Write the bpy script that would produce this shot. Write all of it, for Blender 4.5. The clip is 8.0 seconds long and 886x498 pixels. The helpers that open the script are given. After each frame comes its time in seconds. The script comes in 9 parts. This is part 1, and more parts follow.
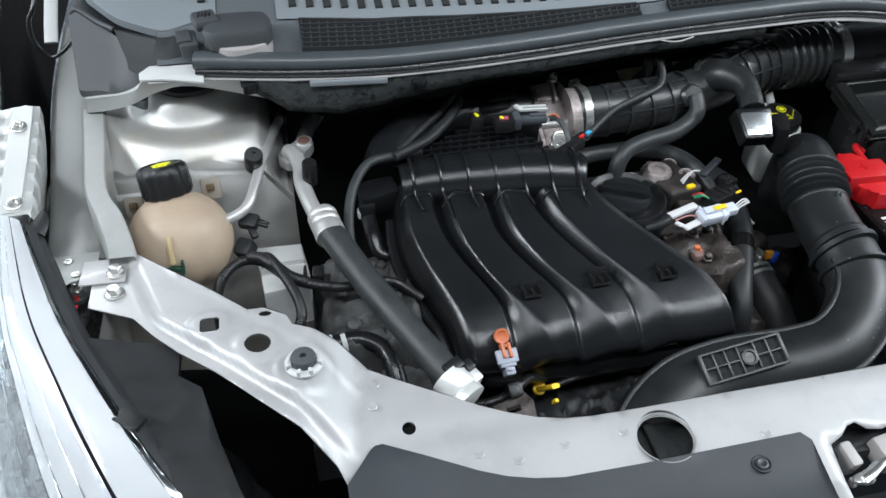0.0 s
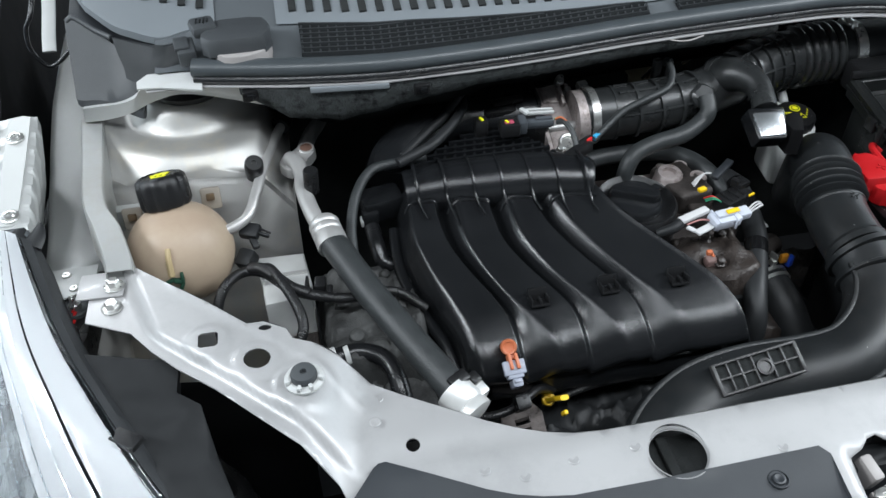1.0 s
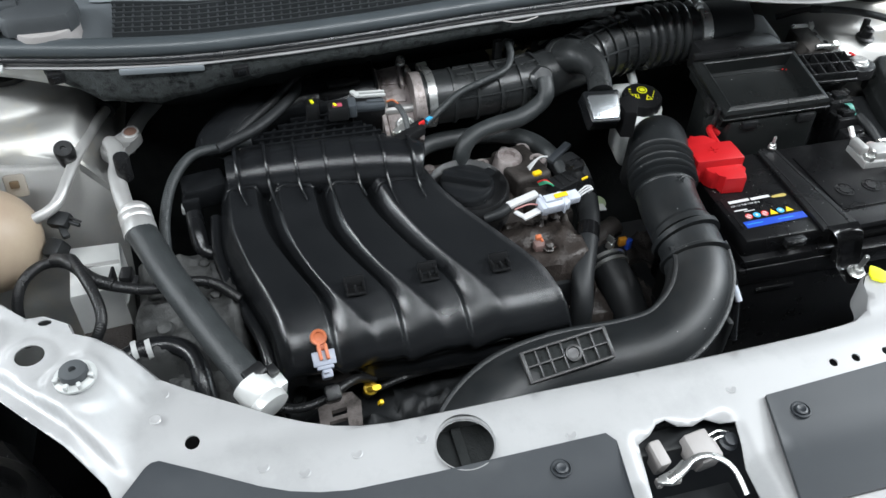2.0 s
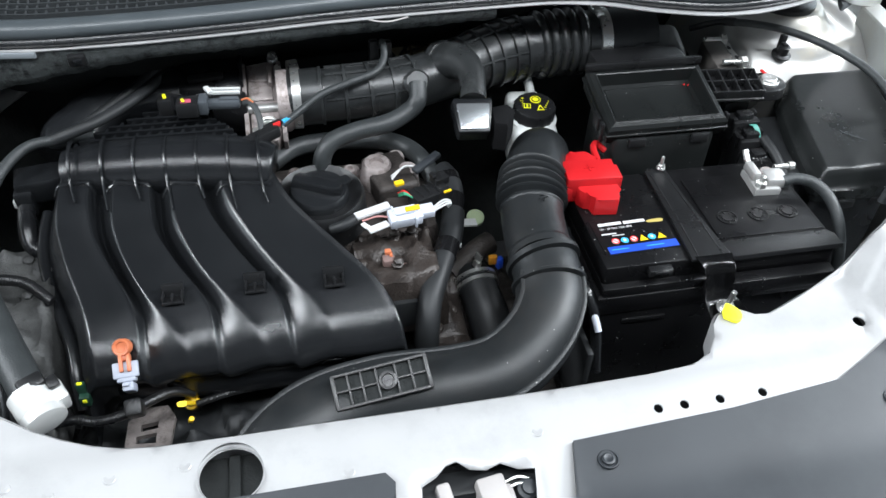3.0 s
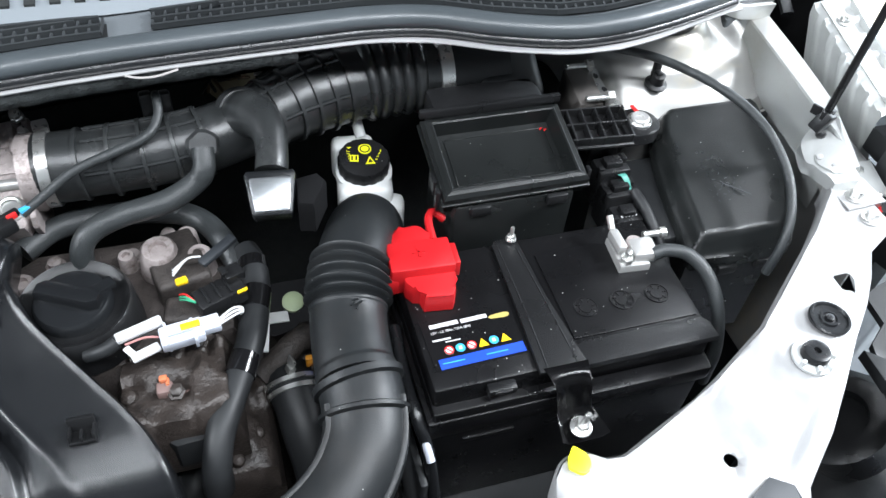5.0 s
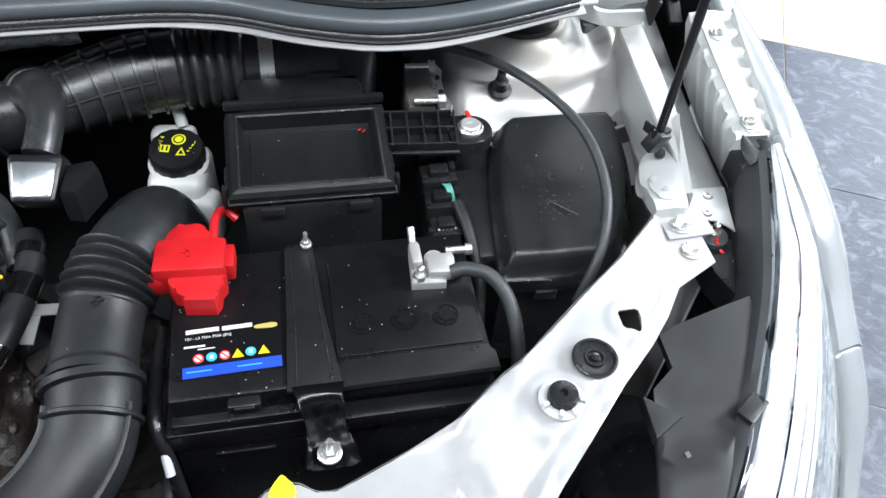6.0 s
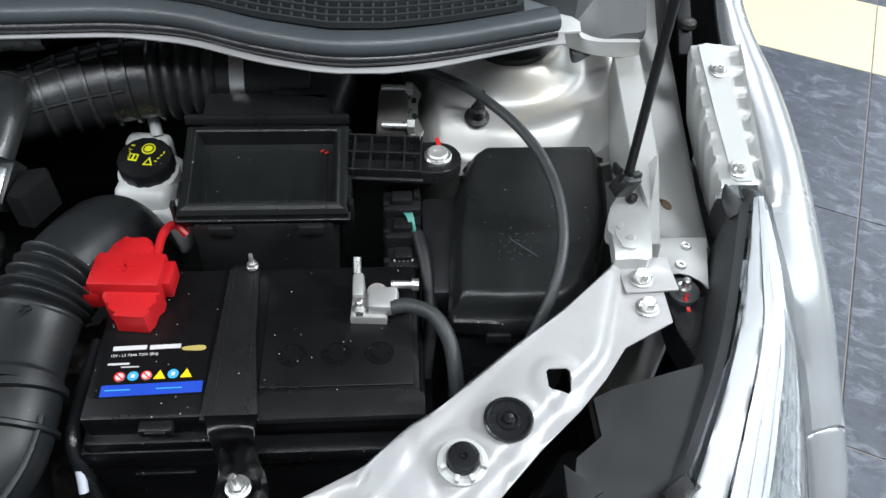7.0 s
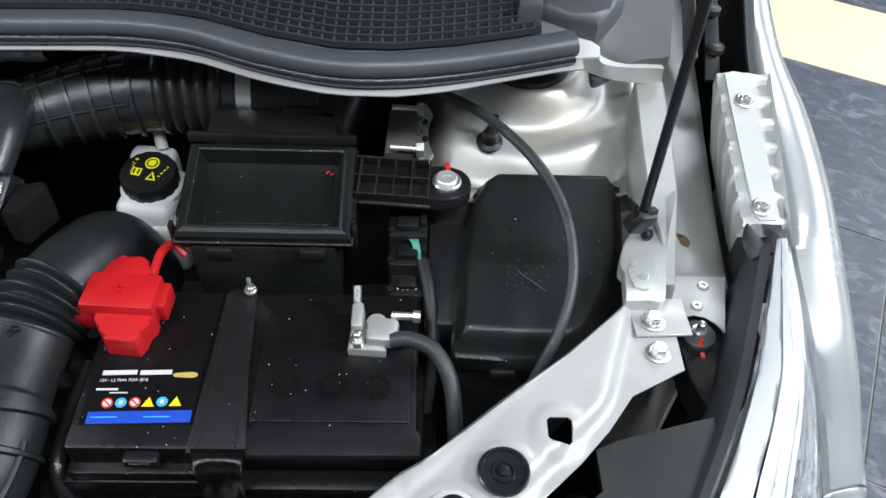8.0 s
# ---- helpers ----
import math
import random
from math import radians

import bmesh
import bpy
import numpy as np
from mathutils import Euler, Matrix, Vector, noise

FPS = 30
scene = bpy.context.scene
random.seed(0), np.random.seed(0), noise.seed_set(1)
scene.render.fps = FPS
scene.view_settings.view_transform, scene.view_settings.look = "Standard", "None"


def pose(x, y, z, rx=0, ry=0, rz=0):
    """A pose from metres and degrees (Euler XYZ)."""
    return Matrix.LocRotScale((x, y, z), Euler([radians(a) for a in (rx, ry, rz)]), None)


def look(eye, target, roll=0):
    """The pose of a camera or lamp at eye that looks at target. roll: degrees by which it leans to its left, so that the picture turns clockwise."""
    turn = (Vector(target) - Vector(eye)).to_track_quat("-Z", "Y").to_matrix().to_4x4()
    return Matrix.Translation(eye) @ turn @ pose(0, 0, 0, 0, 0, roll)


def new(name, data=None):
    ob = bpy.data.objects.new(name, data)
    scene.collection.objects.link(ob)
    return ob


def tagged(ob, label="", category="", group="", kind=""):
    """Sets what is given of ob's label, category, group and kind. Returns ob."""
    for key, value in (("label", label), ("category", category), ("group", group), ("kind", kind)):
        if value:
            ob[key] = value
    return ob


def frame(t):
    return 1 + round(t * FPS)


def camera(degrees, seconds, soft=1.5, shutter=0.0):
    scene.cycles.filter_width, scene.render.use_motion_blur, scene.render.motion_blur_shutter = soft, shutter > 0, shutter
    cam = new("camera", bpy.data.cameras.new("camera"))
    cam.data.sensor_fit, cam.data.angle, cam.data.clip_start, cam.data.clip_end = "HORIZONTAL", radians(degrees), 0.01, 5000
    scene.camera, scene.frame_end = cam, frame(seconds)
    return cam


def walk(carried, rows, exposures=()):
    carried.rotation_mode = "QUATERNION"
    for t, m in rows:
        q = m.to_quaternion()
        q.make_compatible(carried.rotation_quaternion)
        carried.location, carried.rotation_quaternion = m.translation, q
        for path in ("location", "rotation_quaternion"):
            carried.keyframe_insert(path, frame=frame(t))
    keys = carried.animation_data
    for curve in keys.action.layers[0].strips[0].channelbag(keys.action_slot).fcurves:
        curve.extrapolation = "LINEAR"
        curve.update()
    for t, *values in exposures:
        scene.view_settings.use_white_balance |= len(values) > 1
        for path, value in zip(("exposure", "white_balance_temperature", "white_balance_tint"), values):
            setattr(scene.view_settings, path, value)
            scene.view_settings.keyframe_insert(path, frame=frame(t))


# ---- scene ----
cam = camera(58.1, 8.0)
PATH = [
    (0, (-0.455, -0.6, 1.4628), (-0.1469, 0.8198, 0.2081), 0.4),
    (0.5, (-0.4512, -0.5885, 1.4609), (-0.1718, 0.8381, 0.2062), -0.5),
    (1, (-0.4426, -0.5798, 1.457), (-0.1632, 0.8448, 0.2004), -1.0),
    (1.5, (-0.4118, -0.5827, 1.4522), (-0.0778, 0.815, 0.1783), -0.7),
    (2, (-0.2957, -0.5923, 1.4532), (0.0806, 0.7718, 0.1553), 1.3),
    (2.2, (-0.2362, -0.6, 1.4542), (0.1306, 0.7632, 0.1534), 2.1),
    (3.5, (-0.0432, -0.5338, 1.4282), (0.2554, 0.8294, 0.1102), 2.3),
    (4, (-0.0029, -0.4358, 1.433), (0.3216, 0.8803, 0.0737), 3.1),
    (4.2, (0.0058, -0.4061, 1.4378), (0.3456, 0.8822, 0.0554), 3.3),
    (5.3, (0.1334, -0.3782, 1.4398), (0.6038, 0.8275, 0.0218), 6.2),
    (5.5, (0.1843, -0.3888, 1.434), (0.6259, 0.8371, 0.0238), 6.0),
    (6, (0.3206, -0.3955, 1.4234), (0.6586, 0.8458, -0.0031), 6.0),
    (6.5, (0.4061, -0.3936, 1.4244), (0.6269, 0.8717, -0.0031), 4.5),
    (7, (0.4474, -0.3667, 1.4225), (0.5808, 0.9053, -0.0089), 3.5),
    (7.5, (0.4627, -0.3437, 1.4206), (0.5501, 0.9322, -0.0118), 3.2),
    (8, (0.4675, -0.3293, 1.4196), (0.5376, 0.9456, -0.0137), 3.4),
]
walk(cam, [(t, look(eye, target, roll)) for t, eye, target, roll in PATH], [(0, -0.83, 6280, 9), (1.5, -0.93, 6300, 9), (2.0, -0.66, 6400, 9), (3.5, -0.18, 6300, 10), (4.2, -0.04, 6300, 10), (5.3, 0.0, 6300, 11), (6, -0.3, 6300, 11), (6.5, -0.73, 6380, 10), (7, -0.85, 6390, 10), (8, -0.85, 6390, 10)])

# ---- room and light numbers ----
world = bpy.data.worlds.new("world")
scene.world = world
world.use_nodes = True
world.node_tree.nodes["Background"].inputs[0].default_value = (0.75, 0.83, 0.95, 1)
world.node_tree.nodes["Background"].inputs[1].default_value = 0.6


def lamp(name, eye, target, w, h, watts, colour):
    data = bpy.data.lights.new(name, "AREA")
    data.shape, data.size, data.size_y = "RECTANGLE", w, h
    data.energy, data.color = watts, colour
    ob = new(name, data)
    ob.matrix_world = look(eye, target)
    return ob


DAY = (0.83, 0.935, 1.0)
WHITE = (0.93, 0.97, 1.0)
# weak fill light added from the south; no window is known there
lamp("front_fill_light", (0.0, -4.9, 1.75), (0.0, 0.0, 1.3), 8.0, 2.6, 20, DAY)
lamp("side_window_light", (-4.9, 1.0, 1.75), (0.0, 0.6, 1.2), 7.0, 2.4, 260, DAY)
lamp("side_window_light", (4.9, 1.0, 1.75), (0.0, 0.6, 1.2), 7.0, 2.4, 430, DAY)
# no fittings; the pair at y 2.7 is added to brighten the ledges
for lx, ly in ((-0.9, -1.05), (0.9, -1.05), (-3.3, -0.3), (3.3, -0.3), (-2.2, 2.7), (2.2, 2.7)):
    lamp("ceiling_fill_lamp", (lx, ly, 3.22), (lx, ly, 0), 1.5, 0.4, (58 if lx < 0 else 92) if ly < -1 else (120 if ly > 1 else (270 if lx < 0 else 370)), WHITE)


from mathutils import noise

# ---- materials ----
def mat(name, base, rough=0.5, metal=0.0, vary=0.12, scale=30.0, fine=600.0, bump=0.15, coat=0.0, stain=None, speck=0.0, transmit=0.0, spread=0.12, spec=0.5):
    m = bpy.data.materials.new(name)
    m.use_nodes = True
    nt = m.node_tree
    p = nt.nodes["Principled BSDF"]
    n, link = nt.nodes.new, nt.links.new
    geo = n("ShaderNodeTexCoord")
    big, small = n("ShaderNodeTexNoise"), n("ShaderNodeTexNoise")
    big.inputs["Scale"].default_value, big.inputs["Detail"].default_value = scale, 5
    small.inputs["Scale"].default_value, small.inputs["Detail"].default_value = fine, 3
    link(geo.outputs["Object"], big.inputs["Vector"])
    link(geo.outputs["Object"], small.inputs["Vector"])
    info = n("ShaderNodeObjectInfo")
    add = n("ShaderNodeMath")
    add.operation = "MULTIPLY_ADD"
    add.inputs[1].default_value = 0.25
    link(info.outputs["Random"], add.inputs[0])
    link(big.outputs["Fac"], add.inputs[2])
    ramp = n("ShaderNodeMix")
    ramp.data_type = "RGBA"
    dark = tuple(c * (1 - vary) for c in base)
    light = tuple(min(1, c * (1 + vary)) for c in base)
    ramp.inputs["A"].default_value, ramp.inputs["B"].default_value = (*dark, 1), (*light, 1)
    link(add.outputs[0], ramp.inputs["Factor"])
    colour = ramp.outputs["Result"]
    if stain:
        mask = n("ShaderNodeMapRange")
        mask.inputs["From Min"].default_value, mask.inputs["From Max"].default_value = 0.5, 0.68
        third = n("ShaderNodeTexNoise")
        third.inputs["Scale"].default_value, third.inputs["Detail"].default_value = scale * 0.6, 8
        third.inputs["Roughness"].default_value = 0.7
        link(geo.outputs["Object"], third.inputs["Vector"])
        link(third.outputs["Fac"], mask.inputs["Value"])
        mix = n("ShaderNodeMix")
        mix.data_type = "RGBA"
        mix.inputs["B"].default_value = (*stain, 1)
        link(colour, mix.inputs["A"])
        link(mask.outputs[0], mix.inputs["Factor"])
        colour = mix.outputs["Result"]
    if speck:
        cell = n("ShaderNodeTexVoronoi")
        cell.inputs["Scale"].default_value = 190
        link(geo.outputs["Object"], cell.inputs["Vector"])
        dot = n("ShaderNodeMapRange")
        dot.inputs["From Min"].default_value, dot.inputs["From Max"].default_value = 0.11, 0.05
        link(cell.outputs["Distance"], dot.inputs["Value"])
        rare = n("ShaderNodeMath")
        rare.operation = "GREATER_THAN"
        rare.inputs[1].default_value = 1 - speck
        sep = n("ShaderNodeSeparateColor")
        link(cell.outputs["Color"], sep.inputs[0])
        link(sep.outputs[0], rare.inputs[0])
        both = n("ShaderNodeMath")
        both.operation = "MULTIPLY"
        link(dot.outputs[0], both.inputs[0])
        link(rare.outputs[0], both.inputs[1])
        mix = n("ShaderNodeMix")
        mix.data_type = "RGBA"
        mix.inputs["B"].default_value = (0.6, 0.6, 0.58, 1)
        link(colour, mix.inputs["A"])
        link(both.outputs[0], mix.inputs["Factor"])
        colour = mix.outputs["Result"]
    link(colour, p.inputs["Base Color"])
    r = n("ShaderNodeMapRange")
    r.inputs["To Min"].default_value, r.inputs["To Max"].default_value = max(0.02, rough - spread), min(1, rough + spread)
    link(big.outputs["Fac"], r.inputs["Value"])
    link(r.outputs[0], p.inputs["Roughness"])
    p.inputs["Metallic"].default_value = metal
    p.inputs["Specular IOR Level"].default_value = spec
    p.inputs["Coat Weight"].default_value = coat
    p.inputs["Coat Roughness"].default_value = 0.08
    p.inputs["Transmission Weight"].default_value = transmit
    if bump:
        b = n("ShaderNodeBump")
        b.inputs["Strength"].default_value, b.inputs["Distance"].default_value = bump, 0.001
        link(small.outputs["Fac"], b.inputs["Height"])
        link(b.outputs[0], p.inputs["Normal"])
    return m


SILVER = mat("silver_paint", (0.39, 0.388, 0.388), 0.42, 0.25, 0.04, 14, 900, 0.05, coat=0.15, stain=(0.335, 0.335, 0.335))
BODY = mat("silver_body_paint", (0.64, 0.66, 0.67), 0.25, 0.4, 0.03, 8, 900, 0.03, coat=0.7)
TOWER = mat("thin_silver_primer", (0.41, 0.405, 0.39), 0.43, 0.58, 0.08, 18, 900, 0.03, spread=0.05, stain=(0.50, 0.46, 0.38))
# lighter copy of the silver paint for ledges that catch more light
PALE = mat("lit_silver_metal", (0.60, 0.61, 0.60), 0.40, 0.2, 0.05, 14, 800, 0.08, stain=(0.56, 0.55, 0.51))
INNER = mat("grey_inner_metal", (0.50, 0.51, 0.50), 0.42, 0.3, 0.08, 14, 700, 0.08)
ALLOY = mat("aluminium", (0.47, 0.465, 0.455), 0.42, 0.55, 0.08, 60, 900, 0.15)
CAST = mat("dirty_cast_alloy", (0.038, 0.032, 0.029), 0.62, 0.25, 0.5, 70, 350, 0.9, stain=(0.015, 0.013, 0.012))
BLOCKALU = mat("machined_block", (0.66, 0.665, 0.65), 0.34, 0.4, 0.1, 60, 900, 0.1)
CASTGREY = mat("grey_sand_casting", (0.050, 0.051, 0.050), 0.6, 0.25, 0.4, 60, 350, 0.9, stain=(0.026, 0.026, 0.026))
CASTLIGHT = mat("cast_throttle_alloy", (0.33, 0.29, 0.28), 0.48, 0.4, 0.35, 90, 350, 0.8, stain=(0.13, 0.10, 0.09))
GRIME = mat("oily_brown_casting", (0.030, 0.024, 0.021), 0.42, 0.2, 0.6, 70, 350, 1.0, stain=(0.010, 0.008, 0.007))
STEEL = mat("zinc_steel", (0.66, 0.66, 0.64), 0.3, 0.9, 0.1, 120, 900, 0.1)
CHROME = mat("chrome", (0.86, 0.88, 0.9), 0.09, 1.0, 0.02, 20, 400, 0.0, spread=0.03)
BLACK = mat("black_plastic", (0.010, 0.0102, 0.0108), 0.30, 0, 0.3, 25, 900, 0.4, spec=0.38, speck=0.05)
GLOSS = mat("black_moulded_plastic", (0.0085, 0.0092, 0.0102), 0.235, 0, 0.25, 18, 1300, 0.16, spread=0.1, spec=0.42)
LIDPL = mat("satin_lid_plastic", (0.0078, 0.0088, 0.0088), 0.30, 0, 0.3, 16, 1000, 0.3, spec=0.42, speck=0.12, stain=(0.014, 0.015, 0.015))
STOPGREY = mat("grey_stop_rubber", (0.055, 0.06, 0.064), 0.5, 0, 0.15, 30, 800, 0.1)
SHINE = mat("glossy_black_strap", (0.006, 0.006, 0.0065), 0.16, 0, 0.2, 40, 900, 0.1, spec=0.6)
# blacker than DULL, for sheets that stand in for deep shade
NEARBLACK = mat("matt_near_black", (0.004, 0.004, 0.0045), 0.85, 0, 0.3, 30, 600, 0.2, spec=0.15)
DULL = mat("dull_black_plastic", (0.015, 0.016, 0.017), 0.46, 0, 0.3, 40, 1500, 0.12, spec=0.3)
# paler than COWL: the glare on this cowl plastic is put into its colour
LOUVRE = mat("glare_pale_cowl", (0.20, 0.22, 0.235), 0.4, 0, 0.08, 12, 900, 0.15)
GREY = mat("dark_grey_plastic", (0.022, 0.025, 0.029), 0.48, 0, 0.25, 14, 1500, 0.06, stain=(0.03, 0.034, 0.038))
COWL = mat("grey_cowl_plastic", (0.105, 0.116, 0.124), 0.45, 0, 0.1, 12, 900, 0.25)
RUBBER = mat("black_rubber", (0.009, 0.0095, 0.0105), 0.25, 0, 0.15, 30, 700, 0.2)
HOSE = mat("grey_black_hose", (0.028, 0.031, 0.032), 0.38, 0, 0.3, 60, 700, 0.5, spec=0.4)
GRIDPL = mat("pale_grid_plastic", (0.040, 0.039, 0.039), 0.36, 0, 0.2, 40, 900, 0.2)
DUCT = mat("air_duct_plastic", (0.012, 0.0133, 0.0142), 0.37, 0, 0.3, 22, 1100, 0.25, stain=(0.02, 0.02, 0.02), speck=0.06, spec=0.34)
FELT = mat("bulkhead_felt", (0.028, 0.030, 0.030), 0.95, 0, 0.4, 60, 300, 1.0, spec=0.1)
PAD = mat("fibre_pad", (0.055, 0.060, 0.060), 0.95, 0, 0.6, 120, 420, 1.0, stain=(0.012, 0.013, 0.013), spec=0.1)
TANK = mat("amber_tank_plastic", (0.36, 0.275, 0.205), 0.45, 0, 0.1, 9, 700, 0.05, stain=(0.41, 0.33, 0.24), spec=0.35)
WHITEPL = mat("white_plastic", (0.48, 0.49, 0.48), 0.45, 0, 0.06, 30, 700, 0.1)
MILK = mat("milky_reservoir", (0.55, 0.56, 0.55), 0.35, 0, 0.05, 25, 700, 0.05)
RED = mat("red_plastic", (0.44, 0.010, 0.013), 0.38, 0, 0.08, 30, 800, 0.12)
YELLOW = mat("yellow_plastic", (0.85, 0.55, 0.01), 0.4, 0, 0.08, 30, 800, 0.1)
LEMON = mat("lemon_plastic", (0.85, 0.85, 0.02), 0.4, 0, 0.06, 30, 800, 0.1)
ORANGE = mat("orange_plastic", (0.48, 0.14, 0.06), 0.45, 0, 0.1, 30, 800, 0.1)
LILAC = mat("pale_grey_connector", (0.52, 0.55, 0.62), 0.4, 0, 0.06, 30, 800, 0.1)
BLUE = mat("blue_label", (0.015, 0.06, 0.42), 0.4, 0, 0.03, 30, 800, 0.0)
SKY = mat("pale_blue_print", (0.05, 0.35, 0.6), 0.4, 0, 0.03, 30, 800, 0.0)
PRINT = mat("white_print", (0.55, 0.55, 0.55), 0.45, 0, 0.03, 30, 800, 0.0)
GOLD = mat("gold_print", (0.5, 0.4, 0.12), 0.4, 0.2, 0.03, 30, 800, 0.0)
REDPRINT = mat("red_print", (0.6, 0.02, 0.02), 0.45, 0, 0.03, 30, 800, 0.0)
GREEN = mat("green_plastic", (0.04, 0.3, 0.16), 0.4, 0, 0.05, 30, 800, 0.05)
RUST = mat("brown_sealer", (0.10, 0.068, 0.038), 0.7, 0, 0.5, 90, 500, 0.5)
BATTERY = mat("battery_case", (0.0050, 0.0050, 0.0055), 0.30, 0, 0.2, 25, 1000, 0.35, speck=0.22, spec=0.26)
# lighter than RUBBER: the pipe's reflections are painted into the base colour
PIPER = mat("sheen_pipe_rubber", (0.019, 0.0205, 0.021), 0.30, 0, 0.3, 40, 700, 0.25, stain=(0.03, 0.032, 0.032), spec=0.6)
MESHPL = mat("black_mesh_plastic", (0.030, 0.033, 0.035), 0.45, 0, 0.2, 20, 900, 0.1)
# base colour raised to carry the pale sheen on the seal bulb
SEALR = mat("sheen_seal_rubber", (0.050, 0.058, 0.063), 0.34, 0, 0.15, 30, 700, 0.2)
BLOCK = mat("grey_satin_block", (0.42, 0.44, 0.455), 0.24, 0.85, 0.05, 30, 800, 0.05, coat=0.6)
REFLECT = mat("satin_reflector", (0.80, 0.83, 0.84), 0.28, 0.7, 0.1, 30, 400, 0.1)
LENS = mat("headlight_lens", (0.95, 0.97, 0.98), 0.05, 0, 0.0, 10, 300, 0.0, transmit=1.0, spread=0.02)
BEZEL = mat("headlight_bezel", (0.88, 0.90, 0.92), 0.22, 0.0, 0.02, 10, 400, 0.0, coat=1.0, spread=0.05)
CREAM = mat("cream_tile", (0.62, 0.55, 0.36), 0.3, 0, 0.05, 3, 60, 0.05)
GROUT = mat("grout", (0.24, 0.21, 0.18), 0.8, 0, 0.1, 10, 200, 0.2)
# unseen walls and ceiling, greyed so that only the lamps show in reflections
WALLP = mat("grey_wall_paint", (0.22, 0.225, 0.23), 0.7, 0, 0.02, 2, 100, 0.1)
CEILP = mat("ceiling_paint", (0.26, 0.265, 0.27), 0.8, 0, 0.02, 2, 100, 0.1)
# unseen underside, its shade put into a dark colour that keeps reflections black
HOODP = mat("dark_bonnet_underside", (0.05, 0.052, 0.055), 0.4, 0.3, 0.05, 6, 300, 0.05)


def slate():
    m = mat("slate_tile", (0.048, 0.053, 0.068), 0.36, 0, 0.65, 16, 130, 0.8, stain=(0.15, 0.158, 0.19))
    nt = m.node_tree
    tc = [n for n in nt.nodes if n.type == "TEX_COORD"][0]
    mp = nt.nodes.new("ShaderNodeMapping")
    mp.inputs["Scale"].default_value = (1.0, 1.7, 1.0)
    mp.inputs["Rotation"].default_value = (0, 0, 0.9)
    for node in nt.nodes:
        if node.type == "TEX_NOISE":
            nt.links.new(mp.outputs[0], node.inputs["Vector"])
            node.inputs["Distortion"].default_value = 1.4
    nt.links.new(tc.outputs["Object"], mp.inputs["Vector"])
    return m


SLATE = slate()
GLOW = bpy.data.materials.new("lamp_diffuser")
GLOW.use_nodes = True
GLOW.node_tree.nodes["Principled BSDF"].inputs["Emission Color"].default_value = (1, 0.98, 0.95, 1)
GLOW.node_tree.nodes["Principled BSDF"].inputs["Emission Strength"].default_value = 6
SKYGLOW = bpy.data.materials.new("daylight_backdrop")
SKYGLOW.use_nodes = True
SKYGLOW.node_tree.nodes["Principled BSDF"].inputs["Emission Color"].default_value = (0.95, 0.98, 1, 1)
SKYGLOW.node_tree.nodes["Principled BSDF"].inputs["Emission Strength"].default_value = 2.5


# ---- shape helpers ----
def part(name, bm, material, parent=None, label="", sharp=38):
    bmesh.ops.recalc_face_normals(bm, faces=bm.faces)
    lim = radians(sharp)
    for f in bm.faces:
        f.smooth = True
    for e in bm.edges:
        if len(e.link_faces) == 2:
            e.smooth = e.calc_face_angle(0) < lim
    me = bpy.data.meshes.new(name)
    bm.to_mesh(me)
    bm.free()
    me.materials.append(material)
    ob = new(name, me)
    if parent:
        ob.parent = parent
        if not parent.parent:
            ob.matrix_parent_inverse = Matrix.Translation(-parent.location)
    if label:
        ob["label"] = label
    return ob


def thing(name, at, label, category, group="", kind=""):
    ob = new(name)
    ob.empty_display_size = 0.02
    ob.location = at
    return tagged(ob, label, category, group, kind)


def single(name, bm, material, label, category, group="", kind="", sharp=38):
    return tagged(part(name, bm, material, sharp=sharp), label, category, group, kind)


def blank():
    return bmesh.new()


def move(bm, verts, m):
    bmesh.ops.transform(bm, matrix=m, verts=verts)


def box(bm, c, size, bevel=0.002, rot=(0, 0, 0), seg=2, taper=1.0):
    """A bevelled box at c; taper scales its top."""
    r = bmesh.ops.create_cube(bm, size=1)
    vs = r["verts"]
    for v in vs:
        k = taper if v.co.z > 0 else 1.0
        v.co = Vector((v.co.x * size[0] * k, v.co.y * size[1] * k, v.co.z * size[2]))
    if bevel > 0:
        es = list({e for v in vs for e in v.link_edges})
        o = bmesh.ops.bevel(bm, geom=es, offset=bevel, segments=seg, affect="EDGES", profile=0.5)
        vs = list({v for f in o["faces"] for v in f.verts} | {v for v in vs if v.is_valid})
    move(bm, vs, pose(*c, *rot))
    return bm


def frames_along(pts):
    pts = [Vector(p) for p in pts]
    n = len(pts)
    tang = [(pts[min(i + 1, n - 1)] - pts[max(i - 1, 0)]).normalized() for i in range(n)]
    up = Vector((0, 0, 1))
    if abs(tang[0].dot(up)) > 0.9:
        up = Vector((0, 1, 0))
    side = tang[0].cross(up).normalized()
    out = []
    for i in range(n):
        side = (side - tang[i] * side.dot(tang[i])).normalized()
        out.append((pts[i], tang[i], side, side.cross(tang[i]).normalized()))
    return out


def spline(pts, n=8):
    p = [Vector(q) for q in pts]
    p = [2 * p[0] - p[1]] + p + [2 * p[-1] - p[-2]]
    out = []
    for i in range(1, len(p) - 2):
        a, b, c, d = p[i - 1 : i + 3]
        for k in range(n):
            t = k / n
            out.append(0.5 * (2 * b + (c - a) * t + (2 * a - 5 * b + 4 * c - d) * t * t + (3 * b - a - 3 * c + d) * t ** 3))
    out.append(p[-2])
    return out


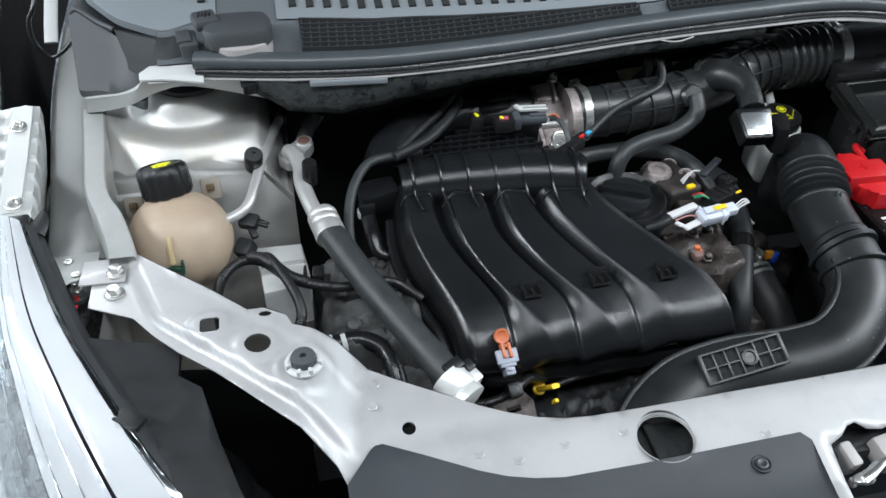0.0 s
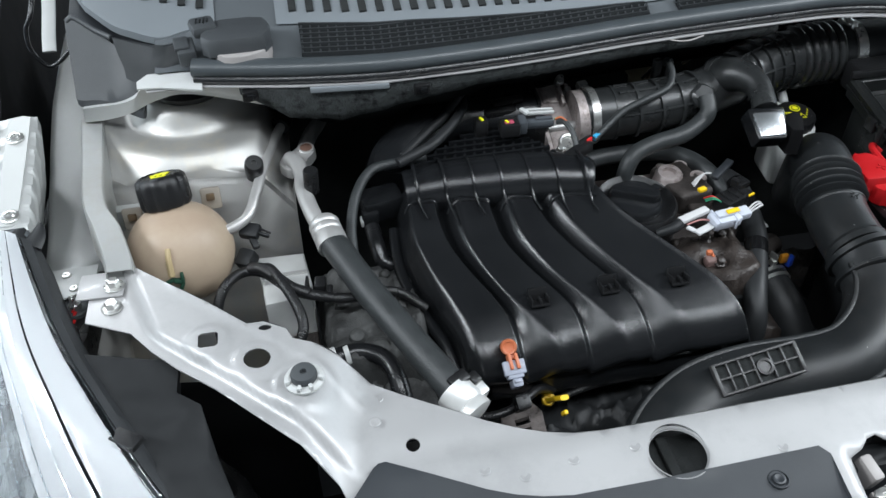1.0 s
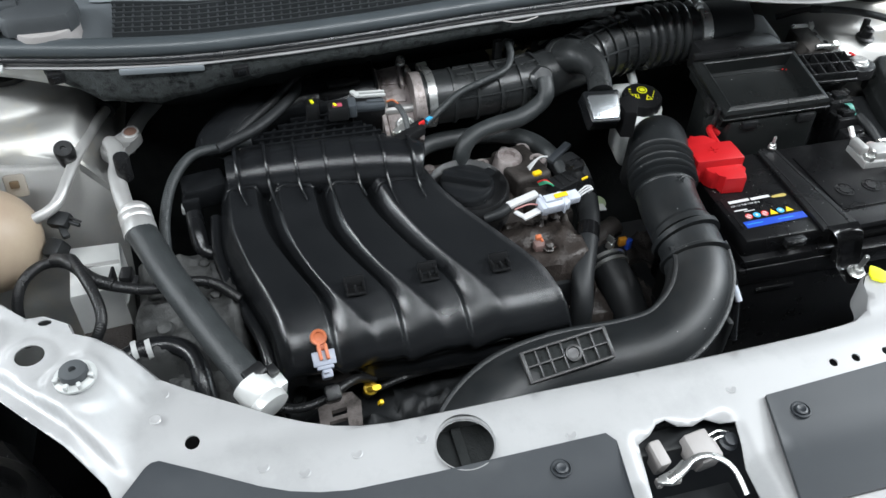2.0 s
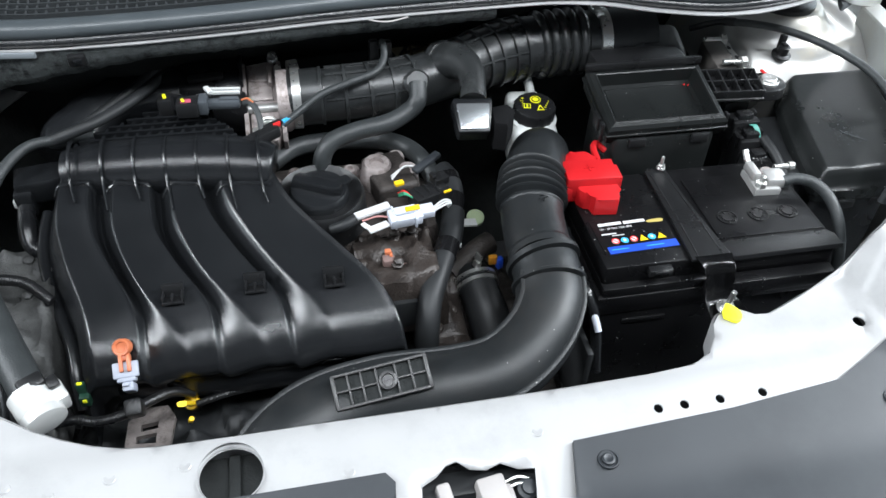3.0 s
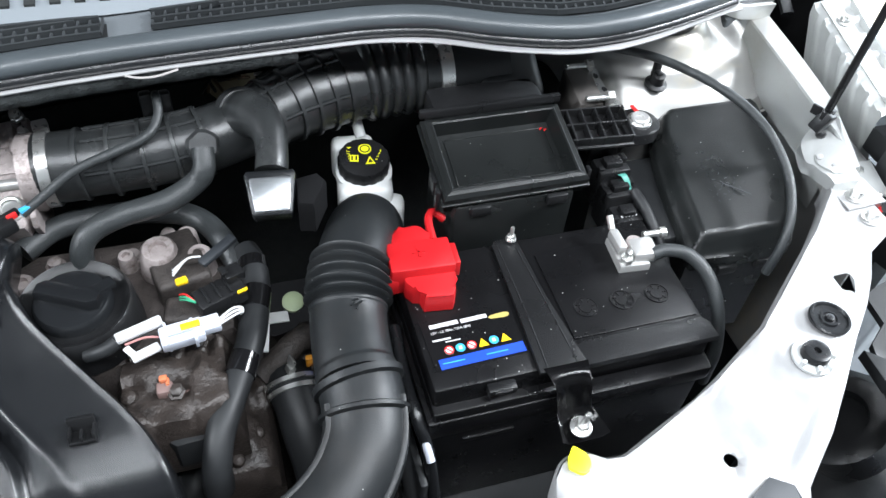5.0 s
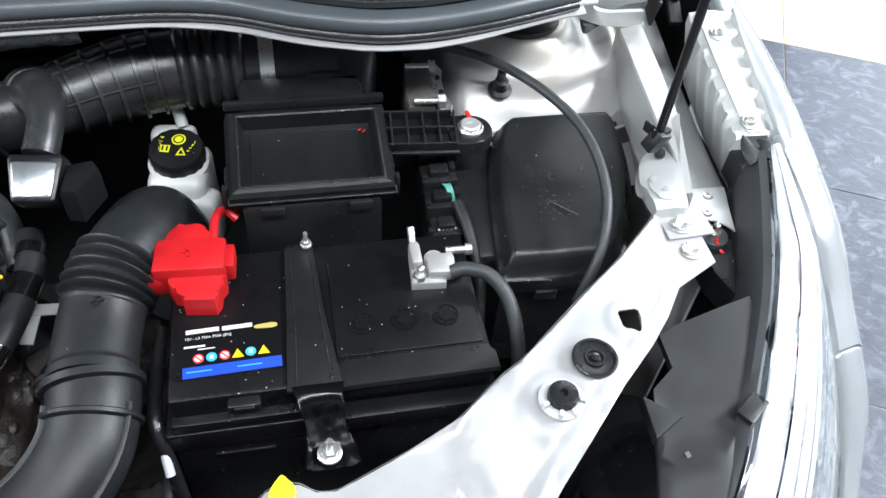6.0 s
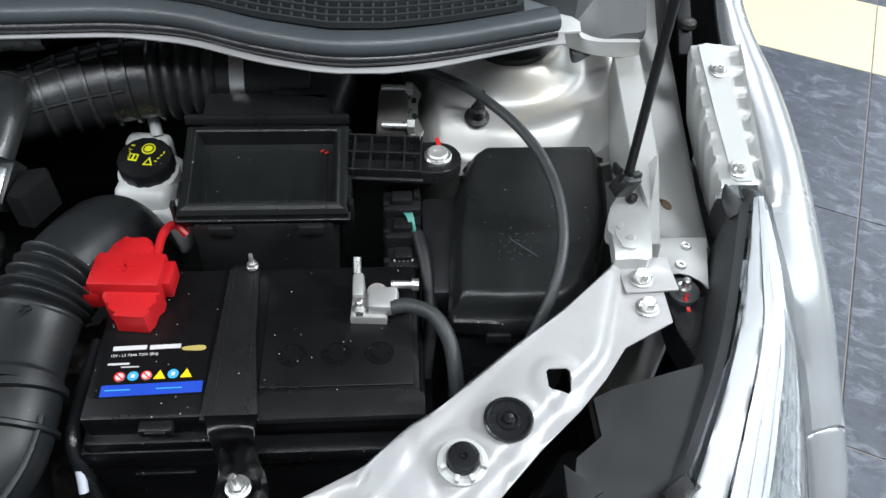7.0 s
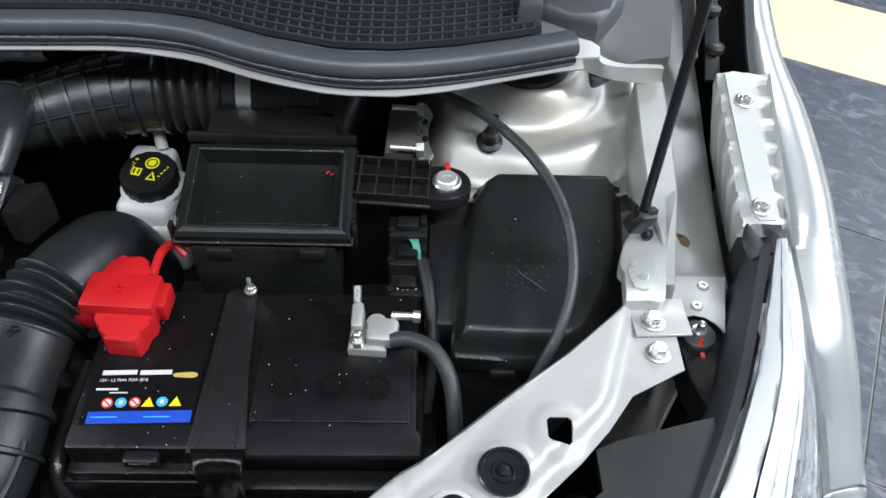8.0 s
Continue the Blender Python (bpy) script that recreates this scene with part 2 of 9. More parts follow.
def tube(bm, pts, r, seg=12, n=8, flat=1.0, power=2.0, caps=True):
    """A tube along a smooth line; r: a number, or a function of 0..1; flat: height over width; power: squareness."""
    line = spline(pts, n) if n > 1 else [Vector(q) for q in pts]
    rings = []
    fr = frames_along(line)
    for i, (c, t, s, u) in enumerate(fr):
        rad = r(i / (len(fr) - 1)) if callable(r) else r
        ring = []
        for k in range(seg):
            a = 2 * math.pi * k / seg
            ca, sa = math.cos(a), math.sin(a)
            x = math.copysign(abs(ca) ** (2 / power), ca)
            y = math.copysign(abs(sa) ** (2 / power), sa) * flat
            ring.append(bm.verts.new(c + s * (x * rad) + u * (y * rad)))
        rings.append(ring)
    for a, b in zip(rings, rings[1:]):
        for k in range(seg):
            bm.faces.new((a[k], a[(k + 1) % seg], b[(k + 1) % seg], b[k]))
    if caps:
        bm.faces.new(rings[0][::-1])
        bm.faces.new(rings[-1])
    return bm


def lathe(bm, profile, at=(0, 0, 0), axis=(0, 0, 1), seg=24, wobble=None):
    """Turns a list of (radius, height) round an axis."""
    q = Vector((0, 0, 1)).rotation_difference(Vector(axis).normalized()).to_matrix()
    rings = []
    for r, h in profile:
        ring = []
        for k in range(seg):
            a = 2 * math.pi * k / seg
            rr = r * (wobble(k) if wobble else 1)
            ring.append(bm.verts.new(Vector(at) + q @ Vector((rr * math.cos(a), rr * math.sin(a), h))))
        rings.append(ring)
    for a, b in zip(rings, rings[1:]):
        for k in range(seg):
            bm.faces.new((a[k], a[(k + 1) % seg], b[(k + 1) % seg], b[k]))
    bm.faces.new(rings[0][::-1])
    bm.faces.new(rings[-1])
    return bm


def prism(bm, outline, z0, z1, bevel=0.0, m=None):
    """An upright prism over an outline of (x, y)."""
    low = [bm.verts.new((x, y, z0)) for x, y in outline]
    high = [bm.verts.new((x, y, z1)) for x, y in outline]
    n = len(outline)
    top = bm.faces.new(high)
    bm.faces.new(low[::-1])
    for i in range(n):
        bm.faces.new((low[i], low[(i + 1) % n], high[(i + 1) % n], high[i]))
    vs = low + high
    if bevel:
        o = bmesh.ops.bevel(bm, geom=list(top.edges), offset=bevel, segments=2, affect="EDGES", profile=0.5)
        vs = list({v for f in o["faces"] for v in f.verts} | {v for v in vs if v.is_valid})
    if m:
        move(bm, vs, m)
    return bm


def circle(x, y, r, n=20, squash=1.0):
    return [(x + r * math.cos(2 * math.pi * k / n), y + squash * r * math.sin(2 * math.pi * k / n)) for k in range(n)]


def round_line(pts, n=5):
    return [(p.x, p.y) for p in spline([(x, y, 0) for x, y in pts], n)]


def inside(x, y, poly):
    hit, j = False, len(poly) - 1
    for i in range(len(poly)):
        xi, yi = poly[i]
        xj, yj = poly[j]
        if (yi > y) != (yj > y) and x < (xj - xi) * (y - yi) / (yj - yi) + xi:
            hit = not hit
        j = i
    return hit


def sheet(bm, outline, holes, height, cell, thick, skirt=0.0, fine=None):
    """Pressed sheet over an outline with holes: height(x, y) gives its surface; skirt turns the rim down."""
    from mathutils.geometry import delaunay_2d_cdt
    pts, edges = [], []
    for loop in [outline] + holes:
        s = len(pts)
        pts += [Vector(p) for p in loop]
        edges += [(s + i, s + (i + 1) % len(loop)) for i in range(len(loop))]
    xs, ys = [p[0] for p in outline], [p[1] for p in outline]
    rim = [Vector(p) for loop in [outline] + holes for p in loop]
    rimx, rimy = np.array([q.x for q in rim]), np.array([q.y for q in rim])
    for step, dense in ((cell, False), (cell * 0.42, True)):
        if dense and not fine:
            continue
        for i in range(int((max(xs) - min(xs)) / step) + 1):
            for j in range(int((max(ys) - min(ys)) / step) + 1):
                x, y = min(xs) + (i + 0.5 * (j % 2)) * step, min(ys) + j * step
                if fine and fine(x, y) != dense:
                    continue
                if inside(x, y, outline) and not any(inside(x, y, h) for h in holes):
                    if ((rimx - x) ** 2 + (rimy - y) ** 2).min() > (0.45 * step) ** 2:
                        pts.append(Vector((x, y)))
    co, _, tri, *_ = delaunay_2d_cdt(pts, edges, [], 0, 1e-7)
    top = [bm.verts.new((p.x, p.y, height(p.x, p.y))) for p in co]
    faces = []
    for a, b, c in tri:
        m = (co[a] + co[b] + co[c]) / 3
        if inside(m.x, m.y, outline) and not any(inside(m.x, m.y, h) for h in holes):
            faces.append(bm.faces.new((top[a], top[b], top[c])))
    for v in [v for v in top if not v.link_faces]:
        bm.verts.remove(v)
    rimedges = [e for e in bm.edges if len(e.link_faces) == 1]
    o = bmesh.ops.extrude_edge_only(bm, edges=rimedges)
    for v in o["geom"]:
        if isinstance(v, bmesh.types.BMVert):
            v.co.z -= thick + skirt
    return bm


def smooth(a, b, x):
    t = min(1, max(0, (x - a) / (b - a)))
    return t * t * (3 - 2 * t)


def bolt(name, at, normal=(0, 0, 1), r=0.008, washer=0.012, h=0.007, material=None, label="zinc-plated hexagon bolt with washer", torx=False, long=0.0):
    b = thing(name, at, label, "bolt", "engine bay bolts")
    material = material or STEEL
    bm = blank()
    lathe(bm, [(washer, 0), (washer, 0.0015), (washer * 0.9, 0.0022), (r * 1.05, 0.0024)], at, normal, 20)
    part("washer", bm, material, b)
    bm = blank()
    if torx:
        lathe(bm, [(r, 0.002), (r * 0.96, 0.004), (r * 0.8, 0.0052), (r * 0.42, 0.0055), (r * 0.4, 0.003)], at, normal, 20)
    else:
        lathe(bm, [(r, 0.002), (r, 0.002 + h * 0.8), (r * 0.86, 0.002 + h), (r * 0.5, 0.002 + h)], at, normal, 6)
    part("bolt_head", bm, material, b, sharp=25)
    if long:
        bm = blank()
        lathe(bm, [(r * 0.45, h), (r * 0.45, h + long), (r * 0.3, h + long + 0.001)], at, normal, 12)
        part("stud", bm, material, b)
    return b


def words(name, text, size, m, material, parent):
    cu = bpy.data.curves.new(name, "FONT")
    cu.body, cu.size, cu.extrude = text, size, 0.00015
    ob = new("text_source", cu)
    dg = bpy.context.evaluated_depsgraph_get()
    me = bpy.data.meshes.new_from_object(ob.evaluated_get(dg))
    bpy.data.objects.remove(ob)
    bm = blank()
    bm.from_mesh(me)
    move(bm, bm.verts[:], m)
    bpy.data.meshes.remove(me)
    return part(name, bm, material, parent)


# ---- room ----
def room():
    bm = blank()
    box(bm, (0, 0, -0.053), (12, 12, 0.1), 0)
    fl = single("floor", bm, GROUT, "floor bed and pale brown grout lines under slate tiles", "floor", kind="structure")
    for name, c, s in (("wall_north", (0, 5.1, 1.7), (10.4, 0.2, 3.4)), ("wall_south", (0, -5.1, 1.7), (10.4, 0.2, 3.4)), ("wall_east", (5.1, 0, 1.7), (0.2, 10, 3.4)), ("wall_west", (-5.1, 0, 1.7), (0.2, 10, 3.4))):
        bm = blank()
        box(bm, c, s, 0)
        single(name, bm, WALLP, "plain grey painted showroom wall", "wall", kind="structure")
    bm = blank()
    box(bm, (0, 0, 3.45), (10.4, 10.4, 0.1), 0)
    single("ceiling", bm, CEILP, "plain grey showroom ceiling", "ceiling", kind="structure")
    return fl


FLOOR = room()


# ---- sheet metal of the car ----
INNER_EDGE = [(0.0, -0.193), (0.1, -0.192), (0.19, -0.19), (0.235, -0.187), (0.254, -0.178), (0.266, -0.162), (0.2715, -0.148), (0.281, -0.1375), (0.293, -0.1335), (0.305, -0.1355), (0.316, -0.143), (0.330, -0.1445), (0.345, -0.139), (0.373, -0.1275), (0.43, -0.105), (0.474, -0.084), (0.504, -0.06), (0.545, -0.027), (0.584, 0.004), (0.629, 0.046), (0.64, 0.062)]
OUTER_EDGE = [(0.672, 0.062), (0.672, -0.002), (0.629, -0.025), (0.608, -0.053), (0.585, -0.078), (0.552, -0.108), (0.515, -0.146), (0.484, -0.177), (0.458, -0.204), (0.446, -0.235), (0.436, -0.3), (0.40, -0.37), (0.2, -0.385), (0.06, -0.39)]
LEFT_INNER = [(-0.1, -0.193), (-0.169, -0.194), (-0.201, -0.194), (-0.228, -0.194), (-0.254, -0.191), (-0.278, -0.1855), (-0.302, -0.177), (-0.326, -0.1655), (-0.348, -0.151), (-0.371, -0.1365), (-0.395, -0.121), (-0.419, -0.1045), (-0.444, -0.0885), (-0.462, -0.082), (-0.482, -0.071), (-0.487, -0.058), (-0.507, -0.045), (-0.522, -0.046), (-0.557, -0.012), (-0.596, 0.025), (-0.635, 0.062)]


def panel_height(x, y):
    s = abs(x)
    z = 0.884 + 0.2 * min(0.02, max(-0.1, y + 0.19)) * (1 - smooth(0.42, 0.48, s)) + 0.003 * smooth(0.15, 0.40, s) + 0.040 * smooth(0.425, 0.485, s + 0.25 * (y + 0.15)) + 0.004 * smooth(0.49, 0.55, s)
    # dished rings round the openings of the arm
    for cx, cy, r in (OPENINGS_RIGHT if x > 0 else OPENINGS_LEFT):
        d = math.hypot(s - cx, y - cy)
        z += 0.0022 * (1 - smooth(r - 0.001, r + 0.006, d))
    if s > 0.43:
        # stepped outer flange of the arm, and the low pad under its two bolts
        k = smooth(0.43, 0.47, s)
        t = (y - (-0.204 + (s - 0.458) * 0.965)) * 0.72
        low = 1 - smooth(0.012, 0.022, t)
        pad = smooth(0.0, 0.014, (s - 0.605) * 0.85 - (y + 0.02) * 0.3)
        z -= k * 0.0105 * (1 - (1 - low) * (1 - pad))
        z += 0.0018 * smooth(0.062, 0.070, t) * (1 - smooth(0.585, 0.60, s))
    # rim rolled down into the latch opening
    if -0.06 < x < 0.11 and y < -0.22:
        d = math.hypot(max(0.0, abs(x - 0.02 - 0.05 * (y + 0.27)) - 0.040), max(0.0, y + 0.261 - 0.003 * math.sin(x * 130)))
        z -= 0.008 * (1 - smooth(0.0, 0.015, d))
    # rolled rear lip of the middle stretch
    if s < 0.42:
        z -= 0.004 * smooth(-0.2, -0.188, y)
    return z


OPENINGS_LEFT = ((0.556, -0.061, 0.017), (0.514, -0.09, 0.018), (0.475, -0.123, 0.024))
OPENINGS_RIGHT = ((0.57, -0.059, 0.017), (0.529, -0.092, 0.021), (0.495, -0.121, 0.024))


def front_panel():
    p = thing("front_upper_panel", (0, -0.25, 0.86), "silver painted pressed steel radiator support panel with holes", "car panel")
    right = INNER_EDGE + OUTER_EDGE
    left = [(-x, y) for x, y in OUTER_EDGE][::-1] + [(x, y) for x, y in LEFT_INNER][::-1]
    outline = right + left
    square = lambda cx, cy: [(cx + dx, cy + dy) for dx, dy in ((-0.0088, -0.0065), (-0.0065, -0.0088), (0.0065, -0.0088), (0.0088, -0.0065), (0.0088, 0.0065), (0.0065, 0.0088), (-0.0065, 0.0088), (-0.0088, 0.0065))]
    holes = [square(0.57, -0.059), square(-0.556, -0.061), circle(-0.514, -0.09, 0.0118), circle(0.529, -0.092, 0.014), circle(0.495, -0.121, 0.012), circle(-0.475, -0.123, 0.012),
             circle(-0.3925, -0.1765, 0.0062, 14), circle(0.41, -0.168, 0.006, 14), circle(-0.171, -0.2255, 0.0258, 32)]
    holes += [circle(x, -0.224, 0.0042, 10) for x in (0.187, 0.211, 0.244, 0.284)]
    holes += [[(-0.024, -0.256), (-0.012, -0.252), (-0.003, -0.2445), (0.006, -0.2425), (0.016, -0.249), (0.029, -0.252), (0.041, -0.249), (0.056, -0.253), (0.069, -0.256), (0.066, -0.275), (0.060, -0.296), (0.056, -0.345), (-0.042, -0.345), (-0.034, -0.31), (-0.028, -0.285)]]
    holes += [circle(-0.506, -0.053, 0.006, 10, 0.6)]
    bm = sheet(blank(), outline, holes, panel_height, 0.0085, 0.0015, fine=lambda x, y: (abs(x) > 0.43 and y > -0.24) or (-0.06 < x < 0.11 and y < -0.222))
    # turned-down rear flange
    part("pressing", bm, SILVER, p, sharp=75)
    for line in (INNER_EDGE, [INNER_EDGE[0]] + LEFT_INNER):
        bm = blank()
        pts = round_line(line, 3)
        a = [bm.verts.new((x, y + 0.0008, panel_height(x, y) - 0.0005)) for x, y in pts]
        b = [bm.verts.new((x, y + 0.004, panel_height(x, y) - 0.005)) for x, y in pts]
        c = [bm.verts.new((x, y + 0.003, panel_height(x, y) - 0.034)) for x, y in pts]
        for u, v in ((a, b), (b, c)):
            for i in range(len(pts) - 1):
                bm.faces.new((u[i], u[i + 1], v[i + 1], v[i]))
        part("flange", bm, SILVER, p)
    bm = blank()
    lathe(bm, [(0.0272, 0.0004), (0.0262, 0.0003), (0.0255, -0.0004), (0.0250, -0.0016), (0.0248, -0.0030), (0.0245, -0.0030)], (-0.171, -0.2255, panel_height(-0.171, -0.2255)), (0, 0, 1), 40)
    bm.faces.ensure_lookup_table()
    for f in [f for f in bm.faces if len(f.verts) > 8]:
        bm.faces.remove(f)
    part("collar", bm, SILVER, p)
    bm = blank()
    box(bm, (-0.171, -0.222, 0.842), (0.10, 0.075, 0.012), 0.003)
    box(bm, (-0.171, -0.218, 0.851), (0.010, 0.05, 0.008), 0.002)
    part("inner_member", bm, FELT, p)
    for x, y in ((-0.415, -0.122), (-0.421, -0.150), (-0.338, -0.212), (-0.306, -0.223), (-0.262, -0.216), (-0.206, -0.214), (0.078, -0.228), (-0.08, -0.238)):
        bm = blank()
        lathe(bm, [(0.0052, 0), (0.0044, 0.0007), (0.0026, 0.0006), (0.001, 0.0003)], (x, y, panel_height(x, y) - 0.0002), (0, 0, 1), 14)
        part("weld_dimple", bm, SILVER, p)
    return p


front_panel()


def side_x(x, sx):
    """A place beside the bay: the tank side stands 6 mm nearer to the middle."""
    return x if sx > 0 else 0.006 - x


def rubber_stop(x, y, name="bonnet_stop"):
    z = panel_height(x, y) + 0.001
    b = thing(name, (x, y, z), "grey rubber bonnet stop in a white clip collar", "bonnet stop", "bonnet stops")
    bm = blank()
    lathe(bm, [(0.0105, -0.012), (0.0115, 0.008), (0.0105, 0.0108), (0.009, 0.0112), (0.003, 0.0112), (0.0028, 0.007), (0.001, 0.007)], (x, y, z), (0, 0, 1), 24)
    part("rubber", bm, STOPGREY if x < 0 else RUBBER, b)
    bm = blank()
    lathe(bm, [(0.0172, 0), (0.0172, 0.0025), (0.0135, 0.0045), (0.012, 0.004)], (x, y, z), (0, 0, 1), 24)
    part("collar", bm, WHITEPL, b)
    for a in (200, 250, 290, 340):
        bm = blank()
        box(bm, (x + 0.0145 * math.cos(radians(a)), y + 0.0145 * math.sin(radians(a)), z + 0.005), (0.005, 0.0035, 0.006), 0.001, (0, 0, a))
        part("clip", bm, WHITEPL, b)
    return b


rubber_stop(-0.475, -0.123)
rubber_stop(0.495, -0.121)
PLUG = thing("hole_plug", (0.529, -0.092, 0.935), "round dark rubber plug pressed into the panel", "plug")
bm = blank()
lathe(bm, [(0.0175, 0), (0.0175, 0.0022), (0.0165, 0.003), (0.0150, 0.003), (0.0140, 0.0012), (0.0085, 0.0008), (0.0078, 0.0022), (0.0062, 0.0022), (0.0055, 0.0008), (0.004, 0.0010), (0.0035, 0.0035), (0.0015, 0.004)], (0.529, -0.092, panel_height(0.529, -0.092) + 0.0018), (0, 0, 1), 28)
part("plug_disc", bm, RUBBER, PLUG)

for sx in (-1, 1):
    # corner where the panel arm is bolted to the upper rail
    for y in (0.039, 0.012):
        bolt("flange_bolt", (side_x(0.6545, sx), y, panel_height(0.652 * sx, y) + (0.004 if y > 0.03 else 0.0005)), (0, 0.05, 1), 0.0062, 0.0098, 0.0065)
    tab = thing("joint_bracket", (0.672 * sx, 0.045, 0.94), "small bent silver steel joining plate under a bolt", "bracket")
    bm = blank()
    prism(bm, [(0.637 * sx, 0.063), (0.682 * sx, 0.063), (0.684 * sx, 0.028), (0.64 * sx, 0.026)], 0, 0.002, 0.0005, pose(0, 0, panel_height(0.652, 0.044) + 0.0015))
    part("plate", bm, SILVER, tab)


def grille_cover(side):
    if side < 0:
        out = [(-0.429, -0.195), (-0.4245, -0.1915), (-0.418, -0.191), (-0.385, -0.208), (-0.341, -0.230), (-0.319, -0.2385), (-0.297, -0.244), (-0.272, -0.2475), (-0.205, -0.2475), (-0.052, -0.2455), (-0.045, -0.254), (-0.056, -0.345), (-0.452, -0.345), (-0.452, -0.222)]
    else:
        out = [(0.104, -0.243), (0.25, -0.236), (0.355, -0.226), (0.40, -0.205), (0.43, -0.189), (0.446, -0.2), (0.45, -0.345), (0.08, -0.345)]
    c = thing("grille_cover", (0.25 * side, -0.29, 0.88), "dark grey plastic radiator grille cover held by screws", "trim panel", "grille covers")
    hgt = lambda x, y: panel_height(math.copysign(min(0.42, abs(x)), x), min(y, -0.2)) + 0.005
    part("cover_plate", sheet(blank(), out, [], hgt, 0.012, 0.004), GREY, c)
    spots = ((-0.10, -0.267), (-0.335, -0.268)) if side < 0 else ((0.128, -0.263), (0.395, -0.25))
    for x, y in spots:
        bm = blank()
        lathe(bm, [(0.009, 0), (0.0088, 0.0016), (0.0078, 0.0018), (0.0075, 0.0004), (0.0058, 0.0004), (0.0055, 0.0024), (0.004, 0.003), (0.0015, 0.0016)], (x, y, hgt(x, y)), (0, 0, 1), 22)
        part("screw", bm, GREY, c)
    return c


grille_cover(-1)
grille_cover(1)


LATCHPL = mat("dull_latch_plastic", (0.33, 0.31, 0.30), 0.5)


def latch():
    l = thing("bonnet_latch", (0.0, -0.29, 0.85), "zinc steel bonnet latch with pale plastic blocks in the panel opening", "latch")
    for x, y, w, d in ((-0.006, -0.262, 0.012, 0.024), (0.033, -0.263, 0.024, 0.026)):
        bm = blank()
        box(bm, (x, y, 0.848), (w, d, 0.024), 0.003, (12, 0, 8))
        if w > 0.02:
            box(bm, (x + 0.006, y - 0.004, 0.843), (w, d * 0.8, 0.024), 0.004, (12, 0, 8))
        part("block", bm, LATCHPL, l)
    bm = blank()
    box(bm, (0.02, -0.236, 0.835), (0.10, 0.004, 0.05), 0.001)
    part("back_plate", bm, BLACK, l)
    bm = blank()
    lathe(bm, [(0.009, -0.006), (0.009, 0.006), (0.006, 0.007), (0.006, 0.012), (0.002, 0.0125)], (0.062, -0.262, 0.846), (0.1, -0.3, 1), 16)
    part("spring_seat", bm, GREY, l)
    for k in range(2):
        bm = blank()
        tube(bm, [(0.045, -0.256 - 0.006 * k, 0.853), (0.056, -0.254 - 0.006 * k, 0.855), (0.066, -0.256 - 0.006 * k, 0.853)], 0.0013, 8, 4)
        part("spring_coil", bm, STEEL, l)
    bm = blank()
    prism(bm, [(-0.020, -0.290), (-0.016, -0.284), (0.000, -0.281), (0.010, -0.274), (0.016, -0.276), (0.013, -0.284), (0.002, -0.290), (-0.008, -0.294)], 0.8535, 0.857, 0.0008)
    part("release_lever", bm, STEEL, l)
    bm = blank()
    tube(bm, [(-0.010, -0.290, 0.858), (0.004, -0.286, 0.861), (0.018, -0.279, 0.863), (0.032, -0.279, 0.863), (0.044, -0.287, 0.861), (0.050, -0.298, 0.857), (0.052, -0.315, 0.85)], 0.0030, 10, flat=0.6)
    part("hook_rod", bm, STEEL, l)
    for x, w in ((-0.001, 0.010), (-0.016, 0.006)):
        bm = blank()
        box(bm, (x, -0.287, 0.850), (w, 0.008, 0.008), 0.002)
        part("striker", bm, LATCHPL, l)
    bm = blank()
    box(bm, (0.005, -0.32, 0.82), (0.10, 0.06, 0.02), 0.002)
    part("catch_box", bm, DULL, l)
    return l


latch()


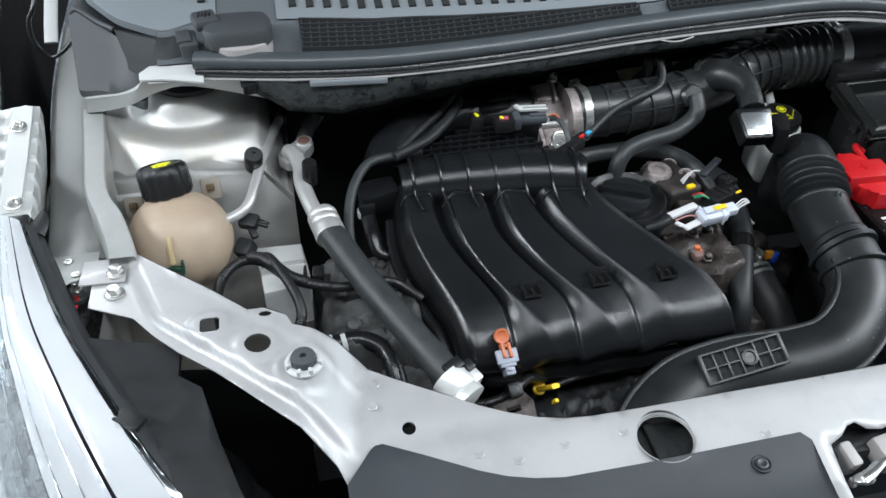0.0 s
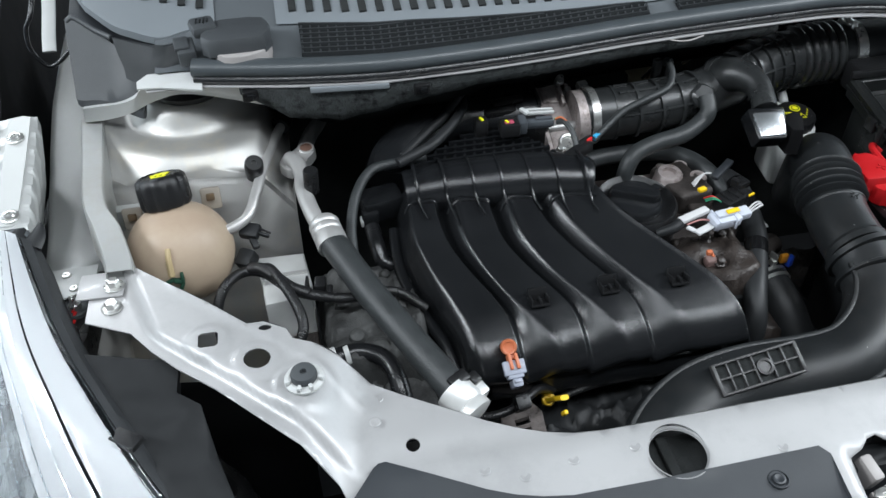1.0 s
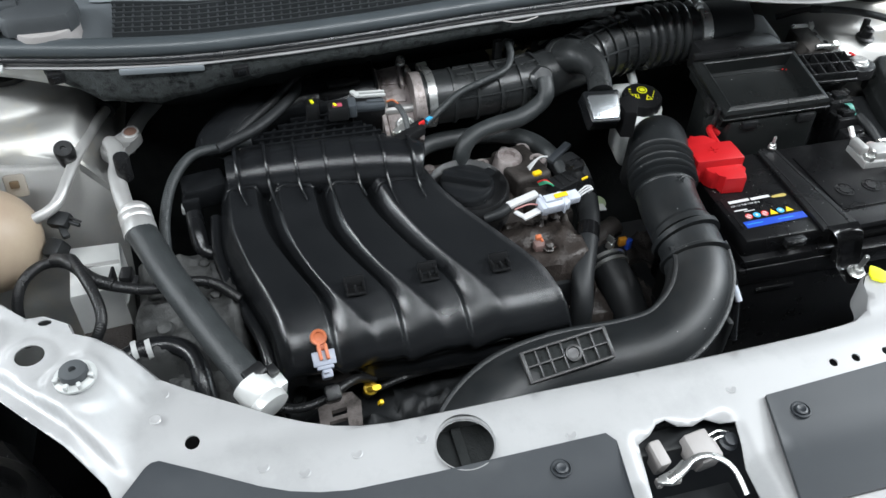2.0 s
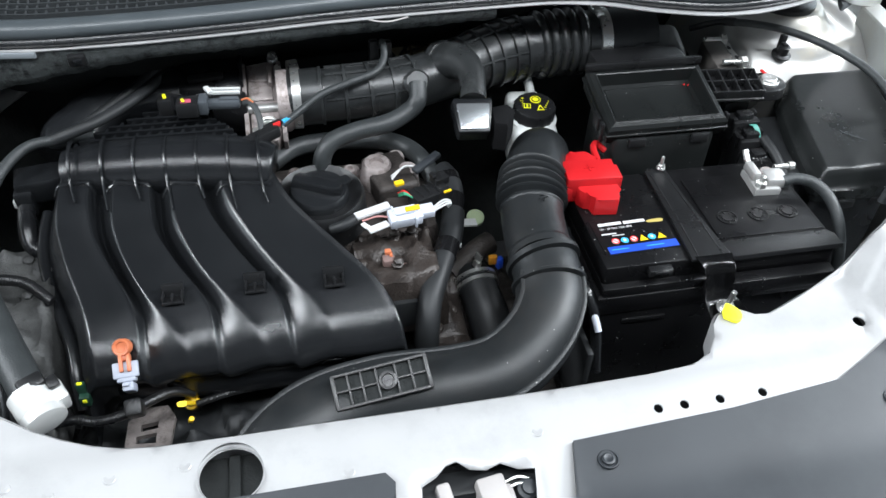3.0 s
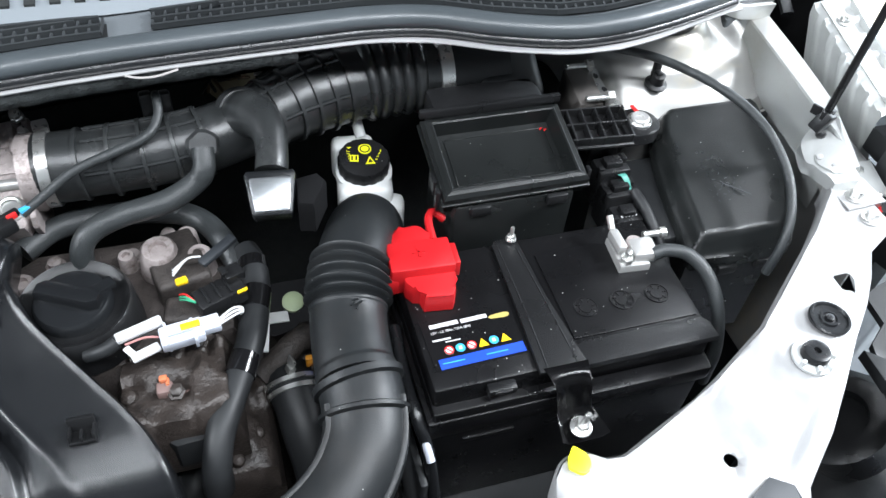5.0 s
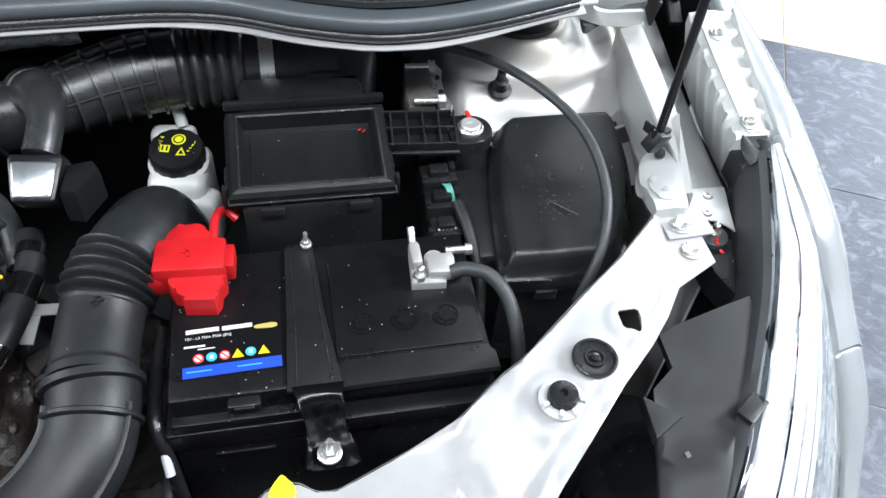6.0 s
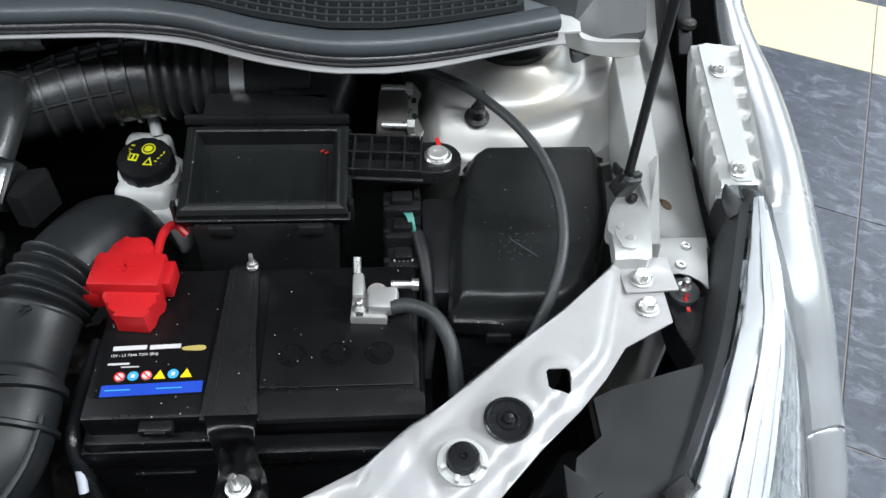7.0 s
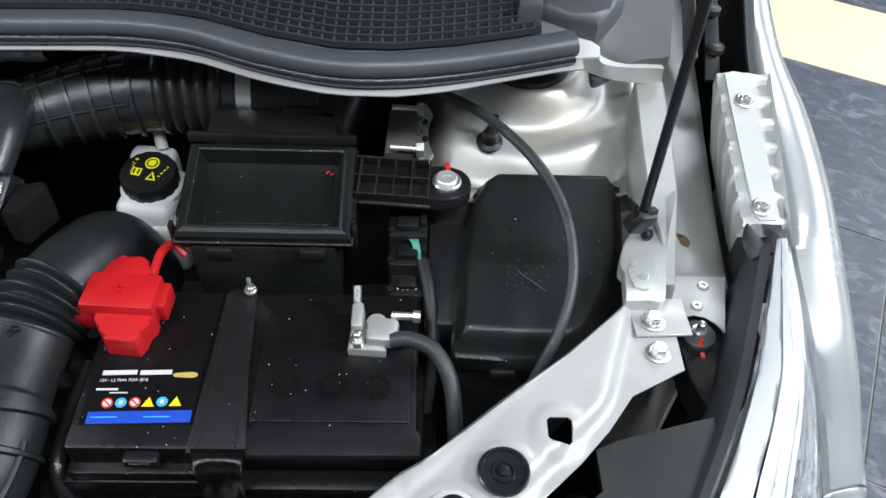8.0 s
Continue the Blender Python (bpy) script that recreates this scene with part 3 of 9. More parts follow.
def upper_rail(sx):
    r = thing("inner_wing_rail", (0.7 * sx, 0.2, 0.88), "silver grey pressed steel inner wing rail beside the strut tower", "car panel", "inner wing rails")
    # broad rail: lofted strip from the scuttle to the bolted corner
    bm = blank()
    rows = []
    for i in range(23):
        y = 0.098 + 0.026 * i
        xi = float(np.interp(y, [0.06, 0.115, 0.17, 0.25, 0.33, 0.7], [0.672, 0.676, 0.682, 0.69, 0.70, 0.75]))
        xo = float(np.interp(y, [0.05, 0.109, 0.17, 0.247, 0.344, 0.45, 0.7], [0.734, 0.742, 0.748, 0.759, 0.772, 0.783, 0.80]))
        z = 0.897 + 0.012 * smooth(0.28, 0.5, y)
        rows.append([Vector((side_x(q, sx), y, h)) for q, h in ((xi, z - 0.05), (xi, z - 0.002), (xi + 0.004, z + 0.0005), ((xi + xo) / 2, z + 0.0012), (xo - 0.010, z), (xo - 0.004, z - 0.002), (xo - 0.001, z - 0.006), (xo, z - 0.012), (xo + 0.002, z - 0.2))])
    vs = [[bm.verts.new(p) for p in row] for row in rows]
    for a, b in zip(vs, vs[1:]):
        for i in range(len(a) - 1):
            bm.faces.new((a[i], a[i + 1], b[i + 1], b[i]))
    bmesh.ops.solidify(bm, geom=bm.faces[:], thickness=0.0012)
    part("rail", bm, INNER, r, sharp=50)
    # pale raised flange on its inner side; on the tank side it bends in to the panel corner
    if sx > 0:
        edge = [(0.30, 0.677, 0.705, 0.961), (0.23, 0.670, 0.698, 0.96), (0.165, 0.665, 0.691, 0.957), (0.14, 0.664, 0.687, 0.955), (0.10, 0.668, 0.680, 0.947), (0.066, 0.665, 0.675, 0.937)]
    else:
        edge = [(0.312, 0.685, 0.711, 0.957), (0.23, 0.677, 0.701, 0.954), (0.15, 0.668, 0.691, 0.951), (0.108, 0.650, 0.677, 0.948), (0.062, 0.636, 0.663, 0.942), (0.045, 0.634, 0.660, 0.938)]
    line = spline([(l, y, z) for y, l, q, z in edge], 4)
    far = spline([(q, y, z) for y, l, q, z in edge], 4)
    bm = blank()
    rows = []
    for p, q in zip(line, far):
        rows.append([bm.verts.new((side_x(x, sx), y, z)) for x, y, z in ((p.x, p.y, p.z - 0.06), (p.x, p.y, p.z - 0.002), (p.x + 0.0015, p.y, p.z), (q.x - 0.002, q.y, q.z + 0.001), (q.x, q.y, q.z - 0.002), (q.x + 0.001, q.y, q.z - 0.014), (q.x + 0.004, q.y, q.z - 0.055))])
    for a, b in zip(rows, rows[1:]):
        for i in range(len(a) - 1):
            bm.faces.new((a[i], a[i + 1], b[i + 1], b[i]))
    bmesh.ops.solidify(bm, geom=bm.faces[:], thickness=0.0012)
    part("flange", bm, PALE, r, sharp=35)
    # end plate with two rivets, cut round the rubber disc
    bm = blank()
    out = [(0.684, 0.108), (0.737, 0.107), (0.729, 0.078), (0.722, 0.048), (0.7165, 0.057), (0.709, 0.0635), (0.70, 0.066), (0.692, 0.064), (0.684, 0.062)]
    prism(bm, [(side_x(x, sx), y) for x, y in out], 0, 0.0018, 0.0005, pose(0, 0, 0.8975))
    part("end_plate", bm, INNER, r)
    for x, y in ((0.7146, 0.0964), (0.704, 0.0745)):
        bm = blank()
        lathe(bm, [(0.0052, 0), (0.005, 0.0014), (0.0038, 0.0018), (0.002, 0.0016), (0.0016, 0.0004)], (side_x(x, sx), y, 0.8992), (0, 0, 1), 16)
        part("rivet", bm, STEEL, r)
    bm = blank()
    lathe(bm, [(0.0138, -0.004), (0.0138, 0.002), (0.0125, 0.003), (0.006, 0.003)], (side_x(0.701, sx), 0.049, 0.894), (0, 0, 1), 24)
    part("rubber_disc", bm, STOPGREY, r)
    bm = blank()
    lathe(bm, [(0.0062, 0.003), (0.0062, 0.008), (0.0034, 0.0085), (0.0034, 0.017), (0.002, 0.018)], (side_x(0.7, sx), 0.0485, 0.894), (0, 0, 1), 8)
    part("stud", bm, STEEL, r)
    bm = blank()
    for x, y, a in ((0.7012, 0.043, 12), (0.6992, 0.038, -5), (0.6988, 0.027, -4)):
        box(bm, (side_x(x, sx), y, 0.8975), (0.0034, 0.0048, 0.0010), 0.0003, (0, 0, a))
    part("red_mark", bm, REDPRINT, r, "red paint mark")
    # dark block filling the area below the disc
    bm = blank()
    prism(bm, [(side_x(x, sx), y) for x, y in ((0.684, 0.095), (0.732, 0.095), (0.724, 0.04), (0.722, 0.0), (0.712, -0.03), (0.698, -0.03), (0.686, 0.01))], 0.86, 0.8915, 0.002)
    part("carrier", bm, BLACK, r)
    if sx > 0:
        for x, y, w, a in ((0.7098, 0.150, 0.0042, 22), (0.7058, 0.1555, 0.0020, 40)):
            bm = blank()
            prism(bm, circle(0, 0, w, 18, 1.7), 0, 0.0005, 0, pose(x, y, 0.8986, 0, 0, a))
            part("sealer_stain", bm, RUST, r, "brown oval sealer stain")
    return r


upper_rail(-1)
upper_rail(1)


def prop():
    # folded gusset at the foot of the prop
    g = thing("prop_bracket", (0.655, 0.09, 0.93), "folded silver steel bracket that holds the bonnet prop", "bracket")

    def slope(x, y):
        k = smooth(0.055, 0.100, y)
        return (1 - k) * 0.9365 + k * (0.926 + 0.80 * (x - 0.644)) + 0.004 * smooth(0.672, 0.680, x)
    edge = [(0.633, 0.05), (0.650, 0.051), (0.664, 0.052), (0.669, 0.085), (0.676, 0.115), (0.685, 0.147), (0.674, 0.1405), (0.658, 0.130), (0.647, 0.123), (0.642, 0.112), (0.639, 0.098), (0.6405, 0.088), (0.6375, 0.074), (0.633, 0.05)]
    part("gusset", sheet(blank(), round_line(edge, 3)[:-1], [], slope, 0.005, 0.002, 0.012), INNER, g)
    tongue = [(0.642, 0.064), (0.652, 0.061), (0.659, 0.075), (0.662, 0.094), (0.656, 0.103), (0.647, 0.100), (0.642, 0.086), (0.642, 0.064)]
    part("emboss", sheet(blank(), round_line(tongue, 3)[:-1], [], lambda x, y: slope(x, y) + 0.0022, 0.004, 0.0028), INNER, g)
    for x, y in ((0.648, 0.093), (0.651, 0.074)):
        bm = blank()
        lathe(bm, [(0.0042, 0), (0.0036, 0.0009), (0.001, 0.0012)], (x, y, slope(x, y) + 0.0019), (-0.4, 0, 1), 14)
        part("weld_dimple", bm, SILVER, g)
    rod = thing("bonnet_prop", (0.65, 0.115, 0.95), "thin black bonnet prop rod in a plastic foot", "prop rod")
    bm = blank()
    tube(bm, [(0.6515, 0.115, 0.95), (0.6500, 0.1135, 0.97), (0.645, 0.106, 1.06), (0.635, 0.091, 1.27), (0.62, 0.07, 1.58), (0.6145, 0.062, 1.70)], 0.0040, 10)
    part("rod", bm, BLACK, rod)
    bm = blank()
    box(bm, (0.6490, 0.113, 0.962), (0.017, 0.014, 0.022), 0.002, (12, 20, 25))
    box(bm, (0.6415, 0.119, 0.972), (0.003, 0.011, 0.011), 0.001, (0, 0, 25))
    box(bm, (0.6570, 0.114, 0.968), (0.010, 0.006, 0.009), 0.001, (0, 0, 35))
    box(bm, (0.6440, 0.111, 0.971), (0.004, 0.004, 0.010), 0.001, (0, 0, 25))
    part("foot", bm, BLACK, rod)
    bm = blank()
    lathe(bm, [(0.0055, 0.0), (0.0052, 0.004), (0.0035, 0.007), (0.002, 0.0075)], (0.661, 0.1175, slope(0.661, 0.1175)), (-0.5, -0.6, 0.6), 10)
    part("clip", bm, BLACK, rod)


prop()


GUSSET = ((0.691, 0.267, 0.905), (0.643, 0.248, 0.890), (0.660, 0.21, 0.868), (0.660, 0.17, 0.848), (0.684, 0.17, 0.848), (0.700, 0.256, 0.875))


def strut_tower(sx):
    t = thing("strut_tower", (0.58 * sx, 0.27, 0.85), "shiny bare silver pressed strut tower dome with sealer streaks", "car panel", "strut towers")
    cx, cy = 0.575, 0.335
    lift = 0.016 if sx < 0 else 0.0

    def hgt(x, y):
        x = abs(x)
        d = math.hypot((x - cx) / 1.0, (y - cy) / 0.95)
        z = 0.897 + lift + 0.032 * (1 - smooth(0.105, 0.150, d)) + 0.030 * (1 - smooth(0.052, 0.082, d))
        if sx > 0:
            z -= 0.012 * math.exp(-((x - 0.56) ** 2 + (y - 0.205) ** 2) / 0.0016)
        z += 0.012 * smooth(0.655, 0.69, x)
        return z - 0.05 * smooth(0.5, 0.47, x)
    out = [(0.468, 0.212), (0.5, 0.21), (0.6, 0.212), (0.655, 0.222), (0.688, 0.24), (0.69, 0.46), (0.468, 0.46)]
    bm = sheet(blank(), [(x * sx, y) for x, y in out], [], hgt, 0.005, 0.0015)
    part("dome", bm, TOWER, t, sharp=70)
    bm = blank()
    lathe(bm, [(0.043, -0.01), (0.043, 0.006), (0.036, 0.010), (0.02, 0.011), (0.018, 0.007)], (cx * sx, cy - 0.007, 0.9585 + lift), (0, 0, 1), 28)
    part("mount_cap", bm, BLACK, t)
    # front face going down into the bay, with a weld lip
    bm = blank()
    rows = [[(0.468, 0.211, 0.858), (0.5, 0.209, 0.893), (0.6, 0.211, 0.895), (0.655, 0.221, 0.897), (0.686, 0.239, 0.907)], [(0.468, 0.203, 0.856), (0.5, 0.201, 0.891), (0.6, 0.203, 0.893), (0.66, 0.212, 0.895), (0.688, 0.222, 0.905)], [(x, y - (0.105 if sx < 0 else 0.008), 0.70) for x, y in ((0.468, 0.203), (0.5, 0.201), (0.6, 0.203), (0.66, 0.213), (0.688, 0.223))]]
    rows[0] = [(x, y, hgt(x, y + 0.002) - lift) for x, y, z in rows[0]]
    rows[1] = [(x, y, hgt(x, y + 0.009) - lift - 0.004) for x, y, z in rows[1]]
    vs = [[bm.verts.new((x * sx, y, z + (lift if z > 0.7 else 0))) for x, y, z in r] for r in rows]
    for a, b in zip(vs, vs[1:]):
        for i in range(4):
            bm.faces.new((a[i], a[i + 1], b[i + 1], b[i]))
    bmesh.ops.solidify(bm, geom=bm.faces[:], thickness=0.0015)
    part("front_face", bm, TOWER, t)
    if sx > 0:
        lip = [(x, y - 0.003, z + 0.002) for x, y, z in rows[1][1:]]
        part("weld_lip", tube(blank(), lip, 0.0022, 8, 4, flat=0.6), TOWER, t)
    bm = blank()
    vs = [bm.verts.new((side_x(x, sx), y, z)) for x, y, z in GUSSET]
    bm.faces.new(vs)
    bmesh.ops.solidify(bm, geom=bm.faces[:], thickness=0.0015)
    part("gusset", bm, INNER, t)
    part("gusset_lip", tube(blank(), [(side_x(x, sx), y, z + 0.001) for x, y, z in GUSSET[:2]], 0.0016, 8, 3), TOWER, t)
    if sx > 0:
        bm = blank()
        lathe(bm, [(0.012, 0), (0.0105, 0.003), (0.007, 0.005), (0.003, 0.0045)], (0.682, 0.245, 0.877), (0.1, -0.2, 1), 16, lambda k: 0.75 + 0.35 * abs(math.sin(k * 1.7)))
        part("sealer_spot", bm, RUST, t, "brown sealer spot")
    # inner wing below the rail, beside the tower
    bm = blank()
    box(bm, (0.688 * sx, 0.12, 0.73), (0.003, 0.2, 0.29), 0)
    part("inner_wing", bm, TOWER, t)
    return t


strut_tower(-1)
strut_tower(1)
S = thing("tower_plug", (0.54, 0.25, 0.92), "black push-in cable clip on the strut tower", "clip", "tower clips")
bm = blank()
lathe(bm, [(0.0125, 0), (0.0125, 0.002), (0.008, 0.004), (0.007, 0.014), (0.005, 0.015)], (0.5365, 0.2425, 0.929), (0, -0.2, 1), 20)
part("clip_body", bm, BLACK, S)
bm = blank()
box(bm, (0.540, 0.2535, 0.942), (0.009, 0.007, 0.020), 0.002)
box(bm, (0.5365, 0.2425, 0.942), (0.008, 0.010, 0.008), 0.002)
part("clip_arm", bm, BLACK, S)
S = thing("tower_plug", (-0.508, 0.202, 0.93), "black rubber valve cap standing beside the strut tower", "cap", "tower clips")
bm = blank()
lathe(bm, [(0.010, -0.02), (0.011, 0.0), (0.0105, 0.011), (0.009, 0.013), (0.003, 0.013), (0.0025, 0.011)], (-0.508, 0.2, 0.934), (0.1, -0.5, 0.8), 20)
part("cap_body", bm, BLACK, S)


# ---- scuttle and seal ----
SEAL = [(-0.556, 0.262), (-0.54, 0.258), (-0.45, 0.238), (-0.35, 0.225), (-0.25, 0.227), (-0.15, 0.235), (-0.05, 0.247), (0.05, 0.255), (0.15, 0.26), (0.22, 0.262), (0.28, 0.253), (0.34, 0.229), (0.4, 0.213), (0.45, 0.213), (0.5, 0.222), (0.55, 0.236), (0.6, 0.252)]


def seal_y(x):
    return float(np.interp(x, [p[0] for p in SEAL], [p[1] for p in SEAL]))


def scuttle():
    s = thing("bonnet_seal", (0, 0.27, 0.99), "glossy black rubber bonnet seal along the scuttle edge", "seal")
    line = [(x, y, 1.033) for x, y in SEAL]
    part("bulb", tube(blank(), line, 0.0125, 14, 6, flat=0.85), SEALR, s)
    part("lip", tube(blank(), [(x, y - 0.006, 1.0235) for x, y in SEAL], 0.0078, 10, 6, flat=0.75), RUBBER, s)
    torn = [(0.0, seal_y(0.0) - 0.0150, 1.0165), (0.012, seal_y(0.012) - 0.019, 1.0150), (0.026, seal_y(0.026) - 0.0195, 1.0145), (0.044, seal_y(0.044) - 0.0165, 1.0160)]
    part("torn_edge", tube(blank(), torn, 0.0013, 8, 5, flat=0.6), LATCHPL, s, "torn pale edge")
    # sheet metal lip of the scuttle under the seal
    m = thing("scuttle_panel", (0, 0.3, 0.98), "silver scuttle sheet metal edge below the rubber seal", "car panel")
    bm = blank()
    xs = [-0.61 + 0.02 * i for i in range(62)]
    prof = ((0.03, 1.022), (-0.003, 1.019), (-0.0125, 1.0178), (-0.0146, 1.0170), (-0.0144, 1.0158), (0.02, 1.008), (0.08, 0.985))
    vs = []
    for x in xs:
        k = smooth(0.2, 0.36, x) * (1 - smooth(0.46, 0.56, x))
        vs.append([bm.verts.new((x, seal_y(x) + dy - (0.003 * k if dy < 0.01 else 0), z - (0.0012 * k if dy < 0.01 else 0))) for dy, z in prof])
    for a, b in zip(vs, vs[1:]):
        for i in range(len(prof) - 1):
            bm.faces.new((a[i], a[i + 1], b[i + 1], b[i]))
    part("edge", bm, SILVER, m)
    for sx in (-1, 1):
        x0 = 0.475 if sx < 0 else 0.54
        top = spline([(x0, 0.232 if sx < 0 else 0.246, 1.015), (0.60, 0.262, 1.017), (0.625, 0.266, 1.011), (0.633, 0.273, 1.0), (0.643, 0.280, 0.992), (0.660, 0.286, 0.986), (0.698, 0.290, 0.983)], 4)
        mid = spline([(x0, 0.234 if sx < 0 else 0.248, 1.004), (0.60, 0.265, 1.009), (0.618, 0.271, 1.002), (0.637, 0.279, 0.988), (0.654, 0.286, 0.981), (0.672, 0.290, 0.976), (0.700, 0.294, 0.973)], 4)
        low = spline([(x0, 0.240 if sx < 0 else 0.254, 0.984 if sx < 0 else 1.001), (0.57 if sx < 0 else 0.60, 0.264, 1.0), (0.613, 0.277, 0.990), (0.643, 0.285, 0.974), (0.665, 0.291, 0.966), (0.685, 0.295, 0.962), (0.703, 0.299, 0.960)], 4)
        bm = blank()
        rows = []
        for a, b, c in zip(top, mid, low):
            rows.append([bm.verts.new((side_x(q.x, sx), q.y, q.z)) for q in (a + Vector((0, 0.02, -0.004)), a, b, c, c + Vector((0, 0.012, -0.003)))])
        for a, b in zip(rows, rows[1:]):
            for i in range(4):
                bm.faces.new((a[i], a[i + 1], b[i + 1], b[i]))
        part("corner_flange", bm, PALE, m, sharp=50)
        bm = sheet(blank(), [(side_x(x, sx), y) for x, y in ((0.555, 0.236), (0.60, 0.248), (0.625, 0.250), (0.626, 0.262), (0.615, 0.274), (0.555, 0.272))], [], lambda x, y: 1.0215 + 0.15 * (y - 0.25), 0.008, 0.002)
        part("corner_tab", bm, PALE, m)
    # black cavity wall behind the seal
    f = thing("bulkhead", (0, 0.45, 0.7), "dark felt-covered bulkhead behind the engine", "bulkhead", kind="structure")
    bm = blank()
    box(bm, (0, 0.48, 0.72), (1.36, 0.03, 0.56), 0)
    part("firewall", bm, FELT, f)
    bm = blank()
    pts = [(-0.51, 0.335), (-0.45, 0.29), (-0.4, 0.27), (-0.33, 0.262), (-0.28, 0.27), (-0.2, 0.29), (-0.05, 0.31), (0.1, 0.325), (0.2, 0.33), (0.25, 0.33)]
    rows = []
    for x, y in round_line(pts, 4):
        rows.append([bm.verts.new((x, y + 0.006, 0.972)), bm.verts.new((x, y - 0.002 + 0.003 * math.sin(90 * x), 0.965)), bm.verts.new((x, y + 0.004, 0.95 + 0.006 * math.sin(55 * x))), bm.verts.new((x, y + 0.06, 0.90))])
    for a, b in zip(rows, rows[1:]):
        for i in range(3):
            bm.faces.new((a[i], a[i + 1], b[i + 1], b[i]))
    bmesh.ops.solidify(bm, geom=bm.faces[:], thickness=0.006)
    part("felt", bm, FELT, f)
    pad = thing("insulation_pad", (-0.3, 0.24, 1.0), "dark fibre insulation pad hung under the scuttle edge", "insulation")
    rnd = random.Random(4)
    bm = blank()
    rows = []
    for i in range(67):
        x = -0.51 + i * 0.01
        low = float(np.interp(x, [-0.51, -0.479, -0.461, -0.40, -0.33, -0.24, -0.1, 0.1, 0.2], [1.003, 0.985, 0.972, 0.967, 0.982, 0.993, 0.995, 0.997, 1.0])) + rnd.uniform(-0.0012, 0.0012)
        y = seal_y(x)
        rows.append([bm.verts.new((x, y + dy + rnd.uniform(-0.0008, 0.0008), z)) for dy, z in ((-0.0125, 1.0155), (-0.012, low * 0.4 + 1.0155 * 0.6), (-0.009, low * 0.8 + 1.0155 * 0.2), (-0.005, low), (0.03, low - 0.004))])
    for a, b in zip(rows, rows[1:]):
        for i in range(4):
            bm.faces.new((a[i], a[i + 1], b[i + 1], b[i]))
    part("pad", bm, PAD, pad, sharp=80)
    bm = blank()
    box(bm, (-0.389, seal_y(-0.389) - 0.0140, 1.0125), (0.088, 0.005, 0.0065), 0.001, (0, 0, -6))
    part("metal_tab", bm, LOUVRE, pad, "silver metal tab showing through")
    for x, z in ((-0.499, 1.006), (-0.308, 1.003)):
        c = thing("pad_clip", (x, seal_y(x) - 0.004, z), "black plastic clip pinning the insulation pad", "clip", "pad clips")
        bm = blank()
        box(bm, (x, seal_y(x) - 0.013, z), (0.018, 0.008, 0.014), 0.002, (10, 0, 8))
        part("clip_body", bm, BLACK, c)
        bm = blank()
        box(bm, (x + 0.001, seal_y(x) - 0.018, z), (0.009, 0.003, 0.007), 0.001, (10, 0, 8))
        part("clip_pin", bm, GLOSS, c)
    return s


scuttle()


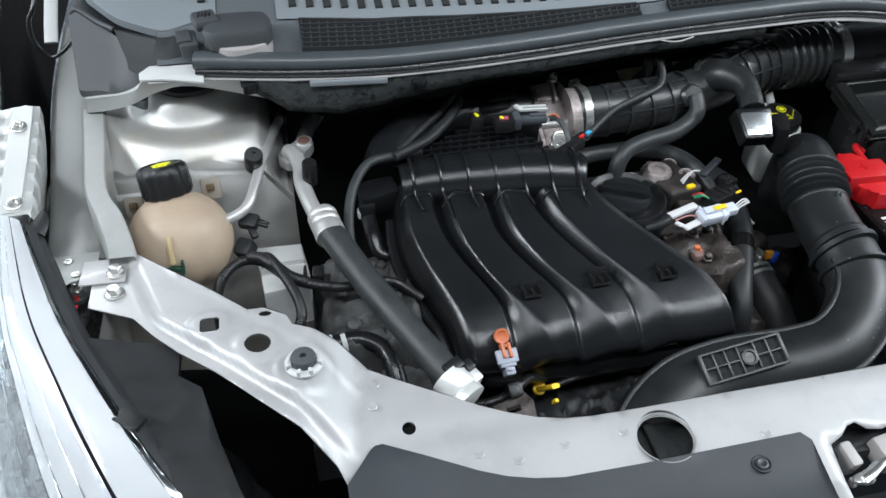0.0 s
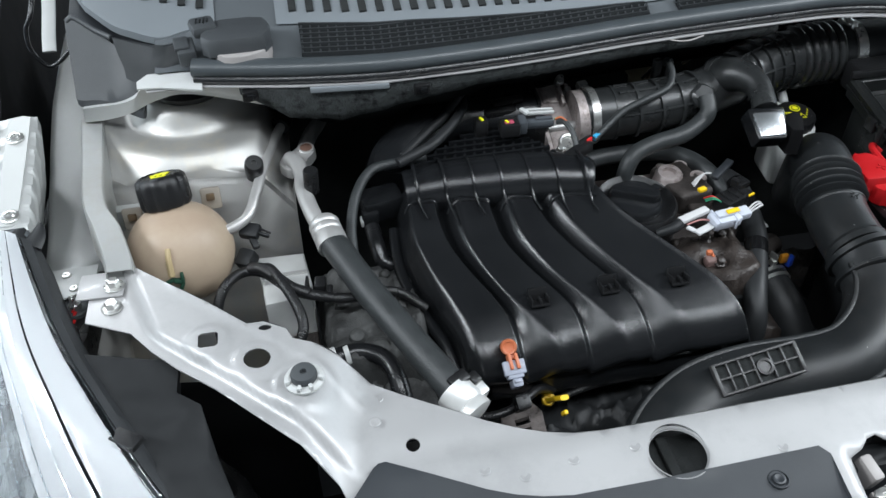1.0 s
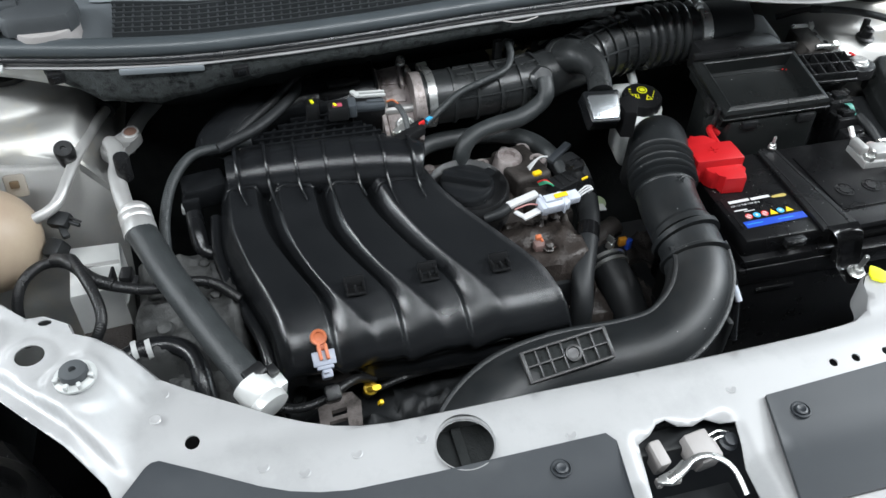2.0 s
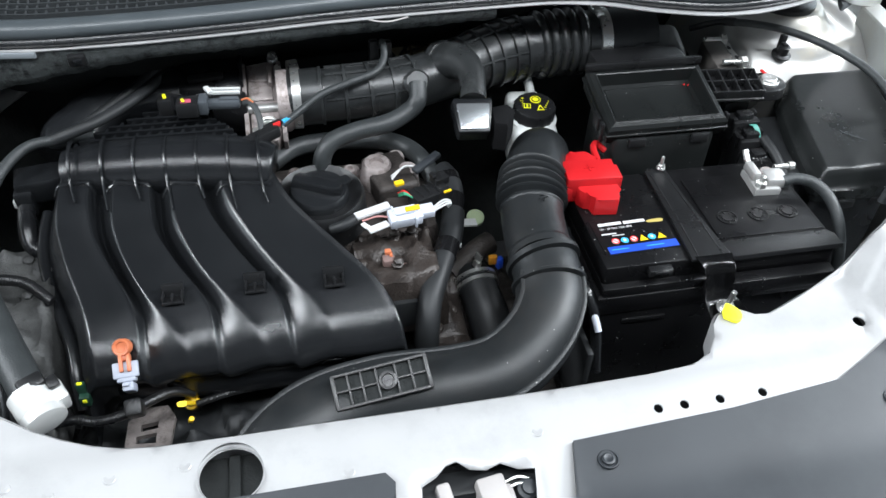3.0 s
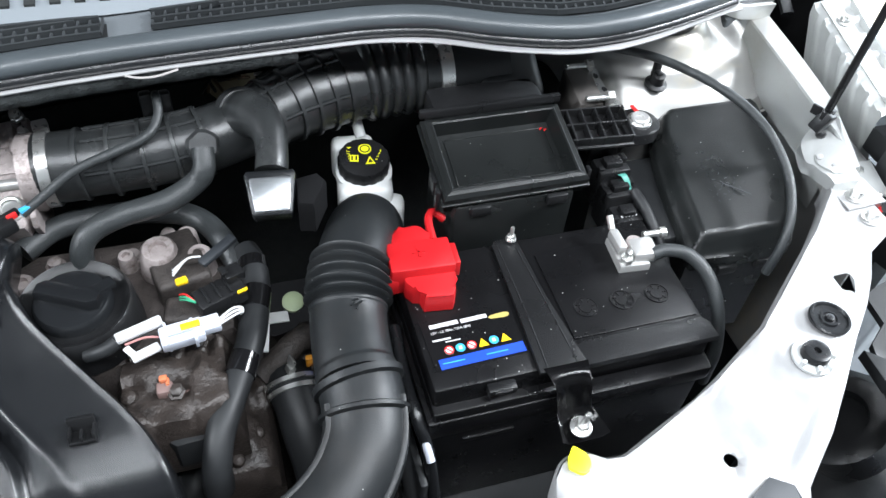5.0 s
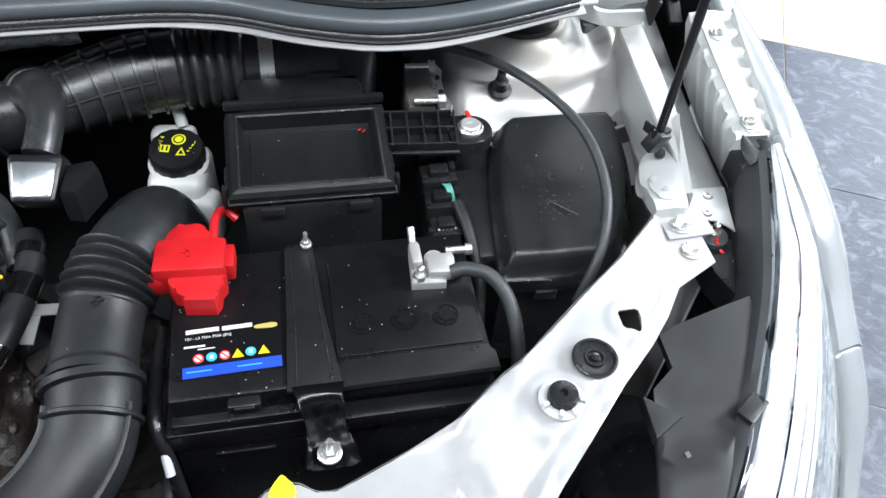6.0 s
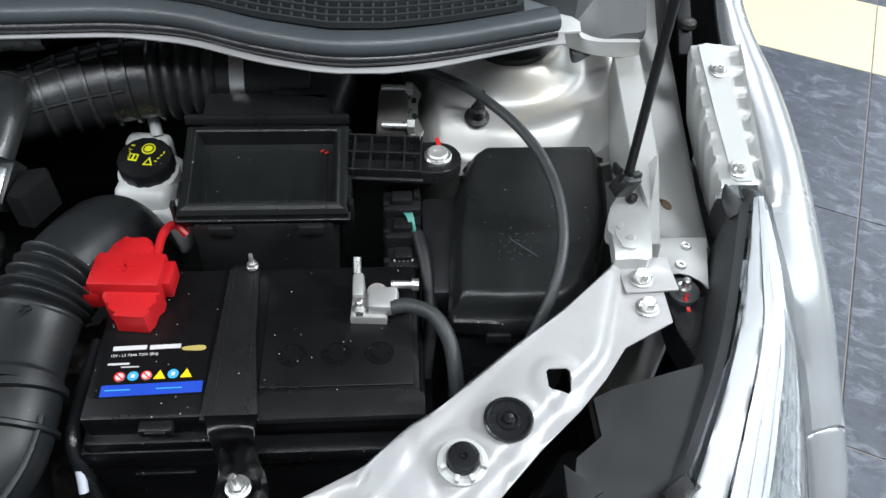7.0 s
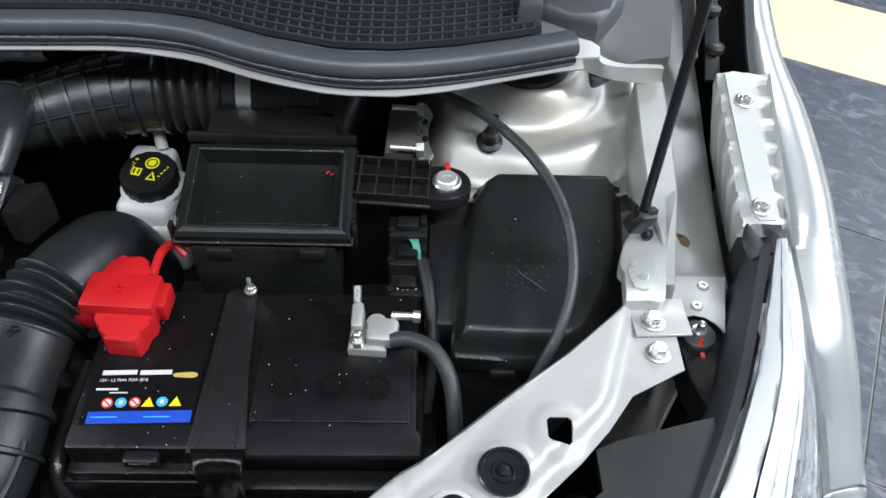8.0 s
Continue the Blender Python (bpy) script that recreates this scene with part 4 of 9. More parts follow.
def cowl():
    c = thing("windscreen_cowl", (0, 0.38, 1.0), "dark grey plastic windscreen cowl with black mesh air grilles", "cowl")
    # sloping deck behind the seal
    bm = blank()
    xs = [-0.60 + 0.03 * i for i in range(41)]
    vs = []
    for x in xs:
        y = seal_y(x)
        vs.append([bm.verts.new((x, y + dy, z)) for dy, z in ((0.008, 1.027), (0.02, 1.029), (0.14, 1.062), (0.20, 1.075), (0.34, 1.13))])
    for a, b in zip(vs, vs[1:]):
        for i in range(4):
            bm.faces.new((a[i], a[i + 1], b[i + 1], b[i]))
    part("deck", bm, COWL, c)
    # ribs of the mesh: raised bars over a black floor that paints the holes' shade
    def deep(x):
        return float(np.interp(x, [-0.435, -0.3, -0.2, -0.1, 0.0, 0.2, 0.33, 0.42, 0.58], [0.072, 0.064, 0.054, 0.045, 0.039, 0.045, 0.09, 0.125, 0.125]))

    def grille(x0, x1, d0, name):
        g = part(name, floor_strip(x0, x1, d0, deep, 0.0006), DULL, c)
        step = 0.0100
        n = int((x1 - x0) / step)
        bm = blank()
        for i in range(n + 1):
            x = x0 + i * step
            stick(bm, deck_point(x, d0), deck_point(x + 0.003, deep(x)), 0.0020, 0.004)
        for j in range(15):
            d = d0 + 0.0078 * j
            for i in range(n):
                x = x0 + i * step
                if d <= deep(x) - 0.002:
                    stick(bm, deck_point(x, d), deck_point(x + step, d), 0.0024, 0.0055)
        for i in range(n):
            x = x0 + i * step
            stick(bm, deck_point(x, deep(x)), deck_point(x + step, deep(x + step)), 0.003, 0.006)
        ob = part("mesh", bm, MESHPL, g)
        ob["kind"] = "stuff"
        return g

    grille(-0.435, -0.01, 0.024, "grille_mesh")
    grille(0.028, 0.575, 0.024, "grille_mesh")
    # slotted louvre at the windscreen foot
    def slot_at(x):
        return float(np.interp(x, [-0.45, -0.3, -0.2, -0.1, 0.0, 0.2], [0.1, 0.089, 0.079, 0.069, 0.062, 0.062]))

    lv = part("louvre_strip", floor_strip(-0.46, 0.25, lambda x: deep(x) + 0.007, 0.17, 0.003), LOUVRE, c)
    # dark bars on the strip stand for the shade inside its slots
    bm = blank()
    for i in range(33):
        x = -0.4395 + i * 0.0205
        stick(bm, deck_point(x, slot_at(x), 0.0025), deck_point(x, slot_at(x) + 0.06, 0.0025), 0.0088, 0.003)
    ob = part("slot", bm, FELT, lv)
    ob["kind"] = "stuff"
    # paler slotted corner with its wavy lower edge
    rise = lambda x, y: 1.045 + 0.30 * (y - 0.33)
    bm = sheet(blank(), round_line([(-0.531, 0.341), (-0.566, 0.332), (-0.594, 0.325), (-0.628, 0.341), (-0.650, 0.356), (-0.681, 0.392)], 4) + [(-0.70, 0.43), (-0.70, 0.60), (-0.531, 0.60)], [], rise, 0.012, 0.003, 0.006)
    cp = part("corner_panel", bm, LOUVRE, c)
    # the corner's slots are dark bars too, in place of shaded openings
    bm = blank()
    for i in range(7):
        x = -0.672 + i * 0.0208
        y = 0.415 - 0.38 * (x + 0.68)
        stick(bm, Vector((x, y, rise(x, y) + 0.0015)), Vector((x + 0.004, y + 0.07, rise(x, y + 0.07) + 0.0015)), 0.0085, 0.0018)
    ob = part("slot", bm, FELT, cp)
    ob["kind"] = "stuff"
    return c


def deck_point(x, d, up=0.003):
    z = float(np.interp(d, [0.008, 0.02, 0.14, 0.2, 0.34], [1.027, 1.029, 1.062, 1.075, 1.13]))
    return Vector((x, seal_y(x) + d, z + up))


def floor_strip(x0, x1, d0, d1, up):
    bm = blank()
    n = 30
    rows = []
    for i in range(n + 1):
        x = x0 + (x1 - x0) * i / n
        e = d1(x) if callable(d1) else d1
        b = d0(x) if callable(d0) else d0
        rows.append([bm.verts.new(deck_point(x, d, up)) for d in (b, b + (e - b) * 0.5, e)])
    for a, b in zip(rows, rows[1:]):
        for i in range(2):
            bm.faces.new((a[i], a[i + 1], b[i + 1], b[i]))
    return bm


def stick(bm, a, b, w, h):
    d = (b - a).normalized()
    s = d.cross(Vector((0, 0, 1))).normalized() * (w / 2)
    u = Vector((0, 0, h))
    v = [bm.verts.new(q) for q in (a - s, a + s, b + s, b - s, a - s + u, a + s + u, b + s + u, b - s + u)]
    for f in ((4, 5, 6, 7), (0, 1, 5, 4), (1, 2, 6, 5), (2, 3, 7, 6), (3, 0, 4, 7)):
        bm.faces.new([v[k] for k in f])


cowl()


CAPGREY = mat("cowl_cap_plastic", (0.056, 0.061, 0.065), 0.45, 0, 0.12, 16, 900, 0.2, stain=(0.05, 0.054, 0.058))


def cowl_end(sx):
    e = thing("cowl_end_cap", (0.65 * sx, 0.33, 1.0), "grey moulded plastic cowl end cap over the scuttle corner", "trim panel", "cowl end caps")
    rear = [(0.715, 0.5), (0.62, 0.5), (0.615, 0.42)] if sx > 0 else [(0.706, 0.364), (0.70, 0.370), (0.69, 0.366), (0.66, 0.344), (0.634, 0.324)]
    out = round_line([(0.624, 0.31), (0.629, 0.286), (0.634, 0.282), (0.645, 0.287), (0.66, 0.293), (0.68, 0.297), (0.702, 0.299), (0.704, 0.31), (0.706, 0.35)], 3) + rear
    bm = sheet(blank(), [(side_x(x, sx), y) for x, y in out], [], lambda x, y: 0.981 + 1.02 * (y - 0.29) - 0.4 * max(0, y - 0.38) + 0.008 * smooth(0.66, 0.625, abs(x)) - 0.006 * smooth(0.012, 0.0, y - 0.285), 0.008, 0.003, 0.006)
    part("cap_plate", bm, CAPGREY, e)
    if sx < 0:
        bm = blank()
        tube(bm, [(-0.699, 0.365, 1.056), (-0.69, 0.367, 1.059), (-0.668, 0.353, 1.048), (-0.650, 0.341, 1.0425)], 0.0032, 12, 5)
        part("ridge", bm, CAPGREY, e)
        lines = [spline(q, 6) for q in (
            ((-0.655, 0.354, 1.030), (-0.620, 0.330, 1.030), (-0.594, 0.314, 1.032), (-0.568, 0.314, 1.034)),
            ((-0.651, 0.344, 1.042), (-0.616, 0.319, 1.043), (-0.591, 0.304, 1.044), (-0.567, 0.305, 1.047)),
            ((-0.649, 0.339, 1.043), (-0.615, 0.313, 1.043), (-0.590, 0.298, 1.044), (-0.567, 0.300, 1.047)),
            ((-0.642, 0.315, 1.032), (-0.617, 0.296, 1.030), (-0.596, 0.286, 1.033), (-0.569, 0.290, 1.040)),
            ((-0.636, 0.298, 1.024), (-0.619, 0.282, 1.022), (-0.600, 0.276, 1.025), (-0.573, 0.284, 1.033)),
            ((-0.634, 0.284, 1.018), (-0.620, 0.270, 1.018), (-0.603, 0.268, 1.018), (-0.575, 0.279, 1.022)))]
        bm = blank()
        vs = [[bm.verts.new(q) for q in l] for l in lines]
        for a, b in zip(vs, vs[1:]):
            for i in range(len(a) - 1):
                bm.faces.new((a[i], b[i], b[i + 1], a[i + 1]))
        bmesh.ops.solidify(bm, geom=bm.faces[:], thickness=0.002)
        part("arm_fairing", bm, CAPGREY, e)
        bm = blank()
        box(bm, (-0.562, 0.281, 1.044), (0.020, 0.034, 0.018), 0.003, (6, 0, 8))
        box(bm, (-0.566, 0.281, 1.054), (0.016, 0.024, 0.004), 0.0015, (6, 0, 8))
        part("clip_block", bm, CAPGREY, e)
        slope = lambda x, y: 1.022 + 0.30 * (y - 0.33) + 0.004 * math.sin(x * 70)
        bm = sheet(blank(), [(-0.704, 0.368), (-0.66, 0.346), (-0.63, 0.324), (-0.585, 0.306), (-0.585, 0.62), (-0.704, 0.62)], [], slope, 0.012, 0.003, 0.004)
        part("rear_panel", bm, GREY, e)
        return e
    bm = blank()
    prism(bm, [(x * sx, y) for x, y in ((0.655, 0.37), (0.635, 0.335), (0.612, 0.318), (0.575, 0.312), (0.572, 0.285), (0.60, 0.276), (0.622, 0.268), (0.634, 0.285), (0.655, 0.32))], 1.018, 1.047, 0.008)
    prism(bm, [(x * sx, y) for x, y in ((0.578, 0.318), (0.555, 0.314), (0.553, 0.274), (0.574, 0.276))], 1.02, 1.055, 0.004)
    prism(bm, [(x * sx, y) for x, y in ((0.65, 0.35), (0.63, 0.32), (0.585, 0.305), (0.585, 0.298), (0.634, 0.308), (0.658, 0.34))], 1.04, 1.053, 0.003)
    part("arm_fairing", bm, CAPGREY, e)
    return e


cowl_end(-1)
cowl_end(1)

W = thing("washer_filler", (-0.505, 0.29, 1.03), "grey plastic washer bottle filler cap on a pale neck", "filler cap")
bm = blank()
prism(bm, [(-0.545, 0.295), (-0.543, 0.275), (-0.535, 0.265), (-0.52, 0.262), (-0.49, 0.262), (-0.474, 0.266), (-0.467, 0.28), (-0.467, 0.30), (-0.473, 0.315), (-0.49, 0.32), (-0.52, 0.32), (-0.538, 0.315)], 1.046, 1.068, 0.008, pose(0, -0.010, 0))
part("cap", bm, CAPGREY, W)
bm = blank()
box(bm, (-0.540, 0.292, 1.066), (0.028, 0.03, 0.014), 0.005, (3, 0, 15))
part("cap_tab", bm, CAPGREY, W)
bm = blank()
prism(bm, round_line([(-0.538, 0.27), (-0.52, 0.247), (-0.49, 0.246), (-0.472, 0.26), (-0.470, 0.29), (-0.5, 0.30), (-0.53, 0.298), (-0.538, 0.27)], 3)[:-1], 1.02, 1.05, 0.002)
part("neck", bm, LATCHPL, W)
bm = blank()
for i in range(4):
    box(bm, (-0.546 + i * 0.004, 0.292, 1.0735), (0.0015, 0.012 - 0.003 * (i % 2), 0.0008), 0)
part("symbol", bm, BLACK, W)


# ---- wings, headlights ----
WING_IN = [(0.872, 1.1, 1.02), (0.858, 0.75, 1.01), (0.832, 0.5, 0.992), (0.806, 0.34, 0.968), (0.7975, 0.25, 0.959), (0.785, 0.138, 0.948), (0.772, 0.081, 0.952), (0.772, 0.022, 0.935), (0.785, -0.025, 0.888), (0.789, -0.066, 0.853), (0.795, -0.104, 0.81), (0.79, -0.16, 0.75), (0.76, -0.24, 0.69), (0.68, -0.32, 0.64)]
WING_OUT = [(0.895, 1.1, 0.99), (0.875, 0.75, 0.99), (0.855, 0.5, 0.97), (0.842, 0.37, 0.955), (0.847, 0.28, 0.942), (0.846, 0.19, 0.926), (0.840, 0.098, 0.902), (0.838, 0.030, 0.872), (0.836, -0.012, 0.848), (0.834, -0.050, 0.828), (0.834, -0.096, 0.79), (0.82, -0.15, 0.735), (0.79, -0.25, 0.67), (0.70, -0.345, 0.62)]


def wing_skin(parent, name, sx, k0, k1):
    """A stretch of the wing's shoulder, from the inner line over a gentle curve to the flank."""
    a, b = spline(WING_IN, 6), spline(WING_OUT, 6)
    n = len(a) - 1
    bm = blank()
    rows = []
    m = 48
    for i in range(m + 1):
        q = (k0 + (k1 - k0) * i / m) * n
        j = min(n - 1, int(q))
        p, o = a[j].lerp(a[j + 1], q - j), b[j].lerp(b[j + 1], q - j)
        d = o - p
        out = Vector((-d.z, 0, d.x)).normalized()
        row = [p + Vector((-0.004, 0, -0.05)), p + Vector((-0.0025, 0, -0.004))]
        for f in (0.0, 0.12, 0.3, 0.5, 0.7, 0.85, 1.0):
            row.append(p + d * f + out * (0.16 * d.length * math.sin(math.pi * f) * (1 - 0.3 * f)))
        row += [o + Vector((0.001, 0, -0.02)), o + Vector((0.0, 0, -0.1)), Vector((o.x - 0.012, o.y, 0.40))]
        rows.append([bm.verts.new((v.x * sx, v.y, v.z)) for v in row])
    for r, s in zip(rows, rows[1:]):
        for i in range(len(r) - 1):
            bm.faces.new((r[i], r[i + 1], s[i + 1], s[i]))
    bmesh.ops.solidify(bm, geom=bm.faces[:], thickness=0.0012)
    part(name, bm, BODY, parent, sharp=60)


def wing(sx):
    w = thing("front_wing", (0.82 * sx, 0.3, 0.7), "silver painted front wing with a smooth rounded shoulder", "car wing", "front wings")
    wing_skin(w, "skin", sx, 0.0, 0.691)
    # inner mounting flange with stiffening dents, the bolted strip, and the groove beside the skin
    bm = blank()
    rows = []
    n = 96
    for i in range(n + 1):
        k = i / n
        y = 0.128 + 0.16 * k
        zt = 0.9445 + 0.0375 * k
        rib = smooth(0.55, 0.8, math.sin((k * 6.2 + 0.1) * 2 * math.pi))
        wave = smooth(0.0, 0.9, math.sin((k * 5.6 + 0.35) * 2 * math.pi))
        xs = 0.743 + 0.0045 * k
        xr = 0.7755 + 0.003 * k
        xe = 0.783 + 0.015 * k
        row = ((xs + 0.016, y - 0.012, zt - 0.085), (xs + 0.007 - 0.0025 * wave, y - 0.006, zt - 0.045), (xs + 0.001 - 0.0025 * wave, y, zt - 0.014), (xs + 0.001, y, zt - 0.0045 + 0.003 * rib), (xs + 0.007, y, zt - 0.001), (xs + 0.009, y, zt), (xr, y, zt), (xr + 0.003, y, zt - 0.006 + 0.005 * rib), ((xr + xe) / 2 + 0.001, y, zt - 0.008 + 0.006 * rib), (xe - 0.001, y, zt - 0.006 + 0.005 * rib), (xe, y, zt + 0.002))
        rows.append([bm.verts.new((side_x(x, sx), yy, z)) for x, yy, z in row])
    for a, b in zip(rows, rows[1:]):
        for i in range(len(a) - 1):
            bm.faces.new((a[i], a[i + 1], b[i + 1], b[i]))
    part("mounting_flange", bm, INNER, w, sharp=60)
    bm = blank()
    out = [(0.754, 0.134), (0.758, 0.1305), (0.771, 0.131), (0.774, 0.135), (0.7765, 0.20), (0.7775, 0.262), (0.774, 0.286), (0.763, 0.288), (0.7545, 0.285), (0.7535, 0.21)]
    strip = sheet(blank(), [(side_x(x, sx), y) for x, y in out], [], lambda x, y: 0.9445 + 0.0375 * (y - 0.128) / 0.16 + 0.0016, 0.008, 0.0018)
    part("bolt_strip", strip, INNER, w)
    # black sheet added behind the wing's inner edge for the deep shade there
    bm = blank()
    line = [p for p in spline(WING_IN, 6) if p.y > 0.29]
    for a, b in zip(line, line[1:]):
        q = [(p.x - 0.0075, p.y, p.z - dz) for p, dz in ((a, 0.007), (b, 0.007), (b, 0.22), (a, 0.22))]
        bm.faces.new([bm.verts.new((x * sx, y, z)) for x, y, z in q])
    bmesh.ops.remove_doubles(bm, verts=bm.verts[:], dist=0.0001)
    bmesh.ops.solidify(bm, geom=bm.faces[:], thickness=0.002)
    part("arch_liner", bm, NEARBLACK, w)
    # dark boxes put in for the shade of the gaps fore and aft of the flange
    bm = blank()
    box(bm, (0.80 * sx, 0.61, 0.74), (0.10, 0.66, 0.02), 0.002)
    part("gap_liner", bm, DULL, w)
    bm = blank()
    box(bm, (side_x(0.763, sx), 0.105, 0.912), (0.040, 0.05, 0.03), 0.002)
    part("gap_liner", bm, DULL, w)
    for x, y, z in ((0.761, 0.142, 0.9497), (0.7675, 0.2535, 0.9758)):
        b = bolt("wing_bolt", (side_x(x, sx), y, z), (0, -0.2, 1), 0.0060, 0.0092, 0.0035, torx=True, label="silver torx-head wing bolt with washer")
    return w


wing(-1)
wing(1)


HINGE = mat("dark_hinge_steel", (0.06, 0.058, 0.056), 0.4, 0.6, 0.2, 40, 600, 0.2)
CABLE = thing("washer_tube", (-0.77, 0.47, 0.97), "thin black washer tube looped beside the hinge", "tube")
part("tube", tube(blank(), [(-0.735, 0.46, 1.10), (-0.745, 0.405, 1.055), (-0.756, 0.4, 1.035), (-0.758, 0.4, 1.008), (-0.745, 0.4, 0.987), (-0.730, 0.4, 0.992), (-0.712, 0.405, 1.006)], 0.0028, 10, 6), RUBBER, CABLE)


def hinge(sx):
    h = thing("bonnet_hinge_unit", (0.77 * sx, 0.42, 0.95), "dark steel bonnet hinge arm behind the wing flange", "hinge", "bonnet hinges")
    if sx > 0:
        bm = blank()
        tube(bm, [(0.772, 0.345, 0.93), (0.774, 0.38, 0.95), (0.778, 0.45, 0.985), (0.78, 0.52, 1.03)], 0.008, 10, 5, flat=0.45, power=4)
        part("arm", bm, DULL, h)
    if sx < 0:
        bm = blank()
        tube(bm, [(-0.742, 0.412, 1.000), (-0.741, 0.43, 1.015), (-0.739, 0.46, 1.036), (-0.737, 0.5, 1.066)], 0.0085, 12, 4, flat=0.3, power=3)
        part("link", bm, WHITEPL, h)
        return h
    bm = blank()
    box(bm, (0.762 * sx, 0.44, 0.955), (0.004, 0.16, 0.04), 0.001, (18, 0, -6 * sx))
    part("side_plate", bm, HINGE, h)
    for y, z in ((0.37, 0.955), (0.41, 0.975)):
        bm = blank()
        lathe(bm, [(0.009, 0), (0.009, 0.006), (0.006, 0.008)], (0.775 * sx, y, z - 0.005), (0, 0, 1), 12)
        part("pivot", bm, HINGE, h)
    return h


hinge(-1)
hinge(1)


STRIPG = mat("grey_strip_rubber", (0.026, 0.028, 0.030), 0.5, 0, 0.2, 20, 900, 0.15)


def headlight(sx):
    h = thing("headlight", (0.7 * sx, -0.1, 0.8), "clear plastic headlamp with white bezel and chrome reflectors", "headlight", "headlights")
    inner = [(0.757, 0.098, 0.957), (0.732, 0.03, 0.947), (0.703, -0.04, 0.935), (0.668, -0.105, 0.920), (0.63, -0.17, 0.902), (0.59, -0.225, 0.880), (0.54, -0.28, 0.85)]
    if sx < 0:
        inner = [(x - 0.020, y, z) for x, y, z in inner]
    line = spline(inner, 6)
    outer = spline([(0.765, 0.086, 0.960), (0.769, 0.022, 0.931), (0.781, -0.025, 0.884), (0.785, -0.066, 0.850), (0.791, -0.104, 0.807), (0.787, -0.16, 0.748), (0.757, -0.24, 0.688)], 6)

    def band(t0, t1, lift0, lift1, name, material, n=5, label=""):
        bm = blank()
        rows = []
        for a, b in zip(line, outer):
            d = b - a
            row = []
            for k in range(n + 1):
                t = t0 + (t1 - t0) * k / n
                q = a + d * t
                q.z += 0.030 * math.sin(math.pi * min(1, t)) * min(1, d.length / 0.08) + lift0 + (lift1 - lift0) * k / n
                row.append(bm.verts.new((q.x * sx, q.y, q.z)))
            rows.append(row)
        for a, b in zip(rows, rows[1:]):
            for k in range(n):
                bm.faces.new((a[k], a[k + 1], b[k + 1], b[k]))
        bmesh.ops.solidify(bm, geom=bm.faces[:], thickness=0.002)
        return part(name, bm, material, h, label, sharp=60)

    band(0.0, 0.045, 0.0, 0.002, "edge_trim", CHROME)
    band(0.045, 0.27, 0.001, 0.001, "bezel", BEZEL, label="white-silver bezel strip")
    band(0.275, 0.287, -0.004, -0.004, "groove", GREY)
    # opaque white band: the glare on the upper lens is put into its colour
    band(0.290, 0.56, 0.001, 0.002, "upper_lens", BEZEL, 8, "upper lens band coloured white for its glare")
    band(0.56, 0.985, 0.0, 0.0, "lens", LENS, 8, "clear glossy lens").visible_shadow = False
    band(0.56, 0.97, -0.012, -0.02, "reflector", REFLECT, 8, "bright satin reflector")
    for t0, t1, material in ((0.40, 0.408, REFLECT), (0.50, 0.508, CHROME), (0.64, 0.66, CHROME), (0.80, 0.86, BEZEL), (0.93, 0.938, GREY)):
        low = 0.0025 if t0 < 0.56 else -0.009
        band(t0, t1, low, low, "trim_line", material, 2)
    a, b = line[17], outer[17]
    c = a + (b - a) * 0.66
    bm = blank()
    lathe(bm, [(0.002, -0.006), (0.005, -0.005), (0.006, 0.001), (0.004, 0.005), (0.001, 0.006)], (c.x * sx, c.y, c.z + (0.0 if sx < 0 else -0.012)), (0.3 * sx, -0.4, 0.8), 16)
    part("indicator_bulb", bm, ORANGE, h, "orange indicator bulb")
    for i in (16, 24, 30):
        a, b = line[i], outer[i]
        c = a + (b - a) * 0.6
        bm = blank()
        lathe(bm, [(0.008, -0.03), (0.02, -0.02), (0.03, 0.0), (0.028, 0.0)], (c.x * sx, c.y, c.z - 0.01), (0.5 * sx, -0.6, 0.4), 20)
        part("lamp_bowl", bm, CHROME, h)
    # black rubber strip along the inner edge and its clip
    bm = blank()
    rows = []
    for i, p in enumerate(line):
        k = i / (len(line) - 1)
        wdt = 0.013 + 0.008 * k
        rows.append([bm.verts.new(q) for q in ((p.x * sx, p.y, p.z - 0.02), ((p.x - 0.002) * sx, p.y, p.z - 0.002), ((p.x - 0.010) * sx, p.y - 0.002, p.z - 0.005), ((p.x - wdt) * sx, p.y + 0.003, p.z - 0.017), ((p.x - wdt - 0.003) * sx, p.y + 0.003, p.z - 0.07))])
    for a, b in zip(rows, rows[1:]):
        for k in range(4):
            bm.faces.new((a[k], a[k + 1], b[k + 1], b[k]))
    part("rubber_strip", bm, STRIPG, h)
    p = line[21]
    bm = blank()
    box(bm, ((p.x - 0.004) * sx, p.y, p.z - 0.001), (0.026, 0.014, 0.006), 0.001, (0, 0, 35 * sx))
    part("strip_clip", bm, BLACK, h)
    # pointed rubber end
    bm = blank()
    tube(bm, [((inner[0][0] - 0.010) * sx, 0.092, 0.945), ((inner[0][0] - 0.016) * sx, 0.104, 0.951), ((inner[0][0] - 0.018) * sx, 0.116, 0.957)], lambda t: 0.011 * (1 - 0.9 * t * t), 10, 5, flat=0.5)
    tube(bm, [((inner[0][0] + 0.002) * sx, 0.094, 0.945), ((inner[0][0] + 0.003) * sx, 0.106, 0.952), ((inner[0][0] - 0.003) * sx, 0.113, 0.954)], lambda t: 0.009 * (1 - 0.8 * t * t), 10, 5, flat=0.5)
    part("strip_end", bm, DULL, h)
    off = 0.0 if sx > 0 else -0.012
